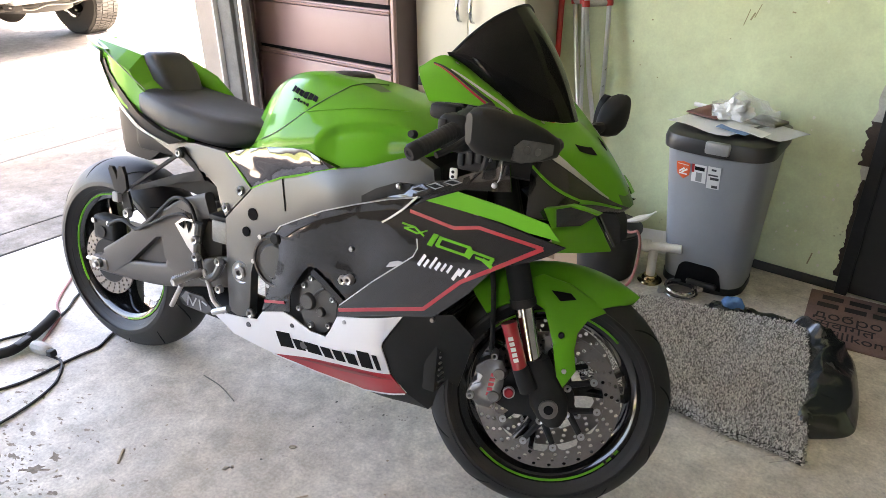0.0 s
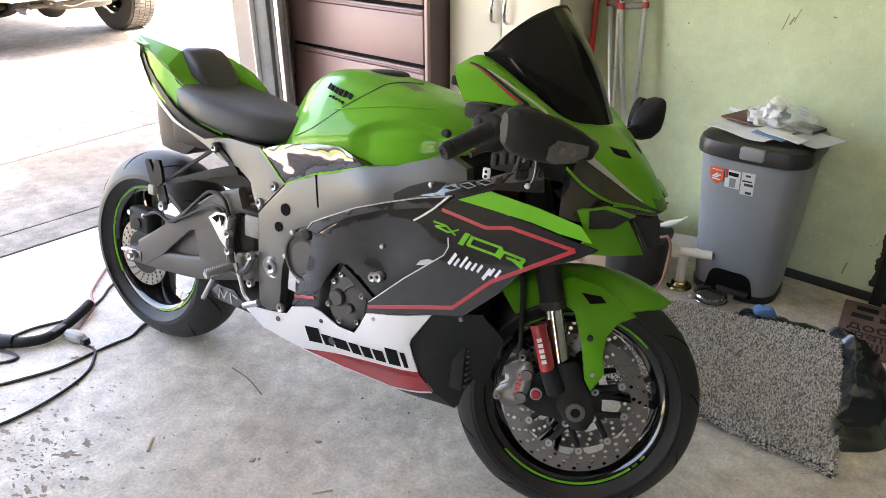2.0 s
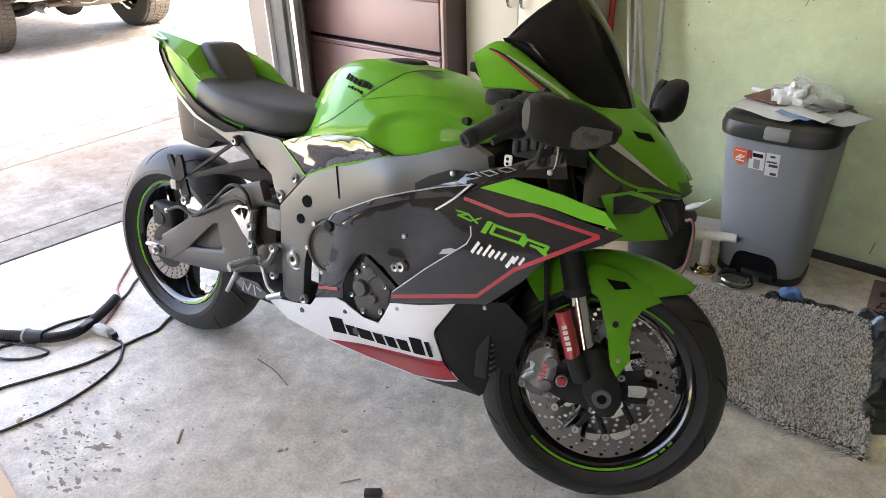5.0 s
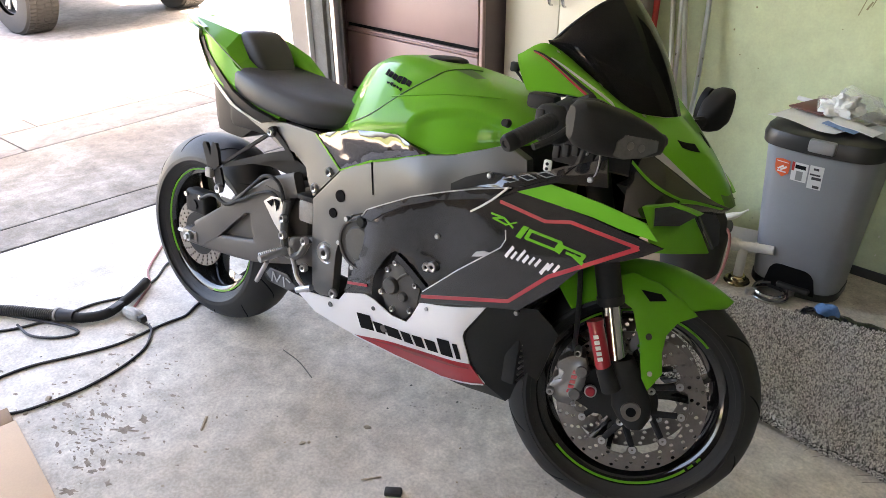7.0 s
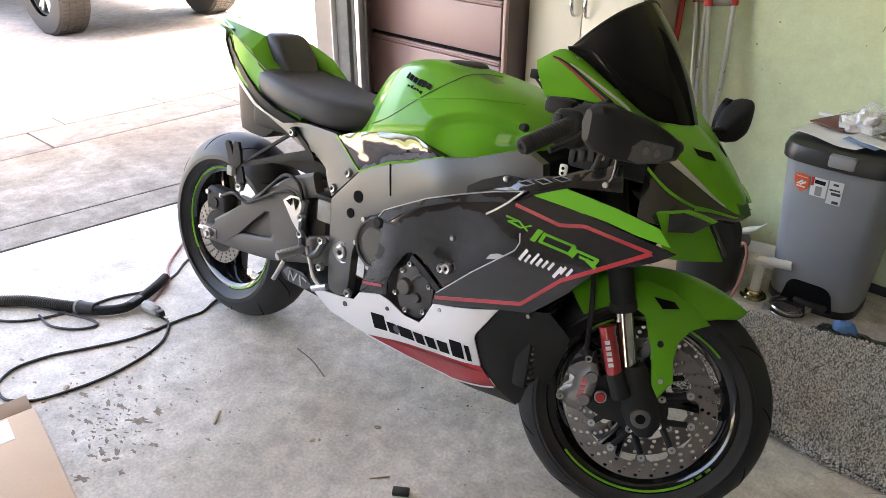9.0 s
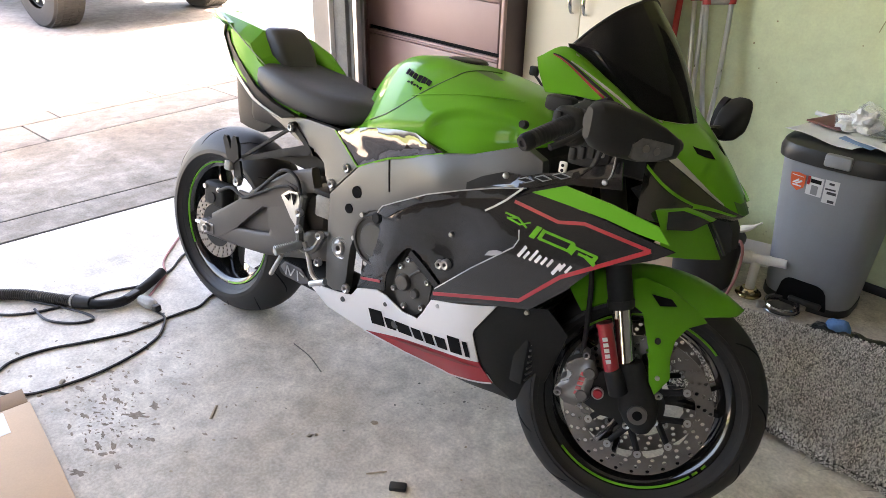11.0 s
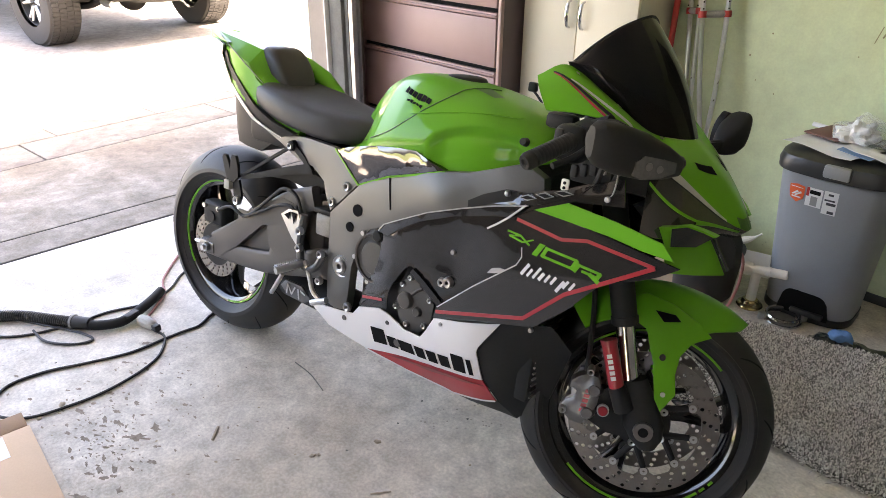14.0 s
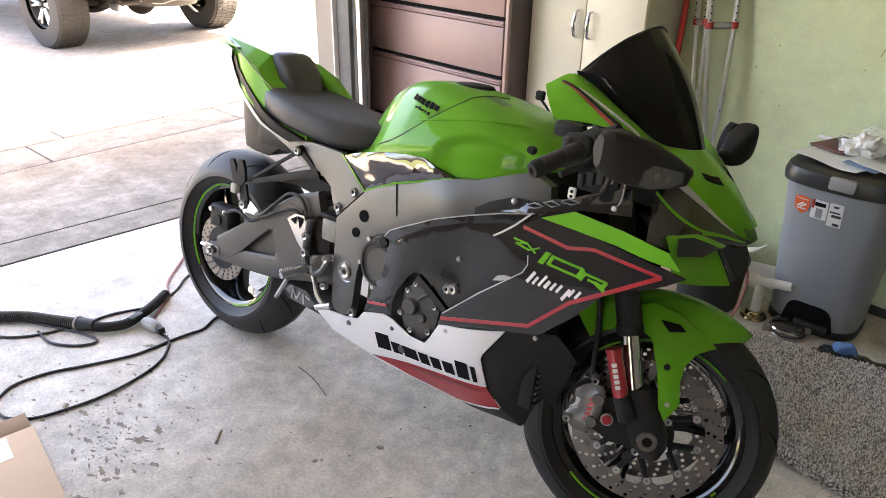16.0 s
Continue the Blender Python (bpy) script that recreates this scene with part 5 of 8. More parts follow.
for s in (-1, 1):
    y = s * 0.115
    arm = beam([(-0.04, y, 0.312), (0.10, y, 0.322), (0.28, y, 0.345), (0.42, y, 0.385), (0.58, s * 0.125, 0.43)], 0.017, (0.026, 0.046), ARMGREY, "swingarm", "grey alloy swingarm")
    beam([(0.02, y, 0.345), (0.16, y, 0.430), (0.28, y, 0.505), (0.37, y, 0.560), (0.47, y, 0.595)], 0.016, (0.026, 0.036), ARMGREY, "arm_brace", "", arm)
    beam([(0.335, y, 0.36), (0.365, y, 0.45), (0.41, y, 0.585)], 0.0165, (0.055, 0.045), ARMGREY, "arm_gusset", "", arm)
    part("axle_plate", boxed(-0.045, 0.03, s * 0.134 - 0.004, s * 0.134 + 0.004, 0.300, 0.336, 0.004), CALIPER, arm)
    bm = rod(bmesh.new(), (0, s * 0.118, 0.318), (0, s * 0.150, 0.318), 0.017, 0.016, 6)
    rod(bm, (0, s * 0.15, 0.318), (0, s * 0.160, 0.318), 0.009, 0.008, 16)
    part("axle_nut", bm, STEEL, arm)
    part("adjuster", rod(bmesh.new(), (-0.075, s * 0.128, 0.318), (0.0, s * 0.128, 0.318), 0.006, seg=8), STEEL, arm)
bm = boxed(0.36, 0.50, -0.11, 0.11, 0.36, 0.55, 0.03, 2)
for s in (-1, 1):
    WEB = lambda x, z: -0.135
    part("arm_web", shell([(-0.01, 0.337), (0.083, 0.402), (0.175, 0.470), (0.266, 0.537), (0.352, 0.568), (0.41, 0.560), (0.405, 0.500), (0.30, 0.470), (0.262, 0.462), (0.20, 0.410), (0.137, 0.354), (0.05, 0.296), (0.0, 0.298)], WEB, 0.03, 0.0, 0.04, mirror=s > 0), ARMGREY, bike, "grey alloy swingarm web")
    part("arm_web", shell([(0.283, 0.466), (0.404, 0.502), (0.46, 0.42), (0.40, 0.385), (0.33, 0.385), (0.294, 0.405)], WEB, 0.03, 0.0, 0.04, mirror=s > 0), ARMGREY, bike)
for s in (-1, 1):
    part("arm_inner", boxed(0.12, 0.34, s * 0.108 - 0.004, s * 0.108 + 0.004, 0.345, 0.475, 0.002), ARMGREY, bike)
part("arm_bridge", bm, ARMGREY, bike)
part("shock_absorber", sweep(bmesh.new(), [(0.47, 0, 0.40 + 0.0) if k == 0 else (0.47 + 0.022 * math.cos(k), 0.022 * math.sin(k), 0.40 + 0.0045 * k) for k in range(0, 46)], 0.006, 6, 2), BIKERED, bike)
cal = part("rear_caliper", boxed(-0.034, 0.070, -0.132, -0.080, 0.395, 0.472, 0.014, 3, m=None), SATINBLACK, bike, "small black rear caliper")
for x, z in ((-0.02, 0.455), (0.05, 0.458)):
    part("caliper_pin", rod(bmesh.new(), (x, -0.138, z), (x, -0.128, z), 0.008, 0.007, 12), STEEL, cal)
part("caliper_cap", rod(bmesh.new(), (0.015, -0.137, 0.425), (0.015, -0.128, 0.425), 0.018, 0.016, 18), SATINBLACK, cal)
part("brake_hose", sweep(bmesh.new(), [(0.05, -0.135, 0.455), (0.12, -0.14, 0.485), (0.20, -0.142, 0.475), (0.30, -0.142, 0.555), (0.36, -0.142, 0.60), (0.415, -0.142, 0.59), (0.44, -0.14, 0.53)], 0.0055, 8), RUBBER, bike)
part("brake_hose", sweep(bmesh.new(), [(0.18, -0.14, 0.468), (0.27, -0.146, 0.51), (0.34, -0.146, 0.545), (0.40, -0.144, 0.555), (0.45, -0.14, 0.50)], 0.0045, 8), RUBBER, bike)

# rear stand lugs, plate hanger and undertail
for s in (-1, 1):
    WALLY = lambda x, z: -0.128
    hb = part("peg_bracket", shell(stripe([(0.150, 0.588), (0.26, 0.658), (0.372, 0.728)], 0.0085), WALLY, 0.010, mirror=s > 0), SATINBLACK, bike, "slim black rear bracket")
    part("bracket_blade", shell([(0.148, 0.596), (0.20, 0.606), (0.33, 0.655), (0.440, 0.690), (0.458, 0.662), (0.36, 0.640), (0.25, 0.606), (0.152, 0.578)], WALLY, 0.014, mirror=s > 0, edge=0.003), SATINBLACK, hb)
    part("bracket_web", shell(stripe([(0.376, 0.726), (0.420, 0.696), (0.448, 0.668)], 0.016), WALLY, 0.012, mirror=s > 0), SATINBLACK, hb)
    part("bracket_boss", rod(bmesh.new(), (0.369, s * 0.108, 0.726), (0.369, s * 0.131, 0.726), 0.016, 0.0145, 20), SATINBLACK, hb)
    part("bracket_bolt", lathe(bmesh.new(), [(0.004, 0.0), (0.005, -0.005), (0.009, -0.006), (0.010, -0.001), (0.010, 0.004)], 16, pose(0.369, s * 0.132, 0.726, 0, 0, 0 if s < 0 else 180)), ALU, hb)
PRONG = [(0.073, 0.633), (0.080, 0.645), (0.090, 0.643), (0.104, 0.620), (0.110, 0.600), (0.114, 0.636), (0.122, 0.650), (0.135, 0.649), (0.146, 0.621), (0.150, 0.585), (0.128, 0.566), (0.112, 0.562), (0.098, 0.566)]
hook = part("stand_hook", shell(PRONG, lambda x, z: -0.140, 0.012), SATINBLACK, bike, "black twin-prong paddock stand bracket")
part("hook_pad", boxed(0.090, 0.117, -0.146, -0.124, 0.538, 0.568, 0.004), PLUGGREY, hook)
part("hook_arm", shell([(0.118, 0.57), (0.146, 0.575), (0.160, 0.525), (0.150, 0.500), (0.130, 0.503), (0.122, 0.525)], lambda x, z: -0.134, 0.010), SATINBLACK, hook)
part("hook_bolt", lathe(bmesh.new(), [(0.004, 0.0), (0.005, -0.006), (0.012, -0.008), (0.015, -0.003), (0.015, 0.006)], 18, pose(0.144, -0.136, 0.510)), ALU, hook)
UT = [(-0.014, 0.815), (0.018, 0.828), (0.06, 0.812), (0.12, 0.775), (0.19, 0.735), (0.25, 0.715), (0.17, 0.665), (0.09, 0.664), (0.034, 0.668), (0.020, 0.73), (0.006, 0.793)]
part("undertail", shell(UT, Skin([(-0.014, -0.030, 0.815), (0.05, -0.055, 0.80), (0.19, -0.07, 0.735), (0.25, -0.08, 0.715), (0.03, -0.045, 0.67), (0.12, -0.068, 0.70), (0.10, -0.06, 0.665)]), 0.09, 0.0, 0.02), SATINBLACK, bike, "black undertail and plate hanger")
part("undertail_box", boxed(0.12, 0.50, -0.085, 0.085, 0.69, 0.79, 0.03, 2), SATINBLACK, bike)
part("inner_hugger", shell([(0.20, 0.60), (0.42, 0.66), (0.50, 0.64), (0.46, 0.60), (0.33, 0.615)], lambda x, z: -0.10, 0.20), SATINBLACK, bike)

# foot rest, heel plate, pedal, exhaust
HEEL = lambda x, z: -0.150
hp = part("heel_guard", shell([(0.36, 0.526), (0.39, 0.548), (0.428, 0.552), (0.445, 0.52), (0.462, 0.491), (0.440, 0.440), (0.405, 0.47)], HEEL, 0.004, step=0.05), ALU, bike, "light alloy heel guard")
part("heel_slot", shell([(0.378, 0.530), (0.402, 0.544), (0.398, 0.520)], HEEL, 0.002, 0.0025, 0.05), INK, hp)
part("heel_slot", shell([(0.408, 0.545), (0.428, 0.543), (0.418, 0.512)], HEEL, 0.002, 0.0025, 0.05), INK, hp)
bm = sweep(bmesh.new(), [(0.46, -0.152, 0.55), (0.452, -0.155, 0.46), (0.47, -0.158, 0.40), (0.52, -0.16, 0.41), (0.55, -0.155, 0.46)], 0.011, 8)
fr = part("foot_hanger", bm, FRAMEGREY, bike)
for x, z in ((0.462, 0.505), (0.462, 0.455), (0.548, 0.462), (0.548, 0.382)):
    part("hanger_bolt", lathe(bmesh.new(), [(0.004, 0.0), (0.005, -0.006), (0.010, -0.008), (0.012, -0.003), (0.012, 0.006)], 16, pose(x, -0.168, z)), ALU, fr)
part("foot_peg", rod(bmesh.new(), (0.47, -0.16, 0.41), (0.455, -0.245, 0.40), 0.012, 0.010, 14), ALU, bike)
part("return_spring", sweep(bmesh.new(), [(0.345 + 0.0022 * k, -0.152 + 0.006 * math.cos(1.6 * k), 0.357 + 0.0011 * k + 0.006 * math.sin(1.6 * k)) for k in range(44)], 0.0017, 5, 2), ALU, bike, "bright coil spring")
part("side_lever", rod(bmesh.new(), (0.335, -0.152, 0.27), (0.38, -0.152, 0.345), 0.007, seg=10), ALU, bike)
part("brake_pedal", sweep(bmesh.new(), [(0.48, -0.16, 0.42), (0.505, -0.165, 0.385), (0.530, -0.172, 0.345), (0.575, -0.178, 0.325)], 0.007, 8), ALU, bike)
part("pedal_tip", rod(bmesh.new(), (0.545, -0.188, 0.320), (0.60, -0.188, 0.345), 0.009, seg=10), ALU, bike)
res = part("brake_reservoir", boxed(0.492, 0.548, -0.14, -0.10, 0.50, 0.565, 0.008), PLUGGREY, bike, "pale brake fluid reservoir")
part("reservoir_cap", boxed(0.488, 0.552, -0.143, -0.097, 0.565, 0.580, 0.004), SATINBLACK, res)
bm = bmesh.new()
loft(bm, [[(x, -0.05 + 0.07 * math.cos(a), z + 0.048 * math.sin(a)) for a in (2 * math.pi * k / 24 for k in range(24))] for x, z in ((0.335, 0.285), (0.345, 0.285), (0.48, 0.28), (0.62, 0.272))])
ex = part("exhaust_silencer", bm, SATINBLACK, bike, "black short exhaust silencer")
bm = shell([(0.34, 0.29), (0.36, 0.312), (0.43, 0.312), (0.475, 0.28), (0.44, 0.262), (0.37, 0.266)], lambda x, z: -0.122, 0.01, step=0.02)
oval = part("silencer_badge", bm, DECALGREY, ex)
for k, (a, b) in enumerate((((0.37, 0.272), (0.375, 0.305)), ((0.375, 0.305), (0.392, 0.276)), ((0.392, 0.276), (0.408, 0.304)), ((0.42, 0.302), (0.425, 0.270)), ((0.43, 0.300), (0.450, 0.292)))):
    part("badge_stroke", shell(stripe([a, b], 0.005), lambda x, z: -0.122, 0.001, 0.002 + 0.0003 * k, 0.05), SILVER, oval)
part("side_stand", sweep(bmesh.new(), [(0.62, 0.13, 0.30), (0.60, 0.20, 0.16), (0.585, 0.255, 0.052)], 0.012, 10), SATINBLACK, bike)
part("stand_foot", boxed(0.55, 0.62, 0.235, 0.285, 0.040, 0.052, 0.004), SATINBLACK, bike)

# ---- tank ----
def tank_ring(x, w, zt, zb, wb, ridge=0.0):
    h = zt - zb
    xs = (0.515, 0.58, 0.62, 0.66, 0.69, 0.77, 0.86)
    a, b, c, d, e = (float(np.interp(x, xs, row)) for row in ((0.85, 0.72, 0.90, 0.97, 0.98, 0.98, 0.98), (0.50, 0.42, 0.65, 0.90, 0.96, 1.0, 1.0), (0.30, 0.20, 0.42, 0.62, 0.76, 0.87, 0.91), (0.10, 0.07, 0.14, 0.35, 0.48, 0.61, 0.68), (0.05, 0.03, 0.05, 0.12, 0.20, 0.31, 0.36)))
    half = [(wb, zb), (w * a, zb + 0.18 * h), (w * b, zb + 0.42 * h), (w * c, zb + 0.66 * h), (w * d, zb + 0.88 * h), (w * e, zb + 0.985 * h), (0.0, zt + ridge)]
    pts = [(-y, z) for y, z in half] + [(y, z) for y, z in half[-2::-1]]
    return [(x, float(q[0]), float(q[1])) for q in smooth_path(pts, 14)]


TANK = [(0.515, 0.070, 0.775, 0.735, 0.068), (0.545, 0.095, 0.832, 0.735, 0.10), (0.58, 0.118, 0.888, 0.730, 0.125), (0.62, 0.136, 0.933, 0.715, 0.140), (0.69, 0.155, 0.968, 0.700, 0.152), (0.77, 0.172, 0.982, 0.725, 0.165), (0.86, 0.180, 0.978, 0.755, 0.175), (0.95, 0.180, 0.968, 0.780, 0.180), (1.02, 0.172, 0.955, 0.798, 0.172), (1.09, 0.150, 0.935, 0.820, 0.150), (1.15, 0.122, 0.905, 0.840, 0.122), (1.185, 0.09, 0.880, 0.850, 0.09)]
tk = [smooth_path([t[i:i + 1] for t in TANK], 12) for i in range(5)]
rings = [tank_ring(*(float(c[k][0]) for c in tk)) for k in range(len(tk[0]))]
bm = loft(bmesh.new(), rings)
for v in bm.verts:
    # knee recess in each flank with a firm upper lip, and a crease above it
    u = (v.co.x - 1.012) / 0.130
    w = 1 - u * u
    if abs(v.co.y) > 0.08 and w > 0:
        drop = 0.852 + 0.010 * u + 0.052 * w ** 0.5 - v.co.z
        if drop > 0:
            e = min(1.0, drop / 0.030)
            v.co.y -= math.copysign(0.022 * min(1.0, 1.8 * w) * e * e * (3 - 2 * e) * max(0.45, 1 - drop / 0.14), v.co.y)
tank = part("fuel_tank", bm, GREEN, bike, "glossy lime green fuel tank")


def on_tank(x, f):
    """A place on the tank's right side: f runs 0 at the lower edge to 1 on top."""
    c = [float(np.interp(x, [t[0] for t in TANK], [t[i] for t in TANK])) for i in range(1, 5)]
    ring = tank_ring(x, *c)
    half = ring[: len(ring) // 2 + 1]
    k = f * (len(half) - 1)
    i = min(int(k), len(half) - 2)
    return Vector(half[i]).lerp(Vector(half[i + 1]), k - i)


def tank_patch(pts, lift, mat, name, label="", step=6):
    """A four-sided patch over the tank, corners given as (x, f)."""
    bm = bmesh.new()
    g = []
    for i in range(step + 1):
        row = []
        for j in range(step + 1):
            u, v = i / step, j / step
            x = (1 - u) * ((1 - v) * pts[0][0] + v * pts[3][0]) + u * ((1 - v) * pts[1][0] + v * pts[2][0])
            f = (1 - u) * ((1 - v) * pts[0][1] + v * pts[3][1]) + u * ((1 - v) * pts[1][1] + v * pts[2][1])
            p = on_tank(x, f)
            out = Vector((0, p.y, (p.z - 0.84) * 0.6)).normalized()
            row.append(bm.verts.new(p + out * lift))
        g.append(row)
    for i in range(step):
        for j in range(step):
            bm.faces.new((g[i][j], g[i + 1][j], g[i + 1][j + 1], g[i][j + 1]))
    return part(name, bm, mat, tank, label)


PADSKIN = Skin([(0.548, -0.129, 0.754), (0.673, -0.154, 0.788), (0.73, -0.166, 0.808), (0.855, -0.180, 0.819), (0.945, -0.181, 0.789), (0.769, -0.169, 0.735), (0.651, -0.147, 0.682)])
PADSHAPE = [(0.545, 0.752), (0.60, 0.770), (0.673, 0.790), (0.72, 0.800), (0.80, 0.812), (0.855, 0.816), (0.90, 0.800), (0.945, 0.789), (0.86, 0.762), (0.769, 0.735), (0.70, 0.705), (0.652, 0.684)]
for mir in (False, True):
    part("tank_pad", shell(PADSHAPE, PADSKIN, 0.035, 0.0045, 0.015, mirror=mir), MIRRORFILM, tank, "mirror-like clear tank pad")
    part("pad_edge", shell(stripe([(0.545, 0.754), (0.652, 0.682), (0.769, 0.733), (0.86, 0.760), (0.945, 0.787)], 0.005), PADSKIN, 0.004, 0.0055, mirror=mir), GREEN, tank)


def tank_f(x, z):
    """How far round the tank's right side a height lies."""
    c = [float(np.interp(x, [t[0] for t in TANK], [t[i] for t in TANK])) for i in range(1, 5)]
    ring = tank_ring(x, *c)
    half = ring[: len(ring) // 2 + 1]
    k = min(range(len(half) - 1), key=lambda i: abs(half[i][2] + half[i + 1][2] - 2 * z))
    return (k + 0.5) / (len(half) - 1)


for x0, step, wd, count, z0, hgt in ((0.748, 0.0185, 0.0155, 6, 0.936, 0.012), (0.776, 0.0125, 0.0100, 5, 0.9195, 0.0055)):
    for k in range(count):
        a, b = x0 + step * k, x0 + step * k + wd
        za, zb = z0 - 0.13 * (a - x0), z0 - 0.13 * (b - x0)
        tank_patch([(a, tank_f(a, za)), (b, tank_f(b, zb)), (b, tank_f(b, zb + hgt)), (a, tank_f(a, za + hgt))], 0.0030, INK, "print_bar", "", 3)
# dark green of the seams, also the painted shade on the nose tip
SEAMSHADE = material("seam_shade_green", (0.03, 0.12, 0.008), 0.5, 0, 0.1, 10, 100, 0)


def tank_y(x, z):
    """The tank's right flank at a length and height."""
    c = [float(np.interp(x, [t[0] for t in TANK], [t[i] for t in TANK])) for i in range(1, 5)]
    half = tank_ring(x, *c)
    half = half[: len(half) // 2 + 1]
    return float(np.interp(z, [p[2] for p in half], [p[1] for p in half]))


def tank_z(x, y):
    """The tank's top over a place on its right half."""
    c = [float(np.interp(x, [t[0] for t in TANK], [t[i] for t in TANK])) for i in range(1, 5)]
    half = tank_ring(x, *c)
    half = [p for p in half[: len(half) // 2 + 1] if p[2] > c[2] + 0.5 * (c[1] - c[2])]
    return float(np.interp(y, [p[1] for p in half], [p[2] for p in half]))


seam = [(0.604, 0.785), (0.638, 0.796), (0.685, 0.814), (0.732, 0.834), (0.762, 0.850), (0.791, 0.869), (0.835, 0.902), (0.868, 0.926)]
part("tank_seam", sweep(bmesh.new(), [(x, tank_y(x, z) - 0.0006, z) for x, z in seam] + [(x, y, tank_z(x, y) + 0.0008) for x, y in ((0.900, -0.119), (0.910, -0.088), (0.930, -0.048), (0.955, 0.0))], 0.0021, 6, 6), SEAMSHADE, tank)
for q in ([(0.812, -0.160, 0.896), (0.86, -0.162, 0.906), (0.91, -0.157, 0.915), (0.97, -0.145, 0.924), (1.03, -0.128, 0.929), (1.09, -0.104, 0.930)],):
    part("tank_crease", sweep(bmesh.new(), q, lambda t: 0.0005 + 0.0020 * math.sin(math.pi * t) ** 0.5, 6, 8), GREEN, tank)
tank_patch([(0.925, 0.83), (0.985, 0.80), (1.0, 0.86), (0.945, 0.93)], 0.0015, SEAMSHADE, "tank_vent", "", 3)
bm = lathe(bmesh.new(), [(0.0, 0.006), (0.04, 0.006), (0.05, 0.003), (0.055, -0.003)], 32, Matrix.Translation((0.83, 0.03, 0.979)) @ Matrix.Rotation(radians(90), 4, "X"))
part("filler_cap", bm, SATINBLACK, tank)
bm = rod(bmesh.new(), (1.115, -0.135, 0.885), (1.115, -0.150, 0.888), 0.010, 0.008, 14)
part("tank_bolt", bm, SATINBLACK, tank)

# ---- seat and tail ----
def body_ring(x, w, zt, zb, flat=0.5):
    pts = []
    for k in range(24):
        a = 2 * math.pi * k / 24
        c, s_ = math.cos(a), math.sin(a)
        pts.append((x, w * math.copysign(abs(c) ** flat, c), (zt + zb) / 2 + (zt - zb) / 2 * math.copysign(abs(s_) ** (flat + 0.15), s_)))
    return pts


def body(rows, flat=0.55):
    cols = [smooth_path([r[i:i + 1] for r in rows], 4) for i in range(4)]
    return loft(bmesh.new(), [body_ring(*(float(c[k][0]) for c in cols), flat) for k in range(len(cols[0]))])


part("seat", body([(0.178, 0.100, 0.872, 0.82), (0.21, 0.124, 0.884, 0.800), (0.30, 0.136, 0.872, 0.776), (0.40, 0.132, 0.852, 0.762), (0.49, 0.118, 0.840, 0.754), (0.56, 0.092, 0.834, 0.760), (0.604, 0.062, 0.826, 0.778)], 0.36), SEATVINYL, bike, "dark grey vinyl rider seat")
part("bum_stop", body([(0.146, 0.056, 0.966, 0.86), (0.162, 0.066, 0.977, 0.85), (0.20, 0.068, 0.971, 0.84), (0.236, 0.066, 0.936, 0.835), (0.262, 0.058, 0.892, 0.83), (0.274, 0.048, 0.872, 0.83)], 0.32), SEATVINYL, bike, "padded black seat stop")
TAILROWS = [(-0.122, 0.026, 0.999, 0.036, 0.988, 0.034, 0.955), (-0.05, 0.046, 0.993, 0.066, 0.975, 0.060, 0.915), (0.03, 0.058, 0.985, 0.090, 0.960, 0.086, 0.866), (0.10, 0.064, 0.976, 0.106, 0.943, 0.108, 0.836), (0.160, 0.066, 0.966, 0.114, 0.926, 0.120, 0.812), (0.205, 0.070, 0.902, 0.120, 0.884, 0.124, 0.795), (0.30, 0.060, 0.845, 0.112, 0.830, 0.122, 0.770), (0.38, 0.050, 0.815, 0.100, 0.800, 0.112, 0.757)]
rings = []
for x, yt, zt, yc, zc, yl, zl in TAILROWS:
    rings.append([(x, -yl, zl), (x, -yc, zc), (x, -yt, zt), (x, yt, zt), (x, yc, zc), (x, yl, zl), (x, 0.6 * yl, zl - 0.01), (x, -0.6 * yl, zl - 0.01)])
tail = part("tail_cowl", loft(bmesh.new(), rings), GREEN, bike, "lime green faceted tail cowl", angle=14)
bm = loft(bmesh.new(), [[(x, y + r * math.cos(a), z + 1.2 * r * math.sin(a)) for a in (2 * math.pi * k / 12 for k in range(12))] for x, y, z, r in ((0.05, 0.080, 0.945, 0.008), (0.10, 0.090, 0.935, 0.020), (0.18, 0.098, 0.918, 0.026), (0.26, 0.106, 0.885, 0.026), (0.32, 0.110, 0.850, 0.018), (0.35, 0.112, 0.835, 0.004))])
part("tail_rail", bm, GREEN, tail)
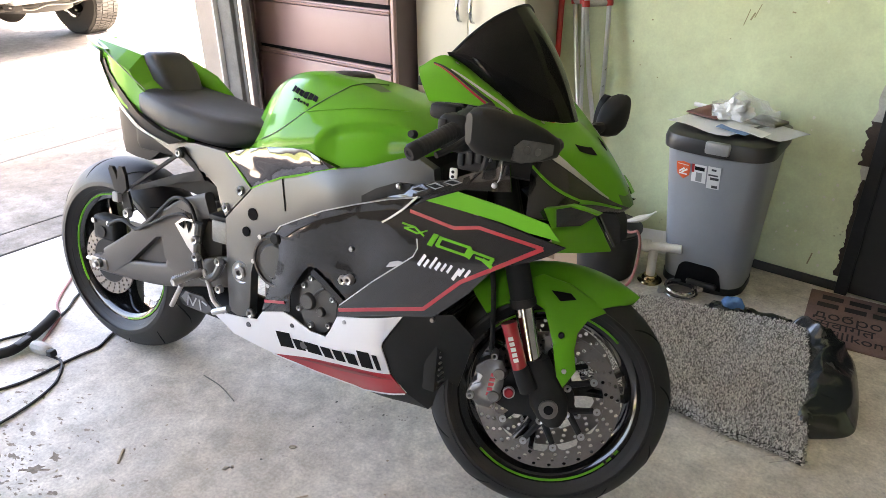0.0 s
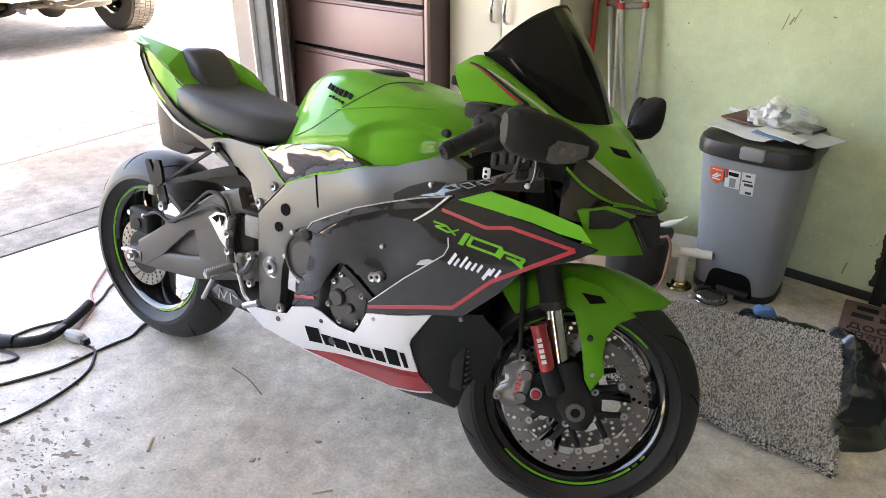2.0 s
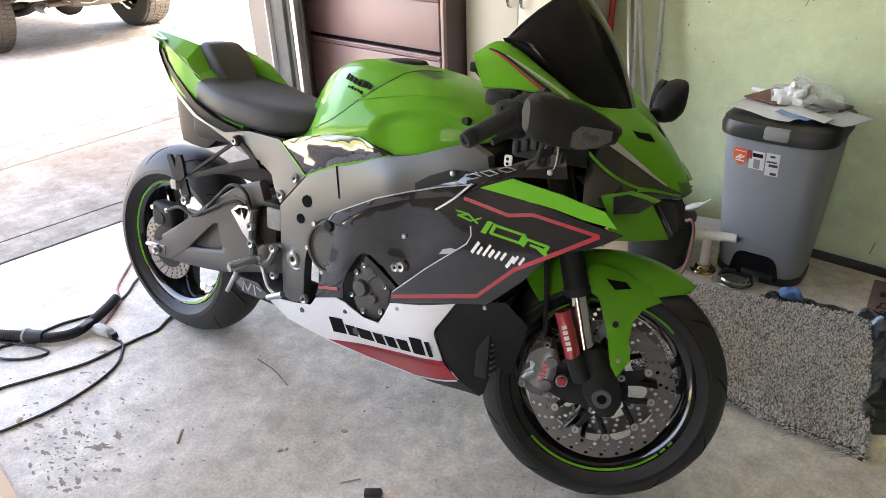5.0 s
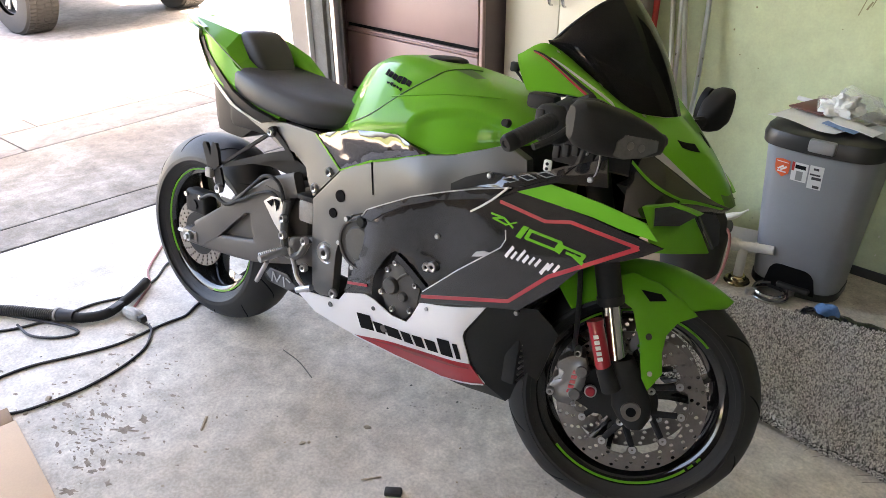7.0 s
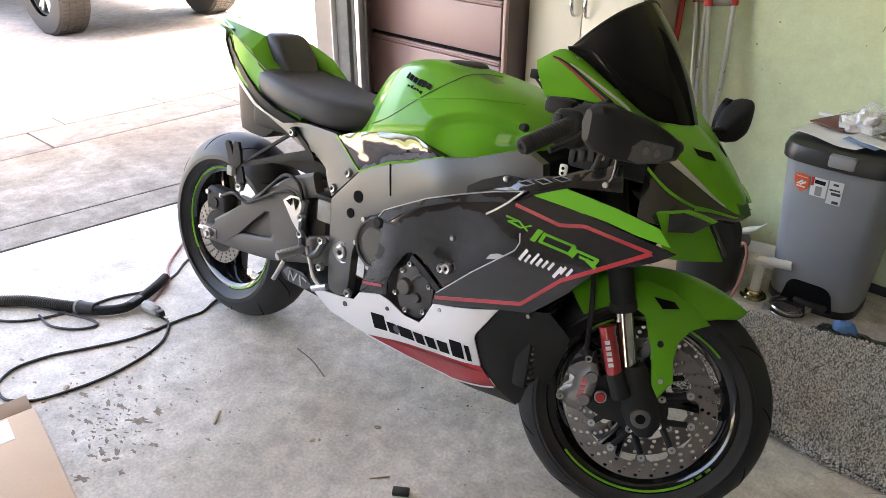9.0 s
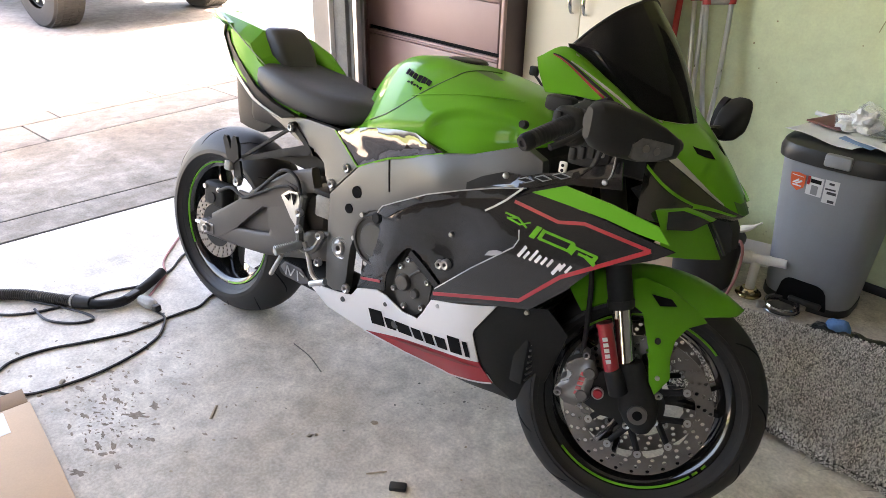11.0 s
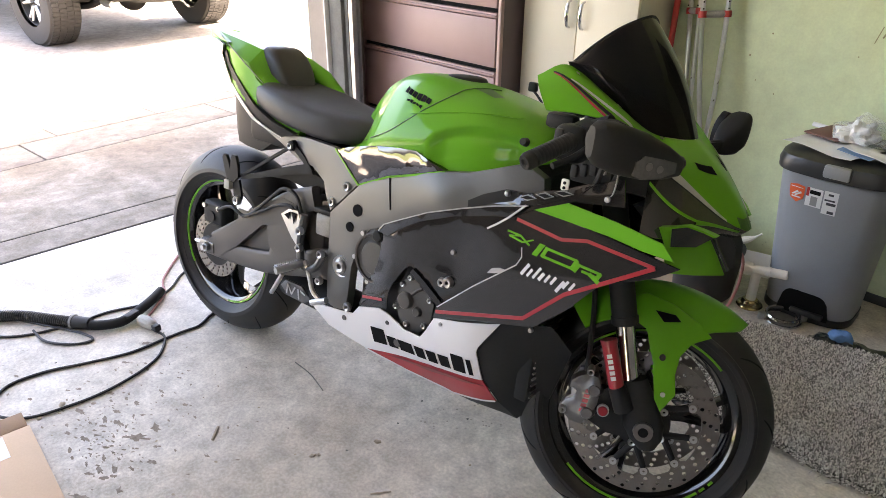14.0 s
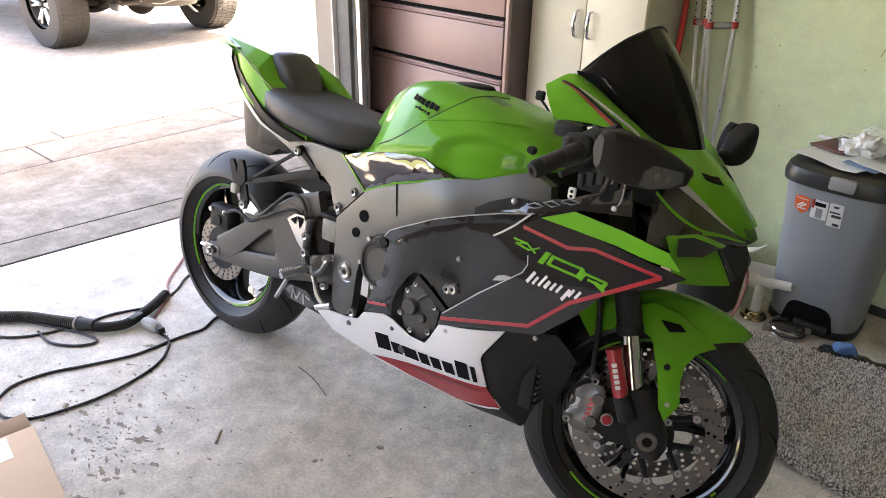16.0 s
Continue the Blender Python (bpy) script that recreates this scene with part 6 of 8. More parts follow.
for mir in (False, True):
    TS = Skin([(-0.094, -0.040, 0.951), (-0.060, -0.050, 0.905), (0.0, -0.078, 0.94), (0.061, -0.088, 0.854), (0.20, -0.118, 0.775), (0.33, -0.126, 0.742), (0.22, -0.13, 0.80), (0.38, -0.124, 0.757)])
    part("tail_edge", shell([(0.0, 0.942), (0.030, 0.948), (0.050, 0.912), (0.12, 0.868), (0.212, 0.815), (0.30, 0.780), (0.38, 0.760), (0.33, 0.744), (0.20, 0.778), (0.061, 0.858)], TS, 0.02, 0.006, mirror=mir), SATINBLACK, tail, "black lower tail edge")
    part("tail_flash", shell([(-0.095, 0.952), (-0.03, 0.955), (0.010, 0.956), (0.002, 0.936), (0.030, 0.896), (0.061, 0.858), (0.13, 0.818), (0.204, 0.780), (0.332, 0.743), (0.188, 0.772), (0.05, 0.842), (-0.065, 0.906)], TS, 0.004, 0.012, 0.02, mirror=mir), LIGHTFLASH, tail, "pale grey tail flash")
    # sky reflection on the dark glossy tail corner, given as a silver facet
    part("tail_sky_glint", shell([(-0.108, 0.974), (-0.040, 0.972), (0.020, 0.965), (0.007, 0.940), (-0.040, 0.946), (-0.094, 0.953)], TS, 0.012, 0.014, 0.02, mirror=mir), SILVER, tail, "silver facet painting the sky's reflection at the tail corner")
    part("tail_fin", shell([(-0.125, 0.998), (-0.085, 0.998), (0.035, 0.972), (-0.03, 0.974), (-0.110, 0.976)], TS, 0.02, 0.004, 0.02, mirror=mir), GREEN, tail, "faceted tail end")
    part("tail_crease", shell(stripe([(-0.02, 0.985), (0.10, 0.948), (0.245, 0.880)], 0.004), Skin([(-0.02, -0.072, 0.985), (0.10, -0.112, 0.948), (0.245, -0.128, 0.880), (0.05, -0.09, 0.93)]), 0.003, 0.002, mirror=mir), SEAMSHADE, tail)
part("tail_lamp", boxed(-0.10, -0.075, -0.03, 0.03, 0.945, 0.975, 0.006), LAMPGLASS, bike, "smoked tail lamp")

# ---- nose, screen, lamps ----
def patch(a, b, bulge, nu=32, nv=10, u0=0.0, u1=1.0, v0=0.0, v1=1.0, lift=0.0, thick=0.004, mirror=False, w0=None, w1=None):
    """A sheet between two edge curves, bowed outwards, with thickness inwards; u along the curves, v across."""
    ca, cb = np.array(smooth_path(a, 10)), np.array(smooth_path(b, 10))
    bm = bmesh.new()

    def at(u, v):
        k = u * (len(ca) - 1)
        i = min(int(k), len(ca) - 2)
        p, q = ca[i] + (ca[i + 1] - ca[i]) * (k - i), None
        k2 = u * (len(cb) - 1)
        j = min(int(k2), len(cb) - 2)
        q = cb[j] + (cb[j + 1] - cb[j]) * (k2 - j)
        r = p + (q - p) * v
        out = np.array([0.55 * u + 0.1, -1.0 * (1 - u * u), 0.45])
        out /= np.linalg.norm(out)
        return r, out, bulge * math.sin(math.pi * v)

    top, low = [], []
    for i in range(nu + 1):
        ta, tb = [], []
        for j in range(nv + 1):
            f = i / nu
            va = v0 if w0 is None else v0 + (w0 - v0) * f
            vb = v1 if w1 is None else v1 + (w1 - v1) * f
            r, out, h = at(u0 + (u1 - u0) * f, va + (vb - va) * j / nv)
            p = r + out * (h + lift)
            q = r + out * (h + lift - thick)
            if mirror:
                p, q = p * (1, -1, 1), q * (1, -1, 1)
            ta.append(bm.verts.new(p))
            tb.append(bm.verts.new(q))
        top.append(ta)
        low.append(tb)
    for i in range(nu):
        for j in range(nv):
            bm.faces.new((top[i][j], top[i + 1][j], top[i + 1][j + 1], top[i][j + 1]))
            bm.faces.new((low[i][j], low[i][j + 1], low[i + 1][j + 1], low[i + 1][j]))
        for j in (0, nv):
            bm.faces.new((top[i][j], low[i][j], low[i + 1][j], top[i + 1][j]))
    for j in range(nv):
        for i in (0, nu):
            bm.faces.new((top[i][j], top[i][j + 1], low[i][j + 1], low[i][j]))
    return bm


EDGE_TOP = [(1.200, -0.152, 1.062), (1.238, -0.146, 1.102), (1.268, -0.110, 1.138), (1.284, -0.055, 1.160), (1.290, -0.018, 1.169), (1.291, 0.0, 1.170)]
EDGE_BASE = [(1.200, -0.160, 1.060), (1.289, -0.142, 1.010), (1.366, -0.102, 0.956), (1.412, -0.056, 0.946), (1.431, -0.018, 0.945), (1.433, 0.0, 0.945)]
NOSE_TOP = [(1.147, -0.188, 1.033), (1.200, -0.163, 1.061), (1.289, -0.145, 1.011), (1.366, -0.105, 0.956), (1.412, -0.058, 0.944), (1.431, -0.018, 0.944), (1.433, 0.0, 0.944)]
NOSE_LOW = [(1.190, -0.212, 0.972), (1.270, -0.207, 0.976), (1.360, -0.188, 0.962), (1.450, -0.150, 0.895), (1.535, -0.088, 0.820), (1.572, -0.025, 0.790), (1.577, 0.0, 0.788)]
FLANK_LOW = [(1.20, -0.205, 0.80), (1.29, -0.216, 0.806), (1.392, -0.232, 0.795), (1.470, -0.225, 0.783), (1.528, -0.11, 0.787), (1.555, -0.03, 0.772), (1.560, 0.0, 0.770)]
for mir in (False, True):
    if not mir:
        for nm, ea, eb, bl, th, mt, lb in (("windscreen", EDGE_BASE, EDGE_TOP, 0.016, 0.003, SCREENTINT, "dark smoked windscreen"), ("nose_cowl", NOSE_TOP, NOSE_LOW, 0.014, 0.004, GREEN, "lime green nose cowl with red and silver flashes")):
            bm = patch(ea, eb, bl, thick=th)
            tmp = bpy.data.meshes.new("tmp")
            q = patch(ea, eb, bl, thick=th, mirror=True)
            q.to_mesh(tmp)
            q.free()
            bm.from_mesh(tmp)
            bpy.data.meshes.remove(tmp)
            inner_faces = [f for f in bm.faces if all(abs(v.co.y) < 0.0008 for v in f.verts)]
            bmesh.ops.delete(bm, geom=inner_faces, context="FACES")
            for v in bm.verts:
                if abs(v.co.y) < 0.0008:
                    v.co.y = 0.0
            bmesh.ops.remove_doubles(bm, verts=bm.verts, dist=3e-4)
            made = part(nm, bm, mt, bike, lb)
            if nm == "windscreen":
                ob = made
            else:
                ng = made
    part("screen_rim", sweep(bmesh.new(), [(x, (-y if mir else y), z + 0.001) for x, y, z in EDGE_TOP], 0.0025, 6, 8), SATINBLACK, ob)
    part("red_flash", patch(NOSE_TOP, NOSE_LOW, 0.014, 16, 2, 0.085, 0.255, 0.14, 0.17, 0.0015, 0.001, mirror=mir, w0=0.88, w1=0.99), BIKERED, ng)
    part("black_flash", patch(NOSE_TOP, NOSE_LOW, 0.014, 16, 2, 0.085, 0.285, 0.11, 0.14, 0.0018, 0.001, mirror=mir, w0=0.82, w1=0.97), SATINBLACK, ng)
    part("silver_flash", patch(NOSE_TOP, NOSE_LOW, 0.014, 24, 2, 0.16, 0.36, 0.34, 0.37, 0.0015, 0.001, mirror=mir, w0=0.72, w1=0.90), LIGHTFLASH, ng, "silver grey stripe")
    part("silver_flash", patch(NOSE_TOP, NOSE_LOW, 0.014, 24, 2, 0.44, 0.70, 0.90, 1.0, 0.0015, 0.001, mirror=mir, w0=0.98, w1=1.0), LIGHTFLASH, ng, "silver grey stripe")
    part("silver_flash", patch(NOSE_LOW, FLANK_LOW, 0.004, 24, 2, 0.44, 0.70, 0.0, 0.13, 0.0022, 0.001, mirror=mir, w0=0.0, w1=0.04), LIGHTFLASH, ng, "silver grey stripe")
    part("green_line", patch(NOSE_LOW, FLANK_LOW, 0.004, 16, 2, 0.425, 0.60, 0.375, 0.415, 0.0025, 0.003, mirror=mir, w0=0.575, w1=0.63), GREEN, ng, "thin green blade under the slot")
    part("green_line", patch(NOSE_LOW, FLANK_LOW, 0.004, 16, 3, 0.60, 0.81, 0.575, 0.70, 0.0028, 0.004, mirror=mir, w0=0.36, w1=0.52), GREEN, ng, "green brow over the headlamp")
    # shade at the green tip, painted as a darker patch
    part("nose_tip_shade", patch(NOSE_TOP, NOSE_LOW, 0.014, 8, 3, 0.80, 1.0, 0.88, 1.0, 0.0015, 0.001, mirror=mir), SEAMSHADE, ng, "dark green patch painting the shade on the nose tip")
    part("nose_slot", patch(NOSE_TOP, NOSE_LOW, 0.014, 6, 2, 0.67, 0.80, 0.33, 0.43, 0.0015, 0.001, mirror=mir), INK, ng)
    for u, v in ((0.195, 0.10), (0.365, 0.02), (0.555, 0.02)):
        part("nose_bolt", patch(NOSE_TOP, NOSE_LOW, 0.014, 2, 2, u, u + 0.013, v, v + 0.045, 0.003, 0.003, mirror=mir), ALU, ng)
    part("nose_flank", patch(NOSE_LOW, FLANK_LOW, 0.004, u0=0.42, mirror=mir), GLOSSBLACK, bike, "gloss black lamp surround")
    CH = Skin([(1.461, -0.186, 0.796), (1.480, -0.168, 0.799), (1.524, -0.100, 0.768), (1.560, -0.060, 0.697), (1.513, -0.200, 0.718), (1.495, -0.196, 0.756)])
    ck = part("cheek_panel", shell([(1.460, 0.795), (1.482, 0.799), (1.526, 0.770), (1.545, 0.735), (1.561, 0.697), (1.500, 0.7235), (1.488, 0.745), (1.480, 0.764)], CH, 0.01, 0.0, mirror=mir), GREEN, bike, "lime green intake cheek")
    s = 1 if mir else -1
    LENS = Skin([(1.484, -0.203, 0.804), (1.510, -0.178, 0.810), (1.544, -0.128, 0.790), (1.522, -0.158, 0.769), (1.490, -0.203, 0.771)])
    part("headlamp", shell([(1.485, 0.805), (1.507, 0.810), (1.530, 0.799), (1.546, 0.789), (1.523, 0.769), (1.490, 0.770)], LENS, 0.03, 0.011, 0.02, mirror=mir), LAMPGLASS, bike, "smoked headlamp")
    part("lamp_brow", shell([(1.468, 0.806), (1.484, 0.8075), (1.507, 0.8125), (1.531, 0.8015), (1.549, 0.790), (1.545, 0.788), (1.530, 0.798), (1.507, 0.809), (1.484, 0.804), (1.490, 0.768), (1.484, 0.768)], LENS, 0.02, 0.012, 0.02, mirror=mir), GREEN, ck)
DUCT = [(1.36, 0.800), (1.545, 0.785), (1.566, 0.752), (1.572, 0.712), (1.560, 0.703), (1.50, 0.738), (1.40, 0.762)]
duct = part("intake_duct", loft(bmesh.new(), [[(x, y * (1.6 - 1.1 * min(1, (x - 1.36) / 0.2)), z) for x, z in DUCT] for y in (-0.056, -0.050, 0.050, 0.056)]), SATINBLACK, bike, "black air intake below the nose")
part("intake_rib", sweep(bmesh.new(), [(1.528, -0.062, 0.768), (1.548, -0.052, 0.735), (1.564, -0.042, 0.706)], 0.004, 6), GLOSSBLACK, duct)
part("dash", boxed(1.25, 1.30, -0.08, 0.08, 0.93, 1.03, 0.012, 2), SATINBLACK, bike)
bm = boxed(1.24, 1.42, -0.12, 0.12, 0.82, 0.92, 0.03, 2)
part("cockpit_shroud", bm, SATINBLACK, bike)
# intake vents along the upper fairing edge
VENT = Skin([(1.10, -0.205, 0.745), (1.18, -0.208, 0.775), (1.29, -0.205, 0.83), (1.38, -0.205, 0.86), (1.30, -0.212, 0.805)])
for mir in (False, True):
    ve = part("vent_panel", shell([(1.10, 0.748), (1.165, 0.768), (1.21, 0.80), (1.29, 0.838), (1.375, 0.870), (1.39, 0.82), (1.28, 0.803), (1.204, 0.769), (1.16, 0.744)], VENT, 0.006, 0.0, mirror=mir), GLOSSBLACK, bike, "gloss black vented edge")
    rail = part("vent_rail", shell([(1.089, 0.751), (1.144, 0.770), (1.158, 0.788), (1.21, 0.808), (1.288, 0.830), (1.316, 0.846), (1.290, 0.818), (1.211, 0.780), (1.174, 0.768)], VENT, 0.004, 0.004, 0.015, mirror=mir), GLOSSBLACK, ve, "black vent strip")
    for q in ([(1.162, 0.784), (1.178, 0.791), (1.197, 0.790), (1.181, 0.784)], [(1.201, 0.799), (1.217, 0.805), (1.236, 0.803), (1.221, 0.797)], [(1.240, 0.813), (1.256, 0.819), (1.277, 0.818), (1.261, 0.812)]):
        part("vent_rim", shell([(x * 1.0 + 0.004 * sx, z + 0.003 * sz) for (x, z), sx, sz in zip(q, (-1, 0, 1, 0), (-0.3, 1, 0.3, -1))], VENT, 0.002, 0.0055, 0.015, mirror=mir), VENTGREY, rail)
        part("vent_slot", shell(q, VENT, 0.002, 0.0068, 0.015, mirror=mir), INK, rail)
    # the corner's highlight, put into the colour as a silver strip
    part("edge_highlight", shell(stripe([(1.096, 0.698), (1.116, 0.712), (1.146, 0.736), (1.182, 0.772)], 0.0042), SIDE, 0.004, 0.005, 0.02, mirror=mir), SILVER, ve, "silver strip painting the highlight on the fairing corner")

    part("cowl_fin", shell([(1.032, 0.744), (1.07, 0.768), (1.119, 0.789), (1.159, 0.792), (1.154, 0.778), (1.09, 0.750), (1.033, 0.727)], lambda x, z: -0.208, 0.012, 0.0, 0.03, mirror=mir), SATINBLACK, bike, "dark fin above the cowl lip")
    part("fin_bolt", lathe(bmesh.new(), [(0.0, -0.006), (0.005, -0.005), (0.007, -0.001), (0.007, 0.004)], 14, pose(1.130, (0.209 if mir else -0.209), 0.784, 0, 0, 180 if mir else 0)), ALU, bike)

# ---- bars, grips, levers, mirrors ----
for s, g0, g1 in ((-1, Vector((1.238, -0.352, 0.890)), Vector((1.292, -0.215, 0.946))), (1, Vector((0.945, 0.262, 0.900)), Vector((1.09, 0.175, 0.945)))):
    d = (g1 - g0).normalized()
    bar = part("handlebar", rod(bmesh.new(), g0, g1 + d * 0.06, 0.011, seg=14), SATINBLACK, bike)
    gm = Matrix.Translation(g0) @ d.to_track_quat("Y", "Z").to_matrix().to_4x4()
    ribs = []
    for k in range(14):
        ribs += [(0.0165, 0.0185 + 0.0085 * k), (0.0172, 0.0200 + 0.0085 * k), (0.0172, 0.0250 + 0.0085 * k)]
    part("grip", lathe(bmesh.new(), [(0.0, 0.018)] + ribs + [(0.0, 0.1365)], 18, gm), RUBBER, bar, "ribbed black rubber grip")
    bm = lathe(bmesh.new(), [(0.0, 0.0), (0.006, 0.0), (0.008, -0.003), (0.014, -0.003), (0.0175, 0.004), (0.0175, 0.016)], 20, Matrix.Translation(g0) @ d.to_track_quat("Y", "Z").to_matrix().to_4x4())
    part("bar_end", bm, SATINBLACK, bar)
    part("switch_box", boxed(-0.022, 0.022, -0.02, 0.02, -0.024, 0.024, 0.008, m=Matrix.Translation(g0 + d * 0.155) @ d.to_track_quat("Y", "Z").to_matrix().to_4x4()), SATINBLACK, bar)
    part("lever", sweep(bmesh.new(), [g0 + Vector((0.055, 0, 0.005)), g0 + d * 0.05 + Vector((0.058, 0, 0.004)), g0 + d * 0.12 + Vector((0.045, 0, 0.006)), g0 + d * 0.165 + Vector((0.03, 0, 0.008))], 0.0065, 8), SATINBLACK, bar)
    cyl = part("master_cylinder", rod(bmesh.new(), g1 + Vector((0.0, 0, 0.01)), g1 + Vector((0.045, s * 0.01, 0.03)), 0.013, seg=14), SATINBLACK, bar)
    pot = g1 + Vector((-0.02, -s * 0.055, 0.012))
    part("fluid_pot", lathe(bmesh.new(), [(0.0, 0.012), (0.017, 0.012), (0.019, 0.008), (0.019, -0.018), (0.015, -0.022), (0.0, -0.022)], 20, Matrix.Translation(pot) @ Matrix.Rotation(radians(90), 4, "X")), SATINBLACK, bar)
    part("fork_cap", lathe(bmesh.new(), [(0.0, 0.012), (0.008, 0.012), (0.012, 0.006), (0.024, 0.006), (0.026, 0.0), (0.026, -0.012)], 24, Matrix.Translation((1.235 if s < 0 else 1.20, s * 0.09, 0.935)) @ Matrix.Rotation(radians(90), 4, "X")), BRASS if s < 0 else SATINBLACK, bar)
bm = sweep(bmesh.new(), [(1.30, -0.20, 0.95), (1.33, -0.21, 0.90), (1.31, -0.19, 0.84), (1.27, -0.17, 0.80)], 0.006, 8)
part("brake_hose", bm, RUBBER, bike)
part("brake_hose", sweep(bmesh.new(), [(1.31, -0.18, 0.95), (1.36, -0.20, 0.90), (1.34, -0.18, 0.84)], 0.005, 8), RUBBER, bike)
part("clutch_lever_end", boxed(0.888, 0.915, 0.243, 0.258, 0.952, 0.978, 0.005), SATINBLACK, bike)
part("clutch_cable", sweep(bmesh.new(), [(0.905, 0.25, 0.955), (0.925, 0.25, 0.938), (0.938, 0.25, 0.922), (0.936, 0.25, 0.905)], 0.0035, 8), RUBBER, bike)
part("throttle_housing", boxed(1.238, 1.300, -0.262, -0.205, 0.885, 0.958, 0.016, 3), SATINBLACK, bike)
part("housing_band", boxed(1.242, 1.262, -0.266, -0.240, 0.890, 0.950, 0.006, 2), RUBBER, bike)
part("lever_perch", boxed(1.192, 1.256, -0.215, -0.180, 0.938, 0.970, 0.010, 2), SATINBLACK, bike)
tag_ = part("wiring_tag", boxed(1.246, 1.264, -0.206, -0.200, 0.820, 0.844, 0.004, 2), PVC, bike, "small white connector")
for z in (0.826, 0.836):
    part("tag_slot", rod(bmesh.new(), (1.255, -0.2068, z), (1.255, -0.205, z), 0.0035, seg=10), INK, tag_)
part("cowl_stay", sweep(bmesh.new(), [(1.361, -0.205, 0.886), (1.362, -0.207, 0.856), (1.360, -0.208, 0.839), (1.354, -0.208, 0.829)], 0.0016, 8), CALIPER, bike)
part("stay_bolt", lathe(bmesh.new(), [(0.0, -0.006), (0.005, -0.005), (0.006, -0.002), (0.006, 0.004)], 14, pose(1.352, -0.210, 0.826)), ALU, bike)
bm = boxed(1.255, 1.345, -0.195, -0.165, 0.84, 0.90, 0.008)
part("wiring_block", bm, SATINBLACK, bike)
for k in range(4):
    part("connector", boxed(1.26 + 0.02 * k, 1.274 + 0.02 * k, -0.203, -0.19, 0.85 + 0.006 * k, 0.875 + 0.006 * k, 0.003), ALU if k == 3 else RUBBER, bike)
for s, inner, outer in ((-1, Vector((1.487, -0.252, 0.926)), Vector((1.372, -0.388, 0.958))), (1, Vector((1.414, 0.255, 0.903)), Vector((1.438, 0.338, 0.952)))):
    bm = bmesh.new()
    d = outer - inner
    fwd = Vector((d.y, -d.x, 0)).normalized() * (-s)
    if fwd.x < 0:
        fwd = -fwd
    rings = []
    for t, dep, hgt in ((0.0, 0.008, 0.010), (0.04, 0.016, 0.018), (0.20, 0.026, 0.029), (0.45, 0.034, 0.040), (0.75, 0.034, 0.043), (0.92, 0.028, 0.038), (1.0, 0.014, 0.026)):
        c = inner + d * t
        rings.append([c + fwd * dep * math.copysign(abs(math.cos(a)) ** 0.6, math.cos(a)) + Vector((0, 0, 1)) * hgt * math.copysign(abs(math.sin(a)) ** 0.6, math.sin(a)) for a in (2 * math.pi * j / 24 for j in range(24))])
    loft(bm, rings)
    mi = part("mirror", bm, SATINBLACK, bike, "black mirror with turn signal" if s < 0 else "black folded-back mirror")
    rim = bmesh.new()
    rings = [[inner + d * t - fwd * k + Vector((0, 0, 1)) * h * math.sin(a) + d * (0.30 * math.cos(a)) for a in (2 * math.pi * j / 28 for j in range(28))] for t, k, h in ((0.64, 0.026, 0.043), (0.64, 0.041, 0.045), (0.64, 0.043, 0.041))]
    part("mirror_rim", loft(rim, rings), SATINBLACK, mi)
    g = [[inner + d * 0.64 - fwd * k + Vector((0, 0, 1)) * 0.039 * math.sin(a) + d * (0.27 * math.cos(a)) for a in (2 * math.pi * j / 28 for j in range(28))] for k in (0.0432, 0.0445)]
    part("mirror_glass", loft(bmesh.new(), g), CHROME, mi)
    part("mirror_stalk", sweep(bmesh.new(), [inner + d * 0.08, inner + Vector((-0.015, -s * 0.03, 0.0)), Vector((1.43, s * 0.16, 0.91))], 0.014, 10), SATINBLACK, mi)
    if s > 0:
        continue
    lens = []
    for t, h0, h1 in ((0.14, -0.012, 0.006), (0.30, -0.026, 0.006), (0.52, -0.036, 0.004), (0.60, -0.034, -0.010)):
        c = inner + d * t
        k = 0.034 * min(1.0, 0.55 + t) + 0.003
        lens.append([c + fwd * k + Vector((0, 0, h0)), c + fwd * k + Vector((0, 0, h1)), c + fwd * (k - 0.012) + Vector((0, 0, h1)), c + fwd * (k - 0.012) + Vector((0, 0, h0))])
    ts = part("turn_signal", loft(bmesh.new(), lens), SIGNALLENS, mi, "clear turn signal lens")
    for t in (0.33, 0.46):
        c = inner + d * t + fwd * (0.034 * min(1.0, 0.55 + t) + 0.0035) + Vector((0, 0, -0.012))
        part("signal_led", rod(bmesh.new(), c - fwd * 0.004, c, 0.0075, 0.0065, 14), CALIPER, ts)

# ---- rug over a black bag ----
def rug_height(u, v):
    """Height of the rug over the floor; u across 0..1, v from front to back."""
    return 0.027 + 0.022 * v ** 0.8 + 0.008 * math.sin(2.2 * math.pi * v + 0.5) * v + 0.008 * noise.noise((u * 3, v * 3, 1.7)) + 0.005 * math.sin(5 * u + 2 * v)


def rug_place(u, v):
    a, b = Vector((0.80, 0.445, 0)), Vector((1.478, 0.452, 0))
    c, d = Vector((0.762, 0.912, 0)), Vector((1.33, 1.088, 0))
    p = (a.lerp(b, u)).lerp(c.lerp(d, u), v)
    p += Vector((0.012 * noise.noise((v * 5, 3.1, u)), 0.012 * noise.noise((u * 5, 7.7, v)), 0))
    return Vector((p.x, p.y, rug_height(u, v)))


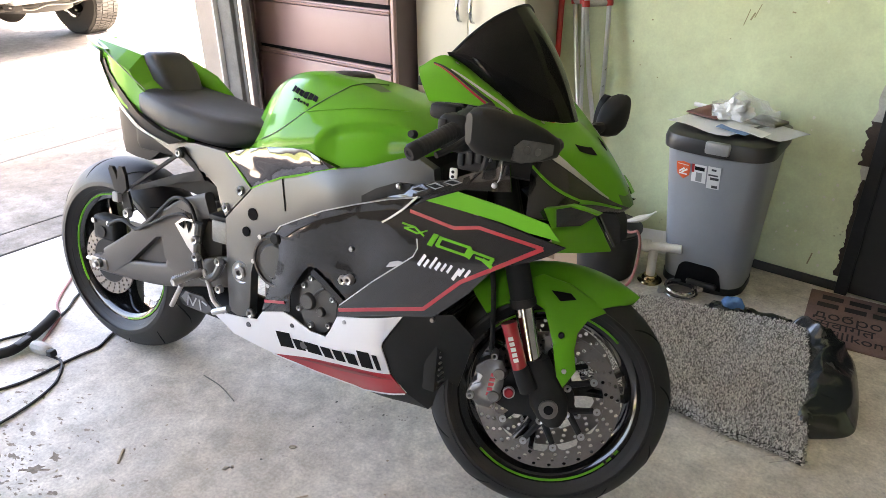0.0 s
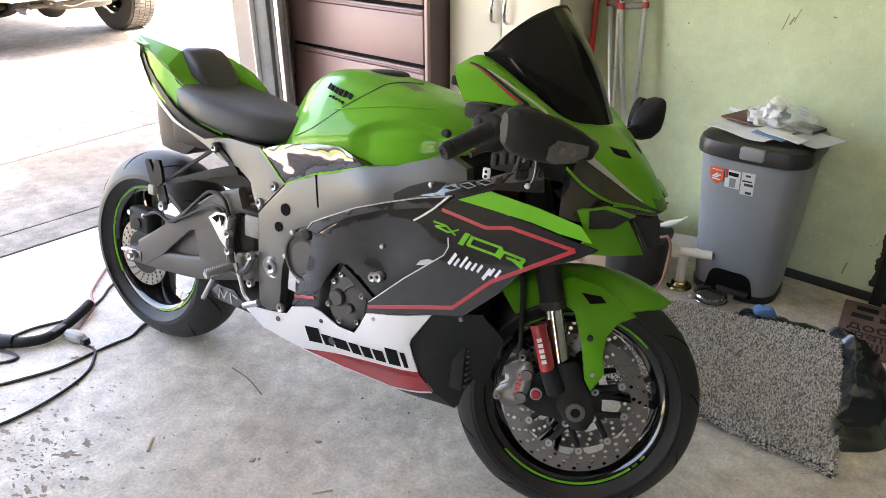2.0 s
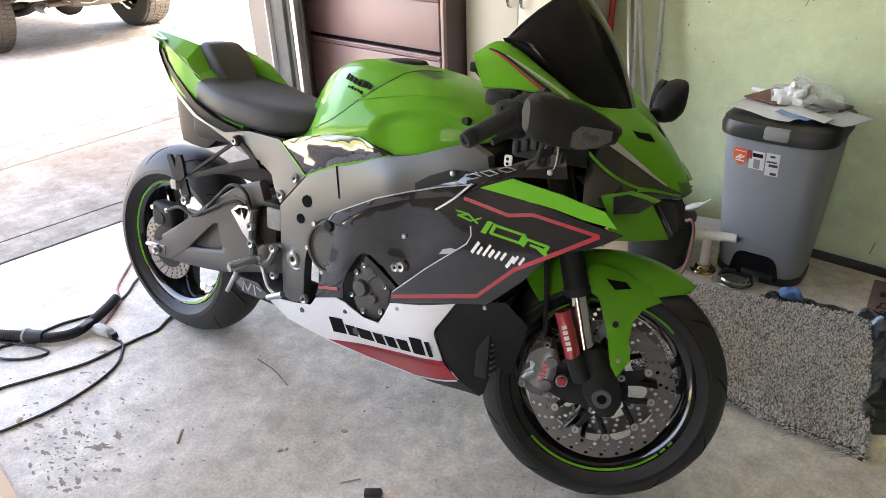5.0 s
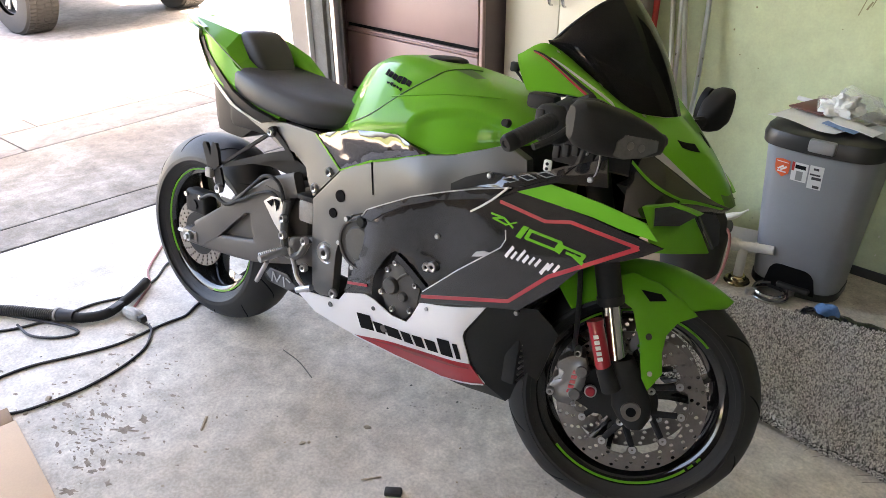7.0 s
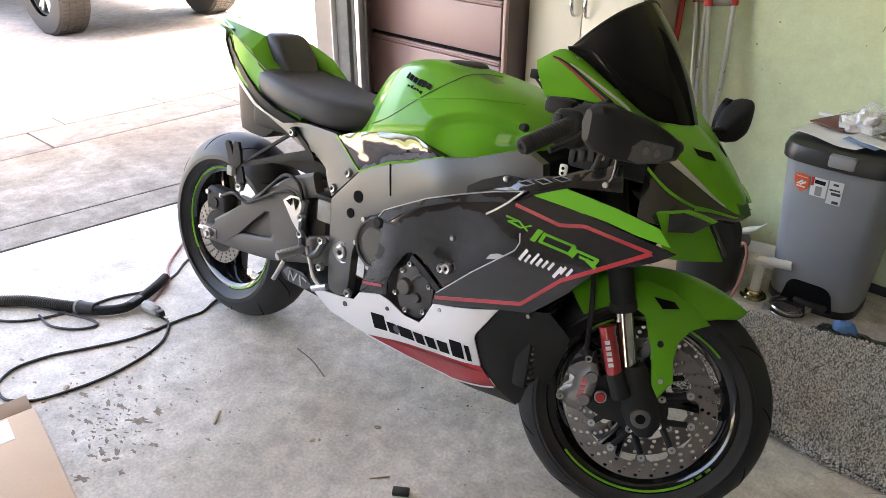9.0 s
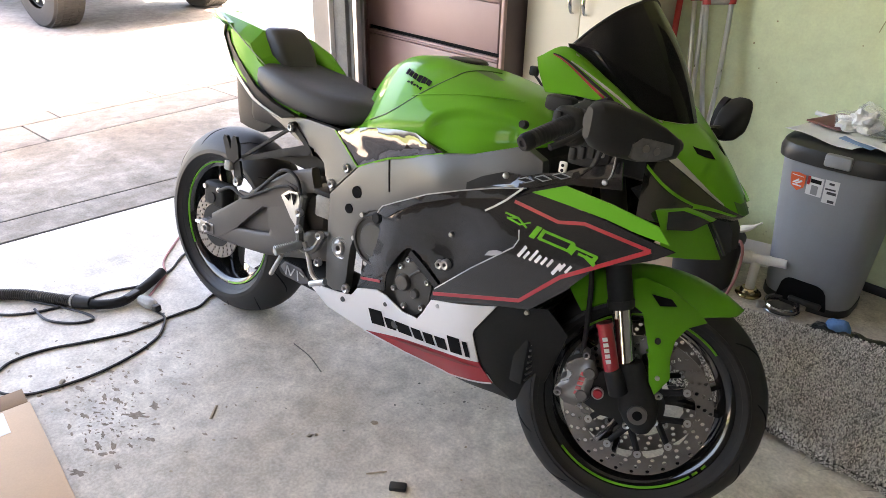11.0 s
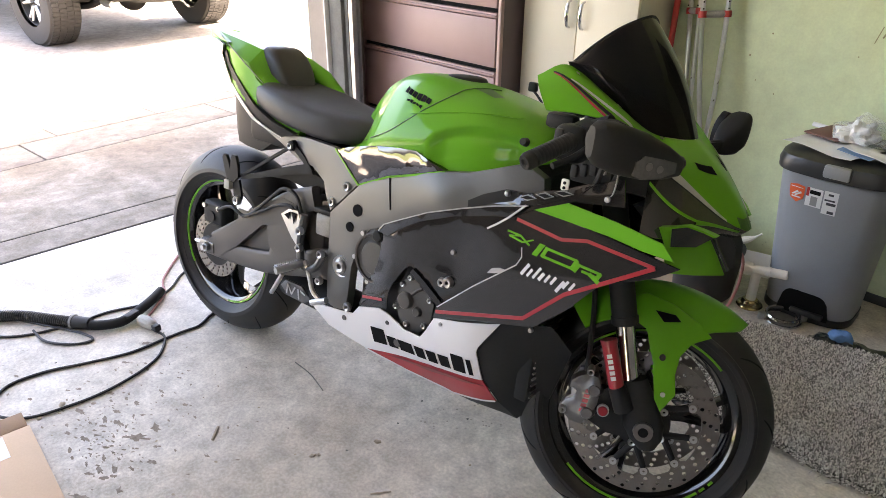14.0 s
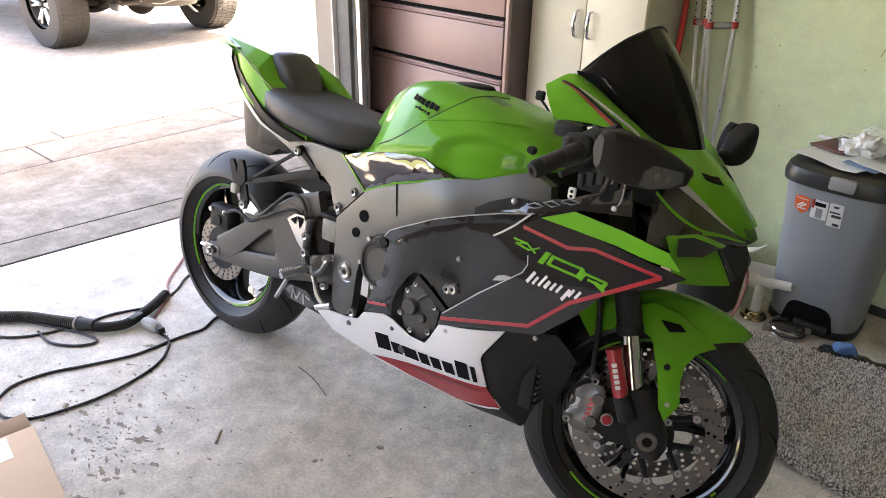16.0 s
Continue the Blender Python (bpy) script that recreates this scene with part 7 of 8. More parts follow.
rug = root("rug", "folded grey shag rug lying over a black bag", "rug")
bm = bmesh.new()
N = 28
top = [[bm.verts.new(rug_place(i / N, j / N)) for j in range(N + 1)] for i in range(N + 1)]
low = [[bm.verts.new(v.co - Vector((0, 0, 0.022))) for v in r] for r in top]
for i in range(N):
    for j in range(N):
        bm.faces.new((top[i][j], top[i + 1][j], top[i + 1][j + 1], top[i][j + 1]))
        bm.faces.new((low[i][j], low[i][j + 1], low[i + 1][j + 1], low[i + 1][j]))
    for j in (0, N):
        bm.faces.new((top[i][j], low[i][j], low[i + 1][j], top[i + 1][j]))
        bm.faces.new((top[j][i], low[j][i], low[j][i + 1], top[j][i + 1]))
part("backing", bm, RUGBACK, rug)
SHAG = bpy.data.materials.new("shag_pile")
SHAG.use_nodes = True
nt = SHAG.node_tree
geo = nt.nodes.new("ShaderNodeNewGeometry")
ramp = nt.nodes.new("ShaderNodeValToRGB")
ramp.color_ramp.elements[0].color = (0.17, 0.163, 0.148, 1)
ramp.color_ramp.elements[1].color = (0.86, 0.84, 0.79, 1)
ramp.color_ramp.elements[0].position = 0.12
ramp.color_ramp.elements[1].position = 0.85
nt.links.new(geo.outputs["Random Per Island"], ramp.inputs["Fac"])
nt.links.new(ramp.outputs["Color"], nt.nodes["Principled BSDF"].inputs["Base Color"])
nt.nodes["Principled BSDF"].inputs["Roughness"].default_value = 0.9
verts, faces = [], []
rnd = random.Random(4)
for k in range(46000):
    edge = rnd.random() < 0.10
    u, v = rnd.random(), rnd.random()
    if edge:
        u, v = rnd.choice(((rnd.random(), 0.0), (1.0, rnd.random()), (rnd.random(), 1.0), (0.0, rnd.random())))
    p = rug_place(u, v)
    lean = Vector((rnd.gauss(0, 0.0042), rnd.gauss(0, 0.0042) - 0.001, 0.0055 + rnd.random() * 0.0105))
    if edge:
        p.z -= 0.018 * rnd.random()
        lean += Vector(((0.005 if u == 1.0 else (-0.005 if u == 0.0 else 0)), (-0.005 if v == 0.0 else (0.005 if v == 1.0 else 0)), -0.008))
    r = 0.0016 + 0.0014 * rnd.random()
    i0 = len(verts)
    a = rnd.random() * 6.28
    for q in range(3):
        verts.append(p + Vector((r * math.cos(a + 2.09 * q), r * math.sin(a + 2.09 * q), -0.001)))
    for q in range(3):
        verts.append(p + lean * 0.75 + Vector((r * math.cos(a + 2.09 * q), r * math.sin(a + 2.09 * q), r * math.sin(a + 2.4 * q) * 0.5)))
    verts.append(p + lean)
    for q in range(3):
        w = (q + 1) % 3
        faces += [(i0 + q, i0 + w, i0 + 3 + w, i0 + 3 + q), (i0 + 3 + q, i0 + 3 + w, i0 + 6)]
me = bpy.data.meshes.new("shag_surface")
me.from_pydata(verts, [], faces)
for p in me.polygons:
    p.use_smooth = True
me.materials.append(SHAG)
pile = new("shag_surface", me)
pile.parent = rug
tagged(pile, "grey and beige shag pile", kind="stuff")
for k in range(14):
    a = rug_place(rnd.random(), 0.0)
    a.z = 0.004
    b = a + Vector((rnd.uniform(-0.05, 0.03), -rnd.uniform(0.01, 0.05), 0))
    part("loose_thread", sweep(bmesh.new(), [a, (a + b) / 2 + Vector((0.01, 0.008, 0.003)), b], 0.0009, 5, 4), PLUGGREY, rug)


def crumple(name, cx, cy, w, d, h, mat, label, category, seed, folds=3.0, rot=0.0, sub=5):
    bm = bmesh.new()
    bmesh.ops.create_icosphere(bm, subdivisions=sub, radius=1.0)
    for v in bm.verts:
        q = v.co.copy()
        n1 = noise.noise(q * 1.3 + Vector((seed, 0, 0)))
        n2 = 1 - abs(noise.noise(q * folds + Vector((0, seed, 0)))) * 2
        n3 = 1 - abs(noise.noise(q * folds * 2.3 + Vector((0, 0, seed)))) * 2
        r = 1 + 0.22 * n1 + 0.09 * n2 + 0.035 * n3
        sq = (abs(q.x) ** 4 + abs(q.y) ** 4) ** 0.25 / max(1e-6, math.hypot(q.x, q.y)) if math.hypot(q.x, q.y) > 1e-6 else 1
        v.co = Vector((q.x * w * r / max(0.7, sq), q.y * d * r / max(0.7, sq), max(0.0, (q.z * r) * h)))
    return thing(name, bm, mat, label, category, pose(cx, cy, 0.001, 0, 0, rot), angle=50)


def draped_bag(outer, inner, rise, label, seed):
    """A slack film bag: a bulging sheet from an inner edge to an outer edge on the floor, with sharp folds, closed below."""
    co, ci = smooth_path([(*p, 0) for p in outer], 14), smooth_path([(*p, 0) for p in inner], 14)
    n, m = 64, 30
    bm = bmesh.new()
    top, low = [], []
    for i in range(n + 1):
        k = i / n * (min(len(co), len(ci)) - 1)
        a = int(min(k, min(len(co), len(ci)) - 2))
        p = co[a] + (co[a + 1] - co[a]) * (k - a)
        q = ci[a] + (ci[a + 1] - ci[a]) * (k - a)
        ta, tb = [], []
        for j in range(m + 1):
            v = j / m
            u = i / n
            r = q + (p - q) * v
            fold = 1 - 2 * abs(noise.noise((u * 5.2 + 1.9 * v + seed, v * 1.3, seed)))
            fine = 1 - 2 * abs(noise.noise((u * 17 + 3 * v, v * 4.0 + seed, 2 * seed)))
            end = min(1.0, 9 * u, 9 * (1 - u))
            h = rise * (1 - 0.45 * u) * (1 - v ** 3.2) * (0.18 + 0.82 * min(1, 3.0 * v)) * (0.60 + 0.42 * fold + 0.10 * fine) * end
            out = 0.010 * fold * math.sin(math.pi * v)
            d = (p - q) / max(1e-6, np.linalg.norm(p - q))
            ta.append(bm.verts.new((r[0] + d[0] * out, r[1] + d[1] * out, max(0.003, h + 0.003))))
            tb.append(bm.verts.new((r[0], r[1], 0.0015)))
        top.append(ta)
        low.append(tb)
    for i in range(n):
        for j in range(m):
            bm.faces.new((top[i][j], top[i + 1][j], top[i + 1][j + 1], top[i][j + 1]))
            bm.faces.new((low[i][j], low[i][j + 1], low[i + 1][j + 1], low[i + 1][j]))
        for j in (0, m):
            bm.faces.new((top[i][j], low[i][j], low[i + 1][j], top[i + 1][j]))
    for j in range(m):
        for i in (0, n):
            bm.faces.new((top[i][j], top[i][j + 1], low[i][j + 1], low[i][j]))
    return thing("black_bag", bm, BAG, label, "plastic bag", angle=60)


draped_bag([(1.30, 1.165), (1.40, 1.115), (1.475, 1.075), (1.525, 0.92), (1.556, 0.75), (1.552, 0.655), (1.47, 0.575), (1.40, 0.54)], [(1.22, 1.03), (1.27, 1.04), (1.315, 1.02), (1.335, 0.95), (1.36, 0.85), (1.382, 0.76), (1.40, 0.68), (1.42, 0.60)], 0.098, "black plastic bag with shiny folds under the rug", 3.0)
draped_bag([(0.98, 1.105), (1.05, 1.14), (1.14, 1.16), (1.23, 1.18), (1.31, 1.175)], [(0.98, 0.965), (1.06, 0.99), (1.14, 1.015), (1.21, 1.035), (1.28, 1.05)], 0.055, "flattened black plastic bag behind the rug", 6.0)
crumple("black_bag", 0.96, 0.462, 0.13, 0.045, 0.018, BAG, "flat edge of a black bag below the rug", "plastic bag", 9.0, 3.0, 0)
crumple("blue_cloth", 1.078, 1.085, 0.045, 0.03, 0.070, BLUECLOTH, "small crumpled blue cloth on a bag", "cloth", 5.0, 4.0, 20, 4)

# ---- doormat with lettering ----
mat_m = pose(1.308, 1.090, 0.0, 0, 0, 7)
dm = root("doormat", "brick red rubber doormat with dark lettering", "doormat", mat_m)
part("mat_base", boxed(0.0, 0.62, 0.0, 0.37, 0.0, 0.010, 0.003), MATRED, dm)
for words, size, x, y in (("Willkommen", 0.068, 0.035, 0.040), ("\u0938\u094d\u0935\u093e\u0917\u0924", 0.070, 0.04, 0.098), ("\u0434\u043e\u0431\u0440\u043e", 0.074, 0.025, 0.160)):
    bm = text_bm(words, size, 0.0006)
    bmesh.ops.transform(bm, matrix=pose(x, y, 0.0105), verts=bm.verts)
    part("lettering", bm, MATINK, dm, "dark moulded lettering")
for y in (0.245, 0.305):
    for k in range(6):
        part("print_bar", boxed(0.03 + 0.09 * k + 0.2 * (y - 0.245), 0.10 + 0.09 * k + 0.2 * (y - 0.245), y, y + 0.032, 0.0101, 0.0112), MATINK, dm)

# ---- dark door and damaged wall edge ----
dr = new("door_1", finish("door_1", boxed(1.375, 2.22, WALL_Y - 0.022, WALL_Y - 0.001, 0.012, 2.03, 0.004), BLACKPLASTIC))
tagged(dr, "black painted door in the green wall", "", "", "structure")
bm = boxed(1.333, 1.375, WALL_Y - 0.03, WALL_Y - 0.001, 0.0, 2.08, 0.003)
box(bm, 2.22, 2.262, WALL_Y - 0.03, WALL_Y - 0.001, 0.0, 2.08, 0.003)
box(bm, 1.375, 2.22, WALL_Y - 0.03, WALL_Y - 0.001, 2.03, 2.08, 0.003)
part("door_frame", bm, SATINBLACK, dr)
part("door_handle", lathe(bmesh.new(), [(0.0, -0.05), (0.02, -0.05), (0.027, -0.035), (0.02, -0.02), (0.01, -0.015), (0.01, 0.0)], 20, pose(1.45, WALL_Y - 0.022, 1.0)), STEEL, dr)


def ragged(x0, x1, z0, z1, seed, mat, name, label, depth=0.003):
    """A torn strip on the wall with a ragged outline on one side."""
    bm = bmesh.new()
    n = 26
    L, R = [], []
    for k in range(n + 1):
        t = k / n
        z = z0 + (z1 - z0) * t
        L.append((x0 + (x1 - x0) * 0.55 * (0.5 + noise.noise((t * 6, seed, 0.3))) + 0.006 * noise.noise((t * 40, seed, 2)), z))
        R.append((x1, z))
    fr = [[bm.verts.new((x, WALL_Y - depth, z)) for x, z in s] for s in (L, R)]
    bk = [[bm.verts.new((x, WALL_Y, z)) for x, z in s] for s in (L, R)]
    for k in range(n):
        bm.faces.new((fr[0][k], fr[1][k], fr[1][k + 1], fr[0][k + 1]))
        bm.faces.new((fr[0][k], fr[0][k + 1], bk[0][k + 1], bk[0][k]))
    return setting(name, bm, mat, label)


ragged(1.298, 1.332, 0.38, 0.90, 1.0, PLASTER, "bare_plaster_patch", "bare plaster where paint has torn away", 0.002)
ragged(1.288, 1.332, 0.50, 0.66, 4.0, TORN, "torn_paint_patch", "torn brown paper at the door edge", 0.004)
ragged(1.312, 1.332, 0.20, 0.45, 7.0, TORN, "torn_paint_patch", "torn brown paper at the door edge", 0.003)
ragged(1.31, 1.332, 0.06, 0.20, 9.0, TORN, "torn_paint_patch", "torn brown paper at the door edge", 0.003)
# scuffs and paint chips on the wall
SCUFF = material("brown_scuff", (0.36, 0.33, 0.19), 0.8, 0, 0.3, 30, 100, 0.1)
CHIP = material("paint_chip", (0.72, 0.74, 0.62), 0.8, 0, 0.1, 30, 100, 0.1)
rnd = random.Random(11)
for k, (x, z, w, h, a, m) in enumerate(((0.86, 0.985, 0.003, 0.05, 20, SCUFF), (0.845, 0.965, 0.006, 0.03, 25, SCUFF), (0.825, 0.96, 0.003, 0.06, 15, SCUFF), (0.98, 0.99, 0.012, 0.005, 5, SCUFF), (0.40, 0.83, 0.006, 0.007, 0, SCUFF), (0.47, 0.92, 0.006, 0.006, 0, SCUFF), (0.44, 0.74, 0.004, 0.004, 0, SCUFF), (0.52, 0.70, 0.004, 0.005, 0, SCUFF), (0.90, 0.66, 0.005, 0.006, 0, SCUFF), (1.00, 0.84, 0.005, 0.004, 0, SCUFF), (0.78, 0.88, 0.004, 0.004, 0, SCUFF), (1.22, 0.10, 0.005, 0.05, 10, SCUFF), (0.36, 0.55, 0.006, 0.008, 0, SCUFF), (0.30, 0.36, 0.006, 0.012, 0, SCUFF))):
    bm = boxed(-w / 2, w / 2, -0.0012, 0.0, -h / 2, h / 2)
    bmesh.ops.transform(bm, matrix=pose(x, WALL_Y, z, 0, a, 0), verts=bm.verts)
    setting("wall_mark", bm, m, "brown scuff on the painted wall")
for k in range(26):
    x, z = rnd.uniform(1.08, 1.27), abs(rnd.gauss(0.22, 0.22)) + 0.06
    n = rnd.randint(5, 8)
    bm = bmesh.new()
    r = rnd.uniform(0.002, 0.007)
    bm.faces.new([bm.verts.new((x + r * rnd.uniform(0.5, 1.2) * math.cos(6.283 * i / n), WALL_Y - 0.0012, z + 1.3 * r * rnd.uniform(0.5, 1.2) * math.sin(6.283 * i / n))) for i in range(n)])
    setting("paint_chip", bm, CHIP, "pale chip in the wall paint")

# ---- pipe fitting, ring clamp, pot, box ----
pf = root("pipe_fitting", "white plastic pipe tee standing on a brass flange", "pipe fitting", pose(0.742, 1.148, 0, 0, 0, 11) @ Matrix.Scale(0.92, 4))
part("flange", lathe(bmesh.new(), [(0.0, 0.0), (0.048, 0.0), (0.052, 0.006), (0.048, 0.012), (0.036, 0.016), (0.034, 0.026), (0.028, 0.032), (0.0, 0.032)], 32, pose(0, 0, 0, 90, 0, 0)), BRASS, pf, "shiny brass flange")
bm = rod(bmesh.new(), (0, 0, 0.03), (0, 0, 0.155), 0.019, seg=20)
rod(bm, (-0.03, 0, 0.162), (0.112, -0.009, 0.180), 0.0185, seg=20)
rod(bm, (0.040, -0.0045, 0.1709), (0.050, -0.005, 0.1721), 0.0215, seg=20)
part("tee", bm, PVC, pf)
bm = bmesh.new()
rod(bm, (-0.045, 0.002, 0.160), (-0.025, 0.001, 0.1625), 0.027, seg=12)
rod(bm, (-0.028, 0.001, 0.162), (-0.014, 0.001, 0.164), 0.024, seg=20)
part("slip_nut", bm, PVC, pf)
rc = root("ring_clamp", "round galvanised metal ring clamp on the floor", "clamp", pose(0.872, 1.130, 0.0, 0, 0, 40) @ Matrix.Scale(1.15, 4))
part("ring", lathe(bmesh.new(), [(0.050, 0.003), (0.055, 0.002), (0.0585, 0.006), (0.0575, 0.011), (0.053, 0.012), (0.049, 0.009)], 40, pose(0, 0, 0, 90, 0, 0), True), CHROME, rc)
part("ring", lathe(bmesh.new(), [(0.046, 0.020), (0.051, 0.019), (0.053, 0.024), (0.051, 0.029), (0.046, 0.028)], 40, pose(0, 0, 0, 90, 0, 0), True), CHROME, rc)
for s in (-1, 1):
    part("bolt", rod(bmesh.new(), (s * 0.062, -0.012, 0.016), (s * 0.062, 0.014, 0.016), 0.006, seg=8), STEEL, rc)
    part("lug", boxed(s * 0.062 - 0.012, s * 0.062 + 0.012, -0.008, 0.008, 0.004, 0.026, 0.003), STEEL, rc)
part("plate", rod(bmesh.new(), (0, 0, 0.001), (0, 0, 0.006), 0.045, seg=32), DARKWOOD, rc)
pot = root("black_bucket", "black plastic bucket by the wall", "bucket", pose(0.56, 1.12, 0))
part("shell", lathe(bmesh.new(), [(0.0, 0.0), (0.105, 0.0), (0.112, 0.01), (0.125, 0.19), (0.130, 0.195), (0.130, 0.205), (0.120, 0.205), (0.106, 0.02), (0.0, 0.015)], 40, pose(0, 0, 0, 90, 0, 0)), BLACKPLASTIC, pot)
part("lid", lathe(bmesh.new(), [(0.0, 0.215), (0.085, 0.212), (0.12, 0.205), (0.12, 0.20)], 40, pose(0, 0, 0, 90, 0, 0)), BLACKPLASTIC, pot)
thing("trowel", sweep(bmesh.new(), [(0, 0, 0), (0.05, 0.02, 0.012), (0.09, 0.03, 0.03), (0.12, 0.035, 0.055)], lambda t: 0.006 + 0.020 * math.sin(math.pi * min(1, t * 1.1)) ** 2, 10, 6, 0.5), PVC, "white plastic scoop on the bucket", "scoop", pose(0.60, 1.14, 0.218, 0, 0, 10))
sheet("paper_sheet", 0.16, 0.10, pose(0.70, 1.30, 0.10, 40, 0, 15), PAPER, "white printed card leaning by the bin", "paper", 0.003, seed=9)
bx = root("cardboard_box", "brown cardboard box by the cupboard", "cardboard box", pose(0.335, 1.19, 0, 0, 0, 4))
part("box_body", boxed(-0.17, 0.17, -0.15, 0.15, 0.0, 0.20, 0.003), CARD, bx)
part("tape", boxed(-0.025, 0.025, -0.153, 0.153, 0.02, 0.2025, 0.001), CARDDARK, bx)
part("flap", boxed(0.1705, 0.174, -0.14, 0.14, 0.10, 0.195), CARDDARK, bx)
thing("power_cord", sweep(bmesh.new(), [(0.630, 1.10, 0.215), (0.668, 1.06, 0.225), (0.698, 1.035, 0.243), (0.718, 1.022, 0.255), (0.733, 1.02, 0.22), (0.734, 1.02, 0.15), (0.724, 1.02, 0.08), (0.704, 1.015, 0.026), (0.66, 0.99, 0.006), (0.56, 0.94, 0.006)], 0.0052, 8), REDCORD, "red and black cord hanging from a bucket", "cord")

# ---- cords and vacuum hose ----
def cord(pts, r, mat, label, z=None):
    return thing("power_cord", sweep(bmesh.new(), [(x, y, (z or r) + 0.0005) for x, y in pts], r, 8, 6), mat, label, "cord", group="cords on the floor")


cord([(-0.70, 0.02), (-0.645, -0.15), (-0.595, -0.30), (-0.57, -0.372), (-0.535, -0.433), (-0.538, -0.489), (-0.539, -0.562), (-0.536, -0.618), (-0.541, -0.691), (-0.579, -0.807), (-0.618, -0.911), (-0.626, -1.006), (-0.598, -1.057), (-0.557, -1.083), (-0.49, -1.085), (-0.45, -1.059), (-0.415, -1.015), (-0.397, -0.947), (-0.387, -0.835), (-0.407, -0.716), (-0.447, -0.626), (-0.506, -0.575), (-0.555, -0.552), (-0.60, -0.558)], 0.0045, CORD, "long black power cord looping over the floor")
cord([(-0.99, -0.20), (-0.931, -0.312), (-0.853, -0.395), (-0.808, -0.503), (-0.845, -0.635), (-0.847, -0.752), (-0.883, -0.89), (-0.953, -0.978), (-1.05, -1.0), (-1.08, -0.93), (-0.98, -0.87), (-0.86, -0.80), (-0.76, -0.75), (-0.70, -0.74), (-0.72, -0.80), (-0.80, -0.86), (-0.90, -0.87)], 0.0045, CORD, "black cord tangled beneath the vacuum hose")
cord([(-1.20, -0.15), (-1.072, -0.271), (-0.939, -0.384), (-0.835, -0.425), (-0.763, -0.492), (-0.714, -0.542), (-0.70, -0.558)], 0.0048, REDCORD, "red and white cord running to a plug")
pl = root("plug", "grey rubber plug joining two cords", "plug", pose(-0.655, -0.566, 0.018, 0, 4, 188))
part("plug_body", sweep(bmesh.new(), [(-0.05, 0, 0.002), (-0.02, 0, 0.004), (0.03, 0, 0.002), (0.05, 0, 0.0)], lambda t: 0.010 + 0.012 * math.sin(math.pi * t) ** 0.6, 10), PLUGGREY, pl)
part("socket_body", boxed(-0.070, -0.035, -0.012, 0.012, -0.012, 0.012, 0.004), BLACKPLASTIC, pl)
hs = root("vacuum_hose", "black corrugated vacuum hose with curved wand end", "vacuum hose")
bm = sweep(bmesh.new(), [(-1.35, -1.22, 0.021), (-1.20, -1.08, 0.021), (-1.073, -0.955, 0.021), (-0.999, -0.874, 0.021), (-0.897, -0.801, 0.021), (-0.806, -0.741, 0.022)], 0.0175, 16, 26, 1.0, 0.0028)
part("hose", bm, BLACKPLASTIC, hs, "ribbed black hose")
part("cuff", sweep(bmesh.new(), [(-0.835, -0.760, 0.025), (-0.806, -0.741, 0.025), (-0.775, -0.717, 0.025)], lambda t: 0.0245 - 0.003 * t, 18), BLACKPLASTIC, hs)
part("wand", sweep(bmesh.new(), [(-0.79, -0.728, 0.022), (-0.753, -0.699, 0.021), (-0.721, -0.634, 0.021), (-0.749, -0.559, 0.022), (-0.786, -0.494, 0.024), (-0.825, -0.439, 0.026)], 0.0175, 16), SATINBLACK, hs)
part("wand_clip", boxed(-0.012, 0.012, -0.005, 0.005, -0.026, 0.026, 0.004, m=pose(-0.722, -0.592, 0.036, 90, 0, 20)), BLACKPLASTIC, hs)
part("band_clamp", lathe(bmesh.new(), [(0.0245, -0.004), (0.0262, -0.004), (0.0262, 0.004), (0.0245, 0.004)], 24, pose(-0.828, -0.755, 0.025, 0, 0, -55), True), PLUGGREY, hs)

# ---- flattened cardboard and litter on the floor ----
cb = root("flattened_carton", "flattened cardboard carton lying on the floor", "cardboard", pose(-0.395, -1.030, 0.0, 0, 0, -3))
part("panel", boxed(0.02, 0.85, -0.62, 0.0, 0.0, 0.012, 0.002), CARD, cb, "pale brown cardboard panel")
part("flap", boxed(-0.058, 0.016, -0.60, -0.004, 0.0, 0.010, 0.002), CARDDARK, cb, "darker cardboard flap")
part("label", boxed(0.03, 0.13, -0.30, -0.07, 0.012, 0.0128), STICKWHITE, cb, "white paper label")
part("print_bar", boxed(-0.04, 0.0, -0.16, -0.09, 0.010, 0.0108), PAPER, cb)
for i, (a, b, r, m, n, lab) in enumerate((((-0.008, -0.637), (0.032, -0.676), 0.004, LEAFBITS, "wood_sliver", "pale sliver of wood on the floor"), ((0.492, -0.476), (0.522, -0.432), 0.003, LEAFBITS, "wood_sliver", "pale sliver of wood on the floor"))):
    thing(n, sweep(bmesh.new(), [(*a, r * 0.6), ((a[0] + b[0]) / 2, (a[1] + b[1]) / 2, r * 0.7), (*b, r * 0.6)], r, 6, 4, 0.5), m, lab, "litter")
thing("thin_twig", sweep(bmesh.new(), [(-0.121, -0.303, 0.002), (-0.03, -0.305, 0.004), (0.063, -0.322, 0.002)], 0.002, 5, 5), DARKWOOD, "thin dark twig on the floor", "litter")
thing("black_clip", boxed(-0.022, 0.022, -0.012, 0.012, 0, 0.014, 0.004), BLACKPLASTIC, "small black plastic clip on the floor", "litter", pose(0.585, -0.447, 0, 0, 0, 40))
rnd = random.Random(21)
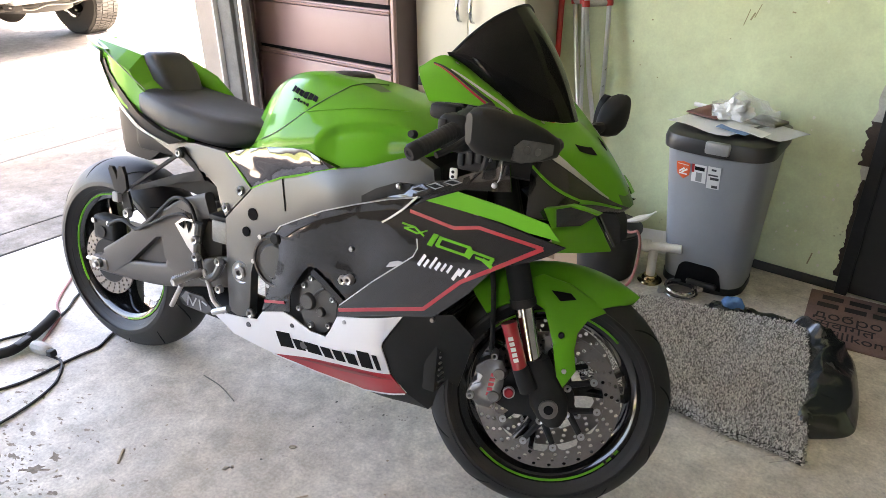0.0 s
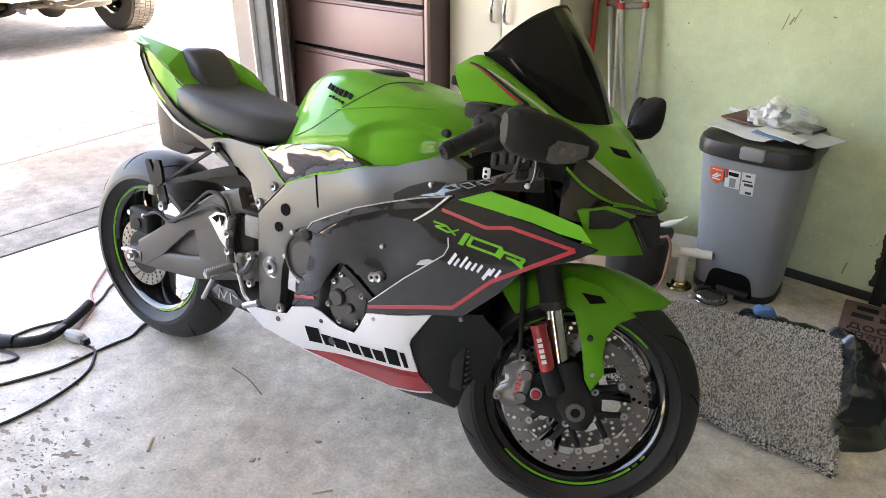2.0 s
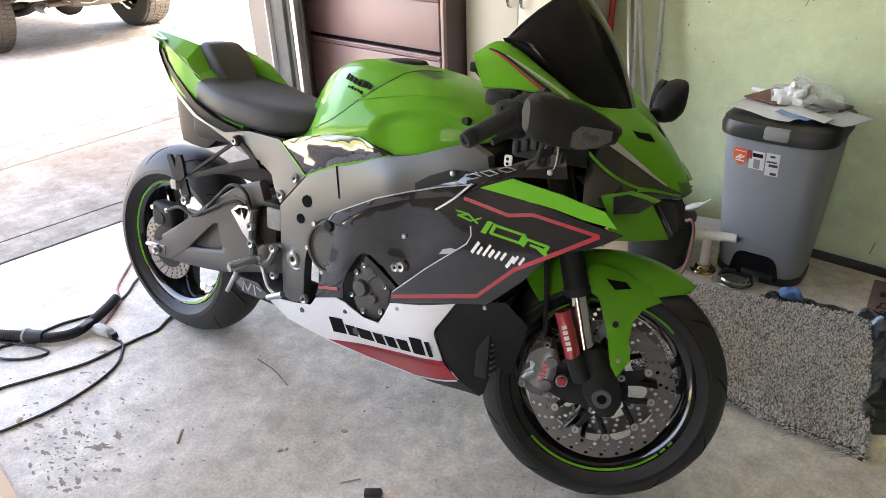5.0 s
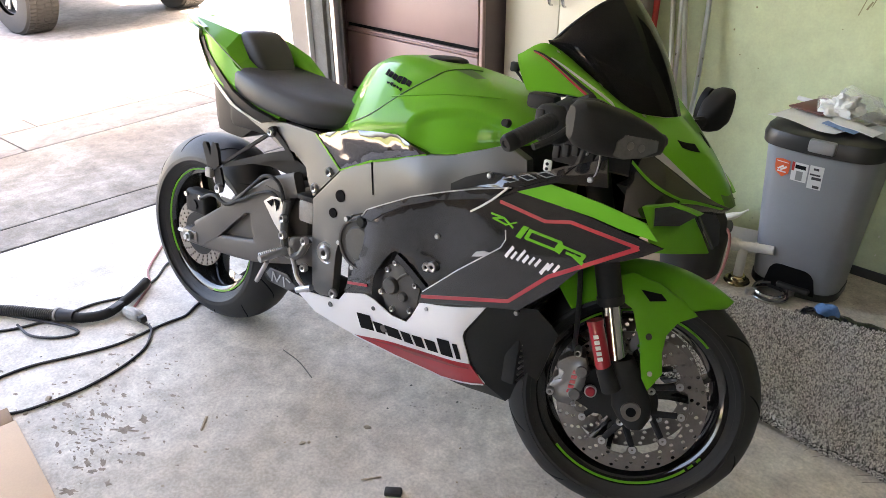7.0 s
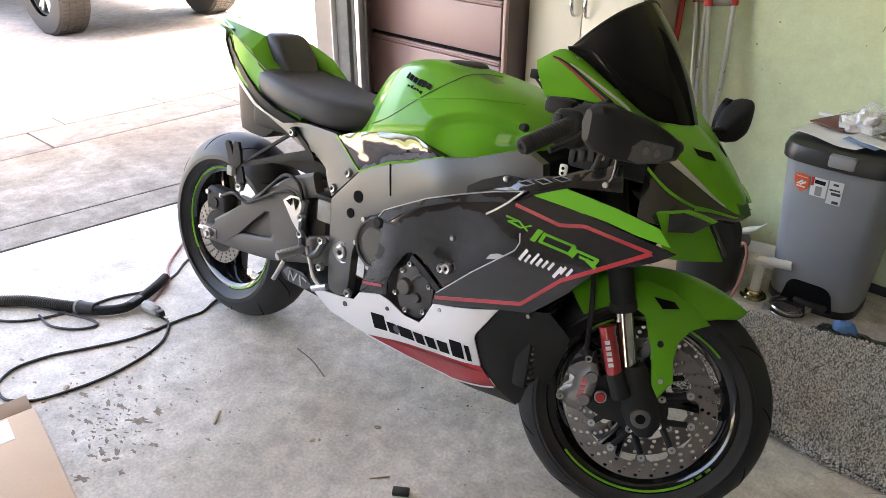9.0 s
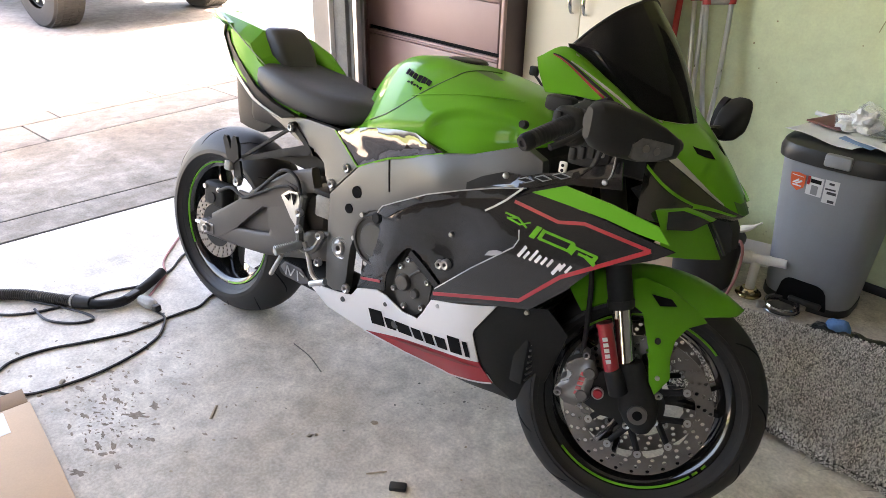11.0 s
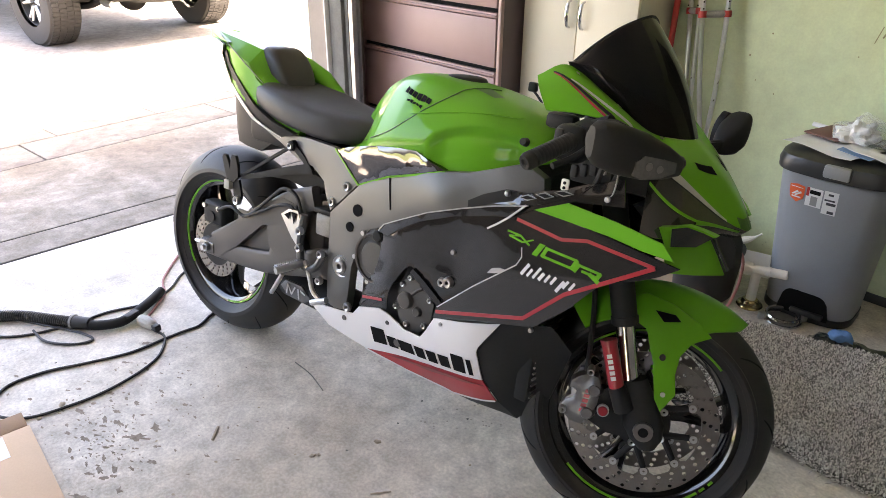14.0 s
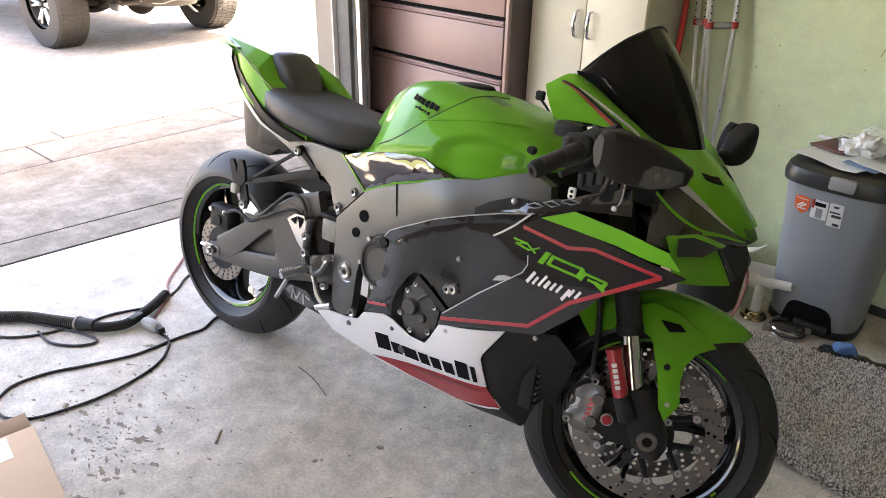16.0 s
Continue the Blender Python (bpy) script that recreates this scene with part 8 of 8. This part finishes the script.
for k, (x, y, s) in enumerate([(0.354, -0.341, 0.011), (0.275, -0.505, 0.009), (0.285, -0.49, 0.006), (-0.40, -1.0, 0.010), (-0.42, -0.93, 0.013), (-0.36, -0.86, 0.007)] + [(rnd.uniform(-0.7, 1.0), rnd.uniform(-1.0, 0.35), rnd.uniform(0.002, 0.005)) for _ in range(46)]):
    bm = bmesh.new()
    bmesh.ops.create_icosphere(bm, subdivisions=2, radius=1.0)
    for v in bm.verts:
        v.co = Vector((v.co.x * s, v.co.y * s * 0.7, max(0.0, v.co.z * s * 0.4))) * (1 + 0.5 * noise.noise(v.co * 2 + Vector((k, 0, 0))))
        v.co.z = max(0.0, v.co.z)
    thing("debris_crumb", bm, LEAFBITS if k < 26 else DARKWOOD, "small crumb of debris on the concrete", "litter", pose(x, y, 0.0005, 0, 0, rnd.uniform(0, 360)), "crumbs on the floor")
PIT = material("exposed_grit", (0.40, 0.335, 0.265), 0.95, 0, 0.45, 60, 260, 0.6)
verts, faces = [], []
taken = []
for k in range(340):
    x, y = (rnd.gauss(-0.18, 0.10), rnd.gauss(-0.885, 0.045)) if k % 5 < 3 else (rnd.gauss(-0.28, 0.20), rnd.gauss(-0.82, 0.14))
    r = 0.0016 + (0.0052 if k % 5 < 3 else 0.0026) * rnd.expovariate(1.0)
    if any((x - u) ** 2 + (y - v) ** 2 < (1.3 * (r + q)) ** 2 for u, v, q in taken):
        continue
    taken.append((x, y, r))
    turn, n = rnd.uniform(-0.5, 0.9), 17
    i0 = len(verts)
    for i in range(n):
        a = 6.283 * i / n
        q = r * (0.40 + 0.85 * rnd.random())
        verts.append((x + q * (1.7 * math.cos(a) * math.cos(turn) - 0.75 * math.sin(a) * math.sin(turn)), y + q * (1.7 * math.cos(a) * math.sin(turn) + 0.75 * math.sin(a) * math.cos(turn)), 0.0009))
    faces.append(tuple(range(i0, i0 + n)))
me = bpy.data.meshes.new("floor_pits")
me.from_pydata(verts, [], faces)
me.materials.append(PIT)
tagged(new("floor_spalling", me), "patch of flaked pits in the concrete", "", "", "stuff")

# ---- pickup on the driveway ----
TX, TY = -6.57, 1.80
tr = root("pickup_truck", "silver pickup truck parked on the driveway", "truck", pose(TX, TY, -0.012, 0, 0, 9))
bm = bmesh.new()
prof = [(1.05, 0.62), (1.07, 0.80), (1.05, 1.28), (-1.15, 1.30), (-1.20, 1.80), (-2.5, 1.84), (-3.15, 1.30), (-4.2, 1.18), (-4.32, 0.95), (-4.28, 0.55), (-3.95, 0.50), (-3.85, 0.75), (-3.55, 0.90), (-3.20, 0.75), (-3.10, 0.48), (-0.55, 0.48), (-0.45, 0.75), (-0.1, 0.92), (0.28, 0.78), (0.42, 0.55)]
for s in (-1, 1):
    vs = [bm.verts.new((x, s * 0.93 * (1 if z < 1.35 else 0.82), z)) for x, z in prof]
    if s < 0:
        left = vs
    else:
        right = vs
    bm.faces.new(vs)
for k in range(len(prof)):
    j = (k + 1) % len(prof)
    bm.faces.new((left[k], left[j], right[j], right[k]))
part("body", bm, TRUCKGREY, tr, "silver grey truck body")
part("rear_bumper", boxed(0.98, 1.125, -0.55, 0.32, 0.525, 0.80, 0.02, 3), TRUCKGREY, tr, "dark grey bumper centre")
for y0, y1 in ((-0.98, -0.55), (0.32, 0.98)):
    part("bumper_end", boxed(0.90, 1.17, y0, y1, 0.555, 0.83, 0.05, 4), TRUCKTAN, tr, "pale tan bumper corner")
part("bumper_bracket", boxed(0.60, 0.72, -0.40, -0.12, 0.44, 0.525, 0.012), UNDER, tr)
part("cross_tube", rod(bmesh.new(), (0.80, -0.62, 0.47), (0.80, 0.62, 0.48), 0.028, seg=14), UNDER, tr)
part("wiring_loop", sweep(bmesh.new(), [(0.95, -0.50, 0.50), (0.97, -0.30, 0.46), (0.98, -0.15, 0.485), (0.97, 0.05, 0.47), (0.97, 0.22, 0.49), (0.96, 0.40, 0.51)], 0.012, 8), TRUCKGREY, tr)
part("number_plate", boxed(1.126, 1.134, -0.12, 0.205, 0.56, 0.72, 0.004), STICKWHITE, tr, "white number plate")
for k in range(6):
    part("print_bar", boxed(1.1345, 1.137, -0.08 + 0.042 * k, -0.05 + 0.042 * k, 0.60, 0.67), PAPERBLUE, tr)
for s in (-1, 1):
    part("tail_lamp", boxed(1.03, 1.085, s * 0.90 - 0.05, s * 0.90 + 0.03, 0.85, 1.22, 0.02), BIKERED, tr)
    part("side_window", boxed(-2.6, -1.3, s * 0.80 - 0.01, s * 0.80 + 0.01, 1.38, 1.72, 0.008), SCREENTINT, tr)
part("rear_axle", rod(bmesh.new(), (0, -0.80, 0.385), (0, 0.80, 0.385), 0.05, seg=14), UNDER, tr)
bm = bmesh.new()
bmesh.ops.create_uvsphere(bm, u_segments=16, v_segments=10, radius=0.16, matrix=Matrix.Translation((0, 0.05, 0.385)))
part("differential", bm, UNDER, tr)
for s in (-1, 1):
    part("leaf_spring", sweep(bmesh.new(), [(0.65, s * 0.55, 0.50), (0.3, s * 0.55, 0.38), (0, s * 0.55, 0.34), (-0.35, s * 0.55, 0.38), (-0.75, s * 0.55, 0.48)], 0.035, 8), UNDER, tr)
    part("shock", rod(bmesh.new(), (0.05, s * 0.42, 0.34), (0.25, s * 0.36, 0.75), 0.03, seg=12), UNDER, tr)
part("exhaust_pipe", sweep(bmesh.new(), [(0.80, -0.62, 0.42), (0.5, -0.55, 0.42), (0.2, -0.42, 0.55), (-0.5, -0.35, 0.40), (-1.6, -0.35, 0.38)], 0.035, 10), STEEL, tr)
part("spare_tyre", lathe(bmesh.new(), [(0.16, -0.1), (0.34, -0.1), (0.37, 0), (0.34, 0.1), (0.16, 0.1)], 32, pose(0.52, 0, 0.50, 90, 0, 0), True), TYRE, tr)
part("frame_rail", boxed(-3.8, 1.0, -0.48, -0.40, 0.46, 0.56, 0.01), UNDER, tr)
part("frame_rail", boxed(-3.8, 1.0, 0.40, 0.48, 0.46, 0.56, 0.01), UNDER, tr)
for x in (0.0, -3.53):
    for s in (-1, 1):
        prof_t = [(0.235, -0.155), (0.32, -0.165), (0.398, -0.155), (0.418, -0.125), (0.421, 0.0), (0.418, 0.125), (0.398, 0.155), (0.32, 0.165), (0.235, 0.155)]
        t = part("wheel", lathe(bmesh.new(), [(0.04, -0.06), (0.10, -0.07), (0.20, -0.06), (0.215, -0.12), (0.225, -0.125), (0.225, 0.12), (0.19, 0.10)], 40, pose(x, s * 0.89, 0.422, 0, 0, 0 if s < 0 else 180)), SATINBLACK, tr, "dark alloy wheel with polished spokes")
        part("tyre", lathe(bmesh.new(), prof_t, 56, pose(x, s * 0.89, 0.422)), TIREWORN, t)
        bm = bmesh.new()
        for k in range(64):
            a = 6.283 * k / 64
            for row in (-0.105, -0.035, 0.035, 0.105):
                box(bm, -0.006, 0.005, -0.031, 0.031, -0.015, 0.015, m=pose(x, s * 0.89, 0.422) @ Matrix.Rotation(-a - (0.07 if row in (-0.035, 0.105) else 0), 4, "Y") @ Matrix.Translation((0.421, row, 0)))
        tagged(part("tread_block", bm, TIREWORN, t), kind="stuff")
        for k in range(6):
            a = 6.283 * k / 6
            for dd in (-0.14, 0.14):
                bm = bmesh.new()
                rod(bm, (x + 0.05 * math.cos(a), s * 0.985, 0.422 + 0.05 * math.sin(a)), (x + 0.20 * math.cos(a + dd), s * 1.0, 0.422 + 0.20 * math.sin(a + dd)), 0.018, 0.014, 8)
                part("spoke", bm, SILVER, t)
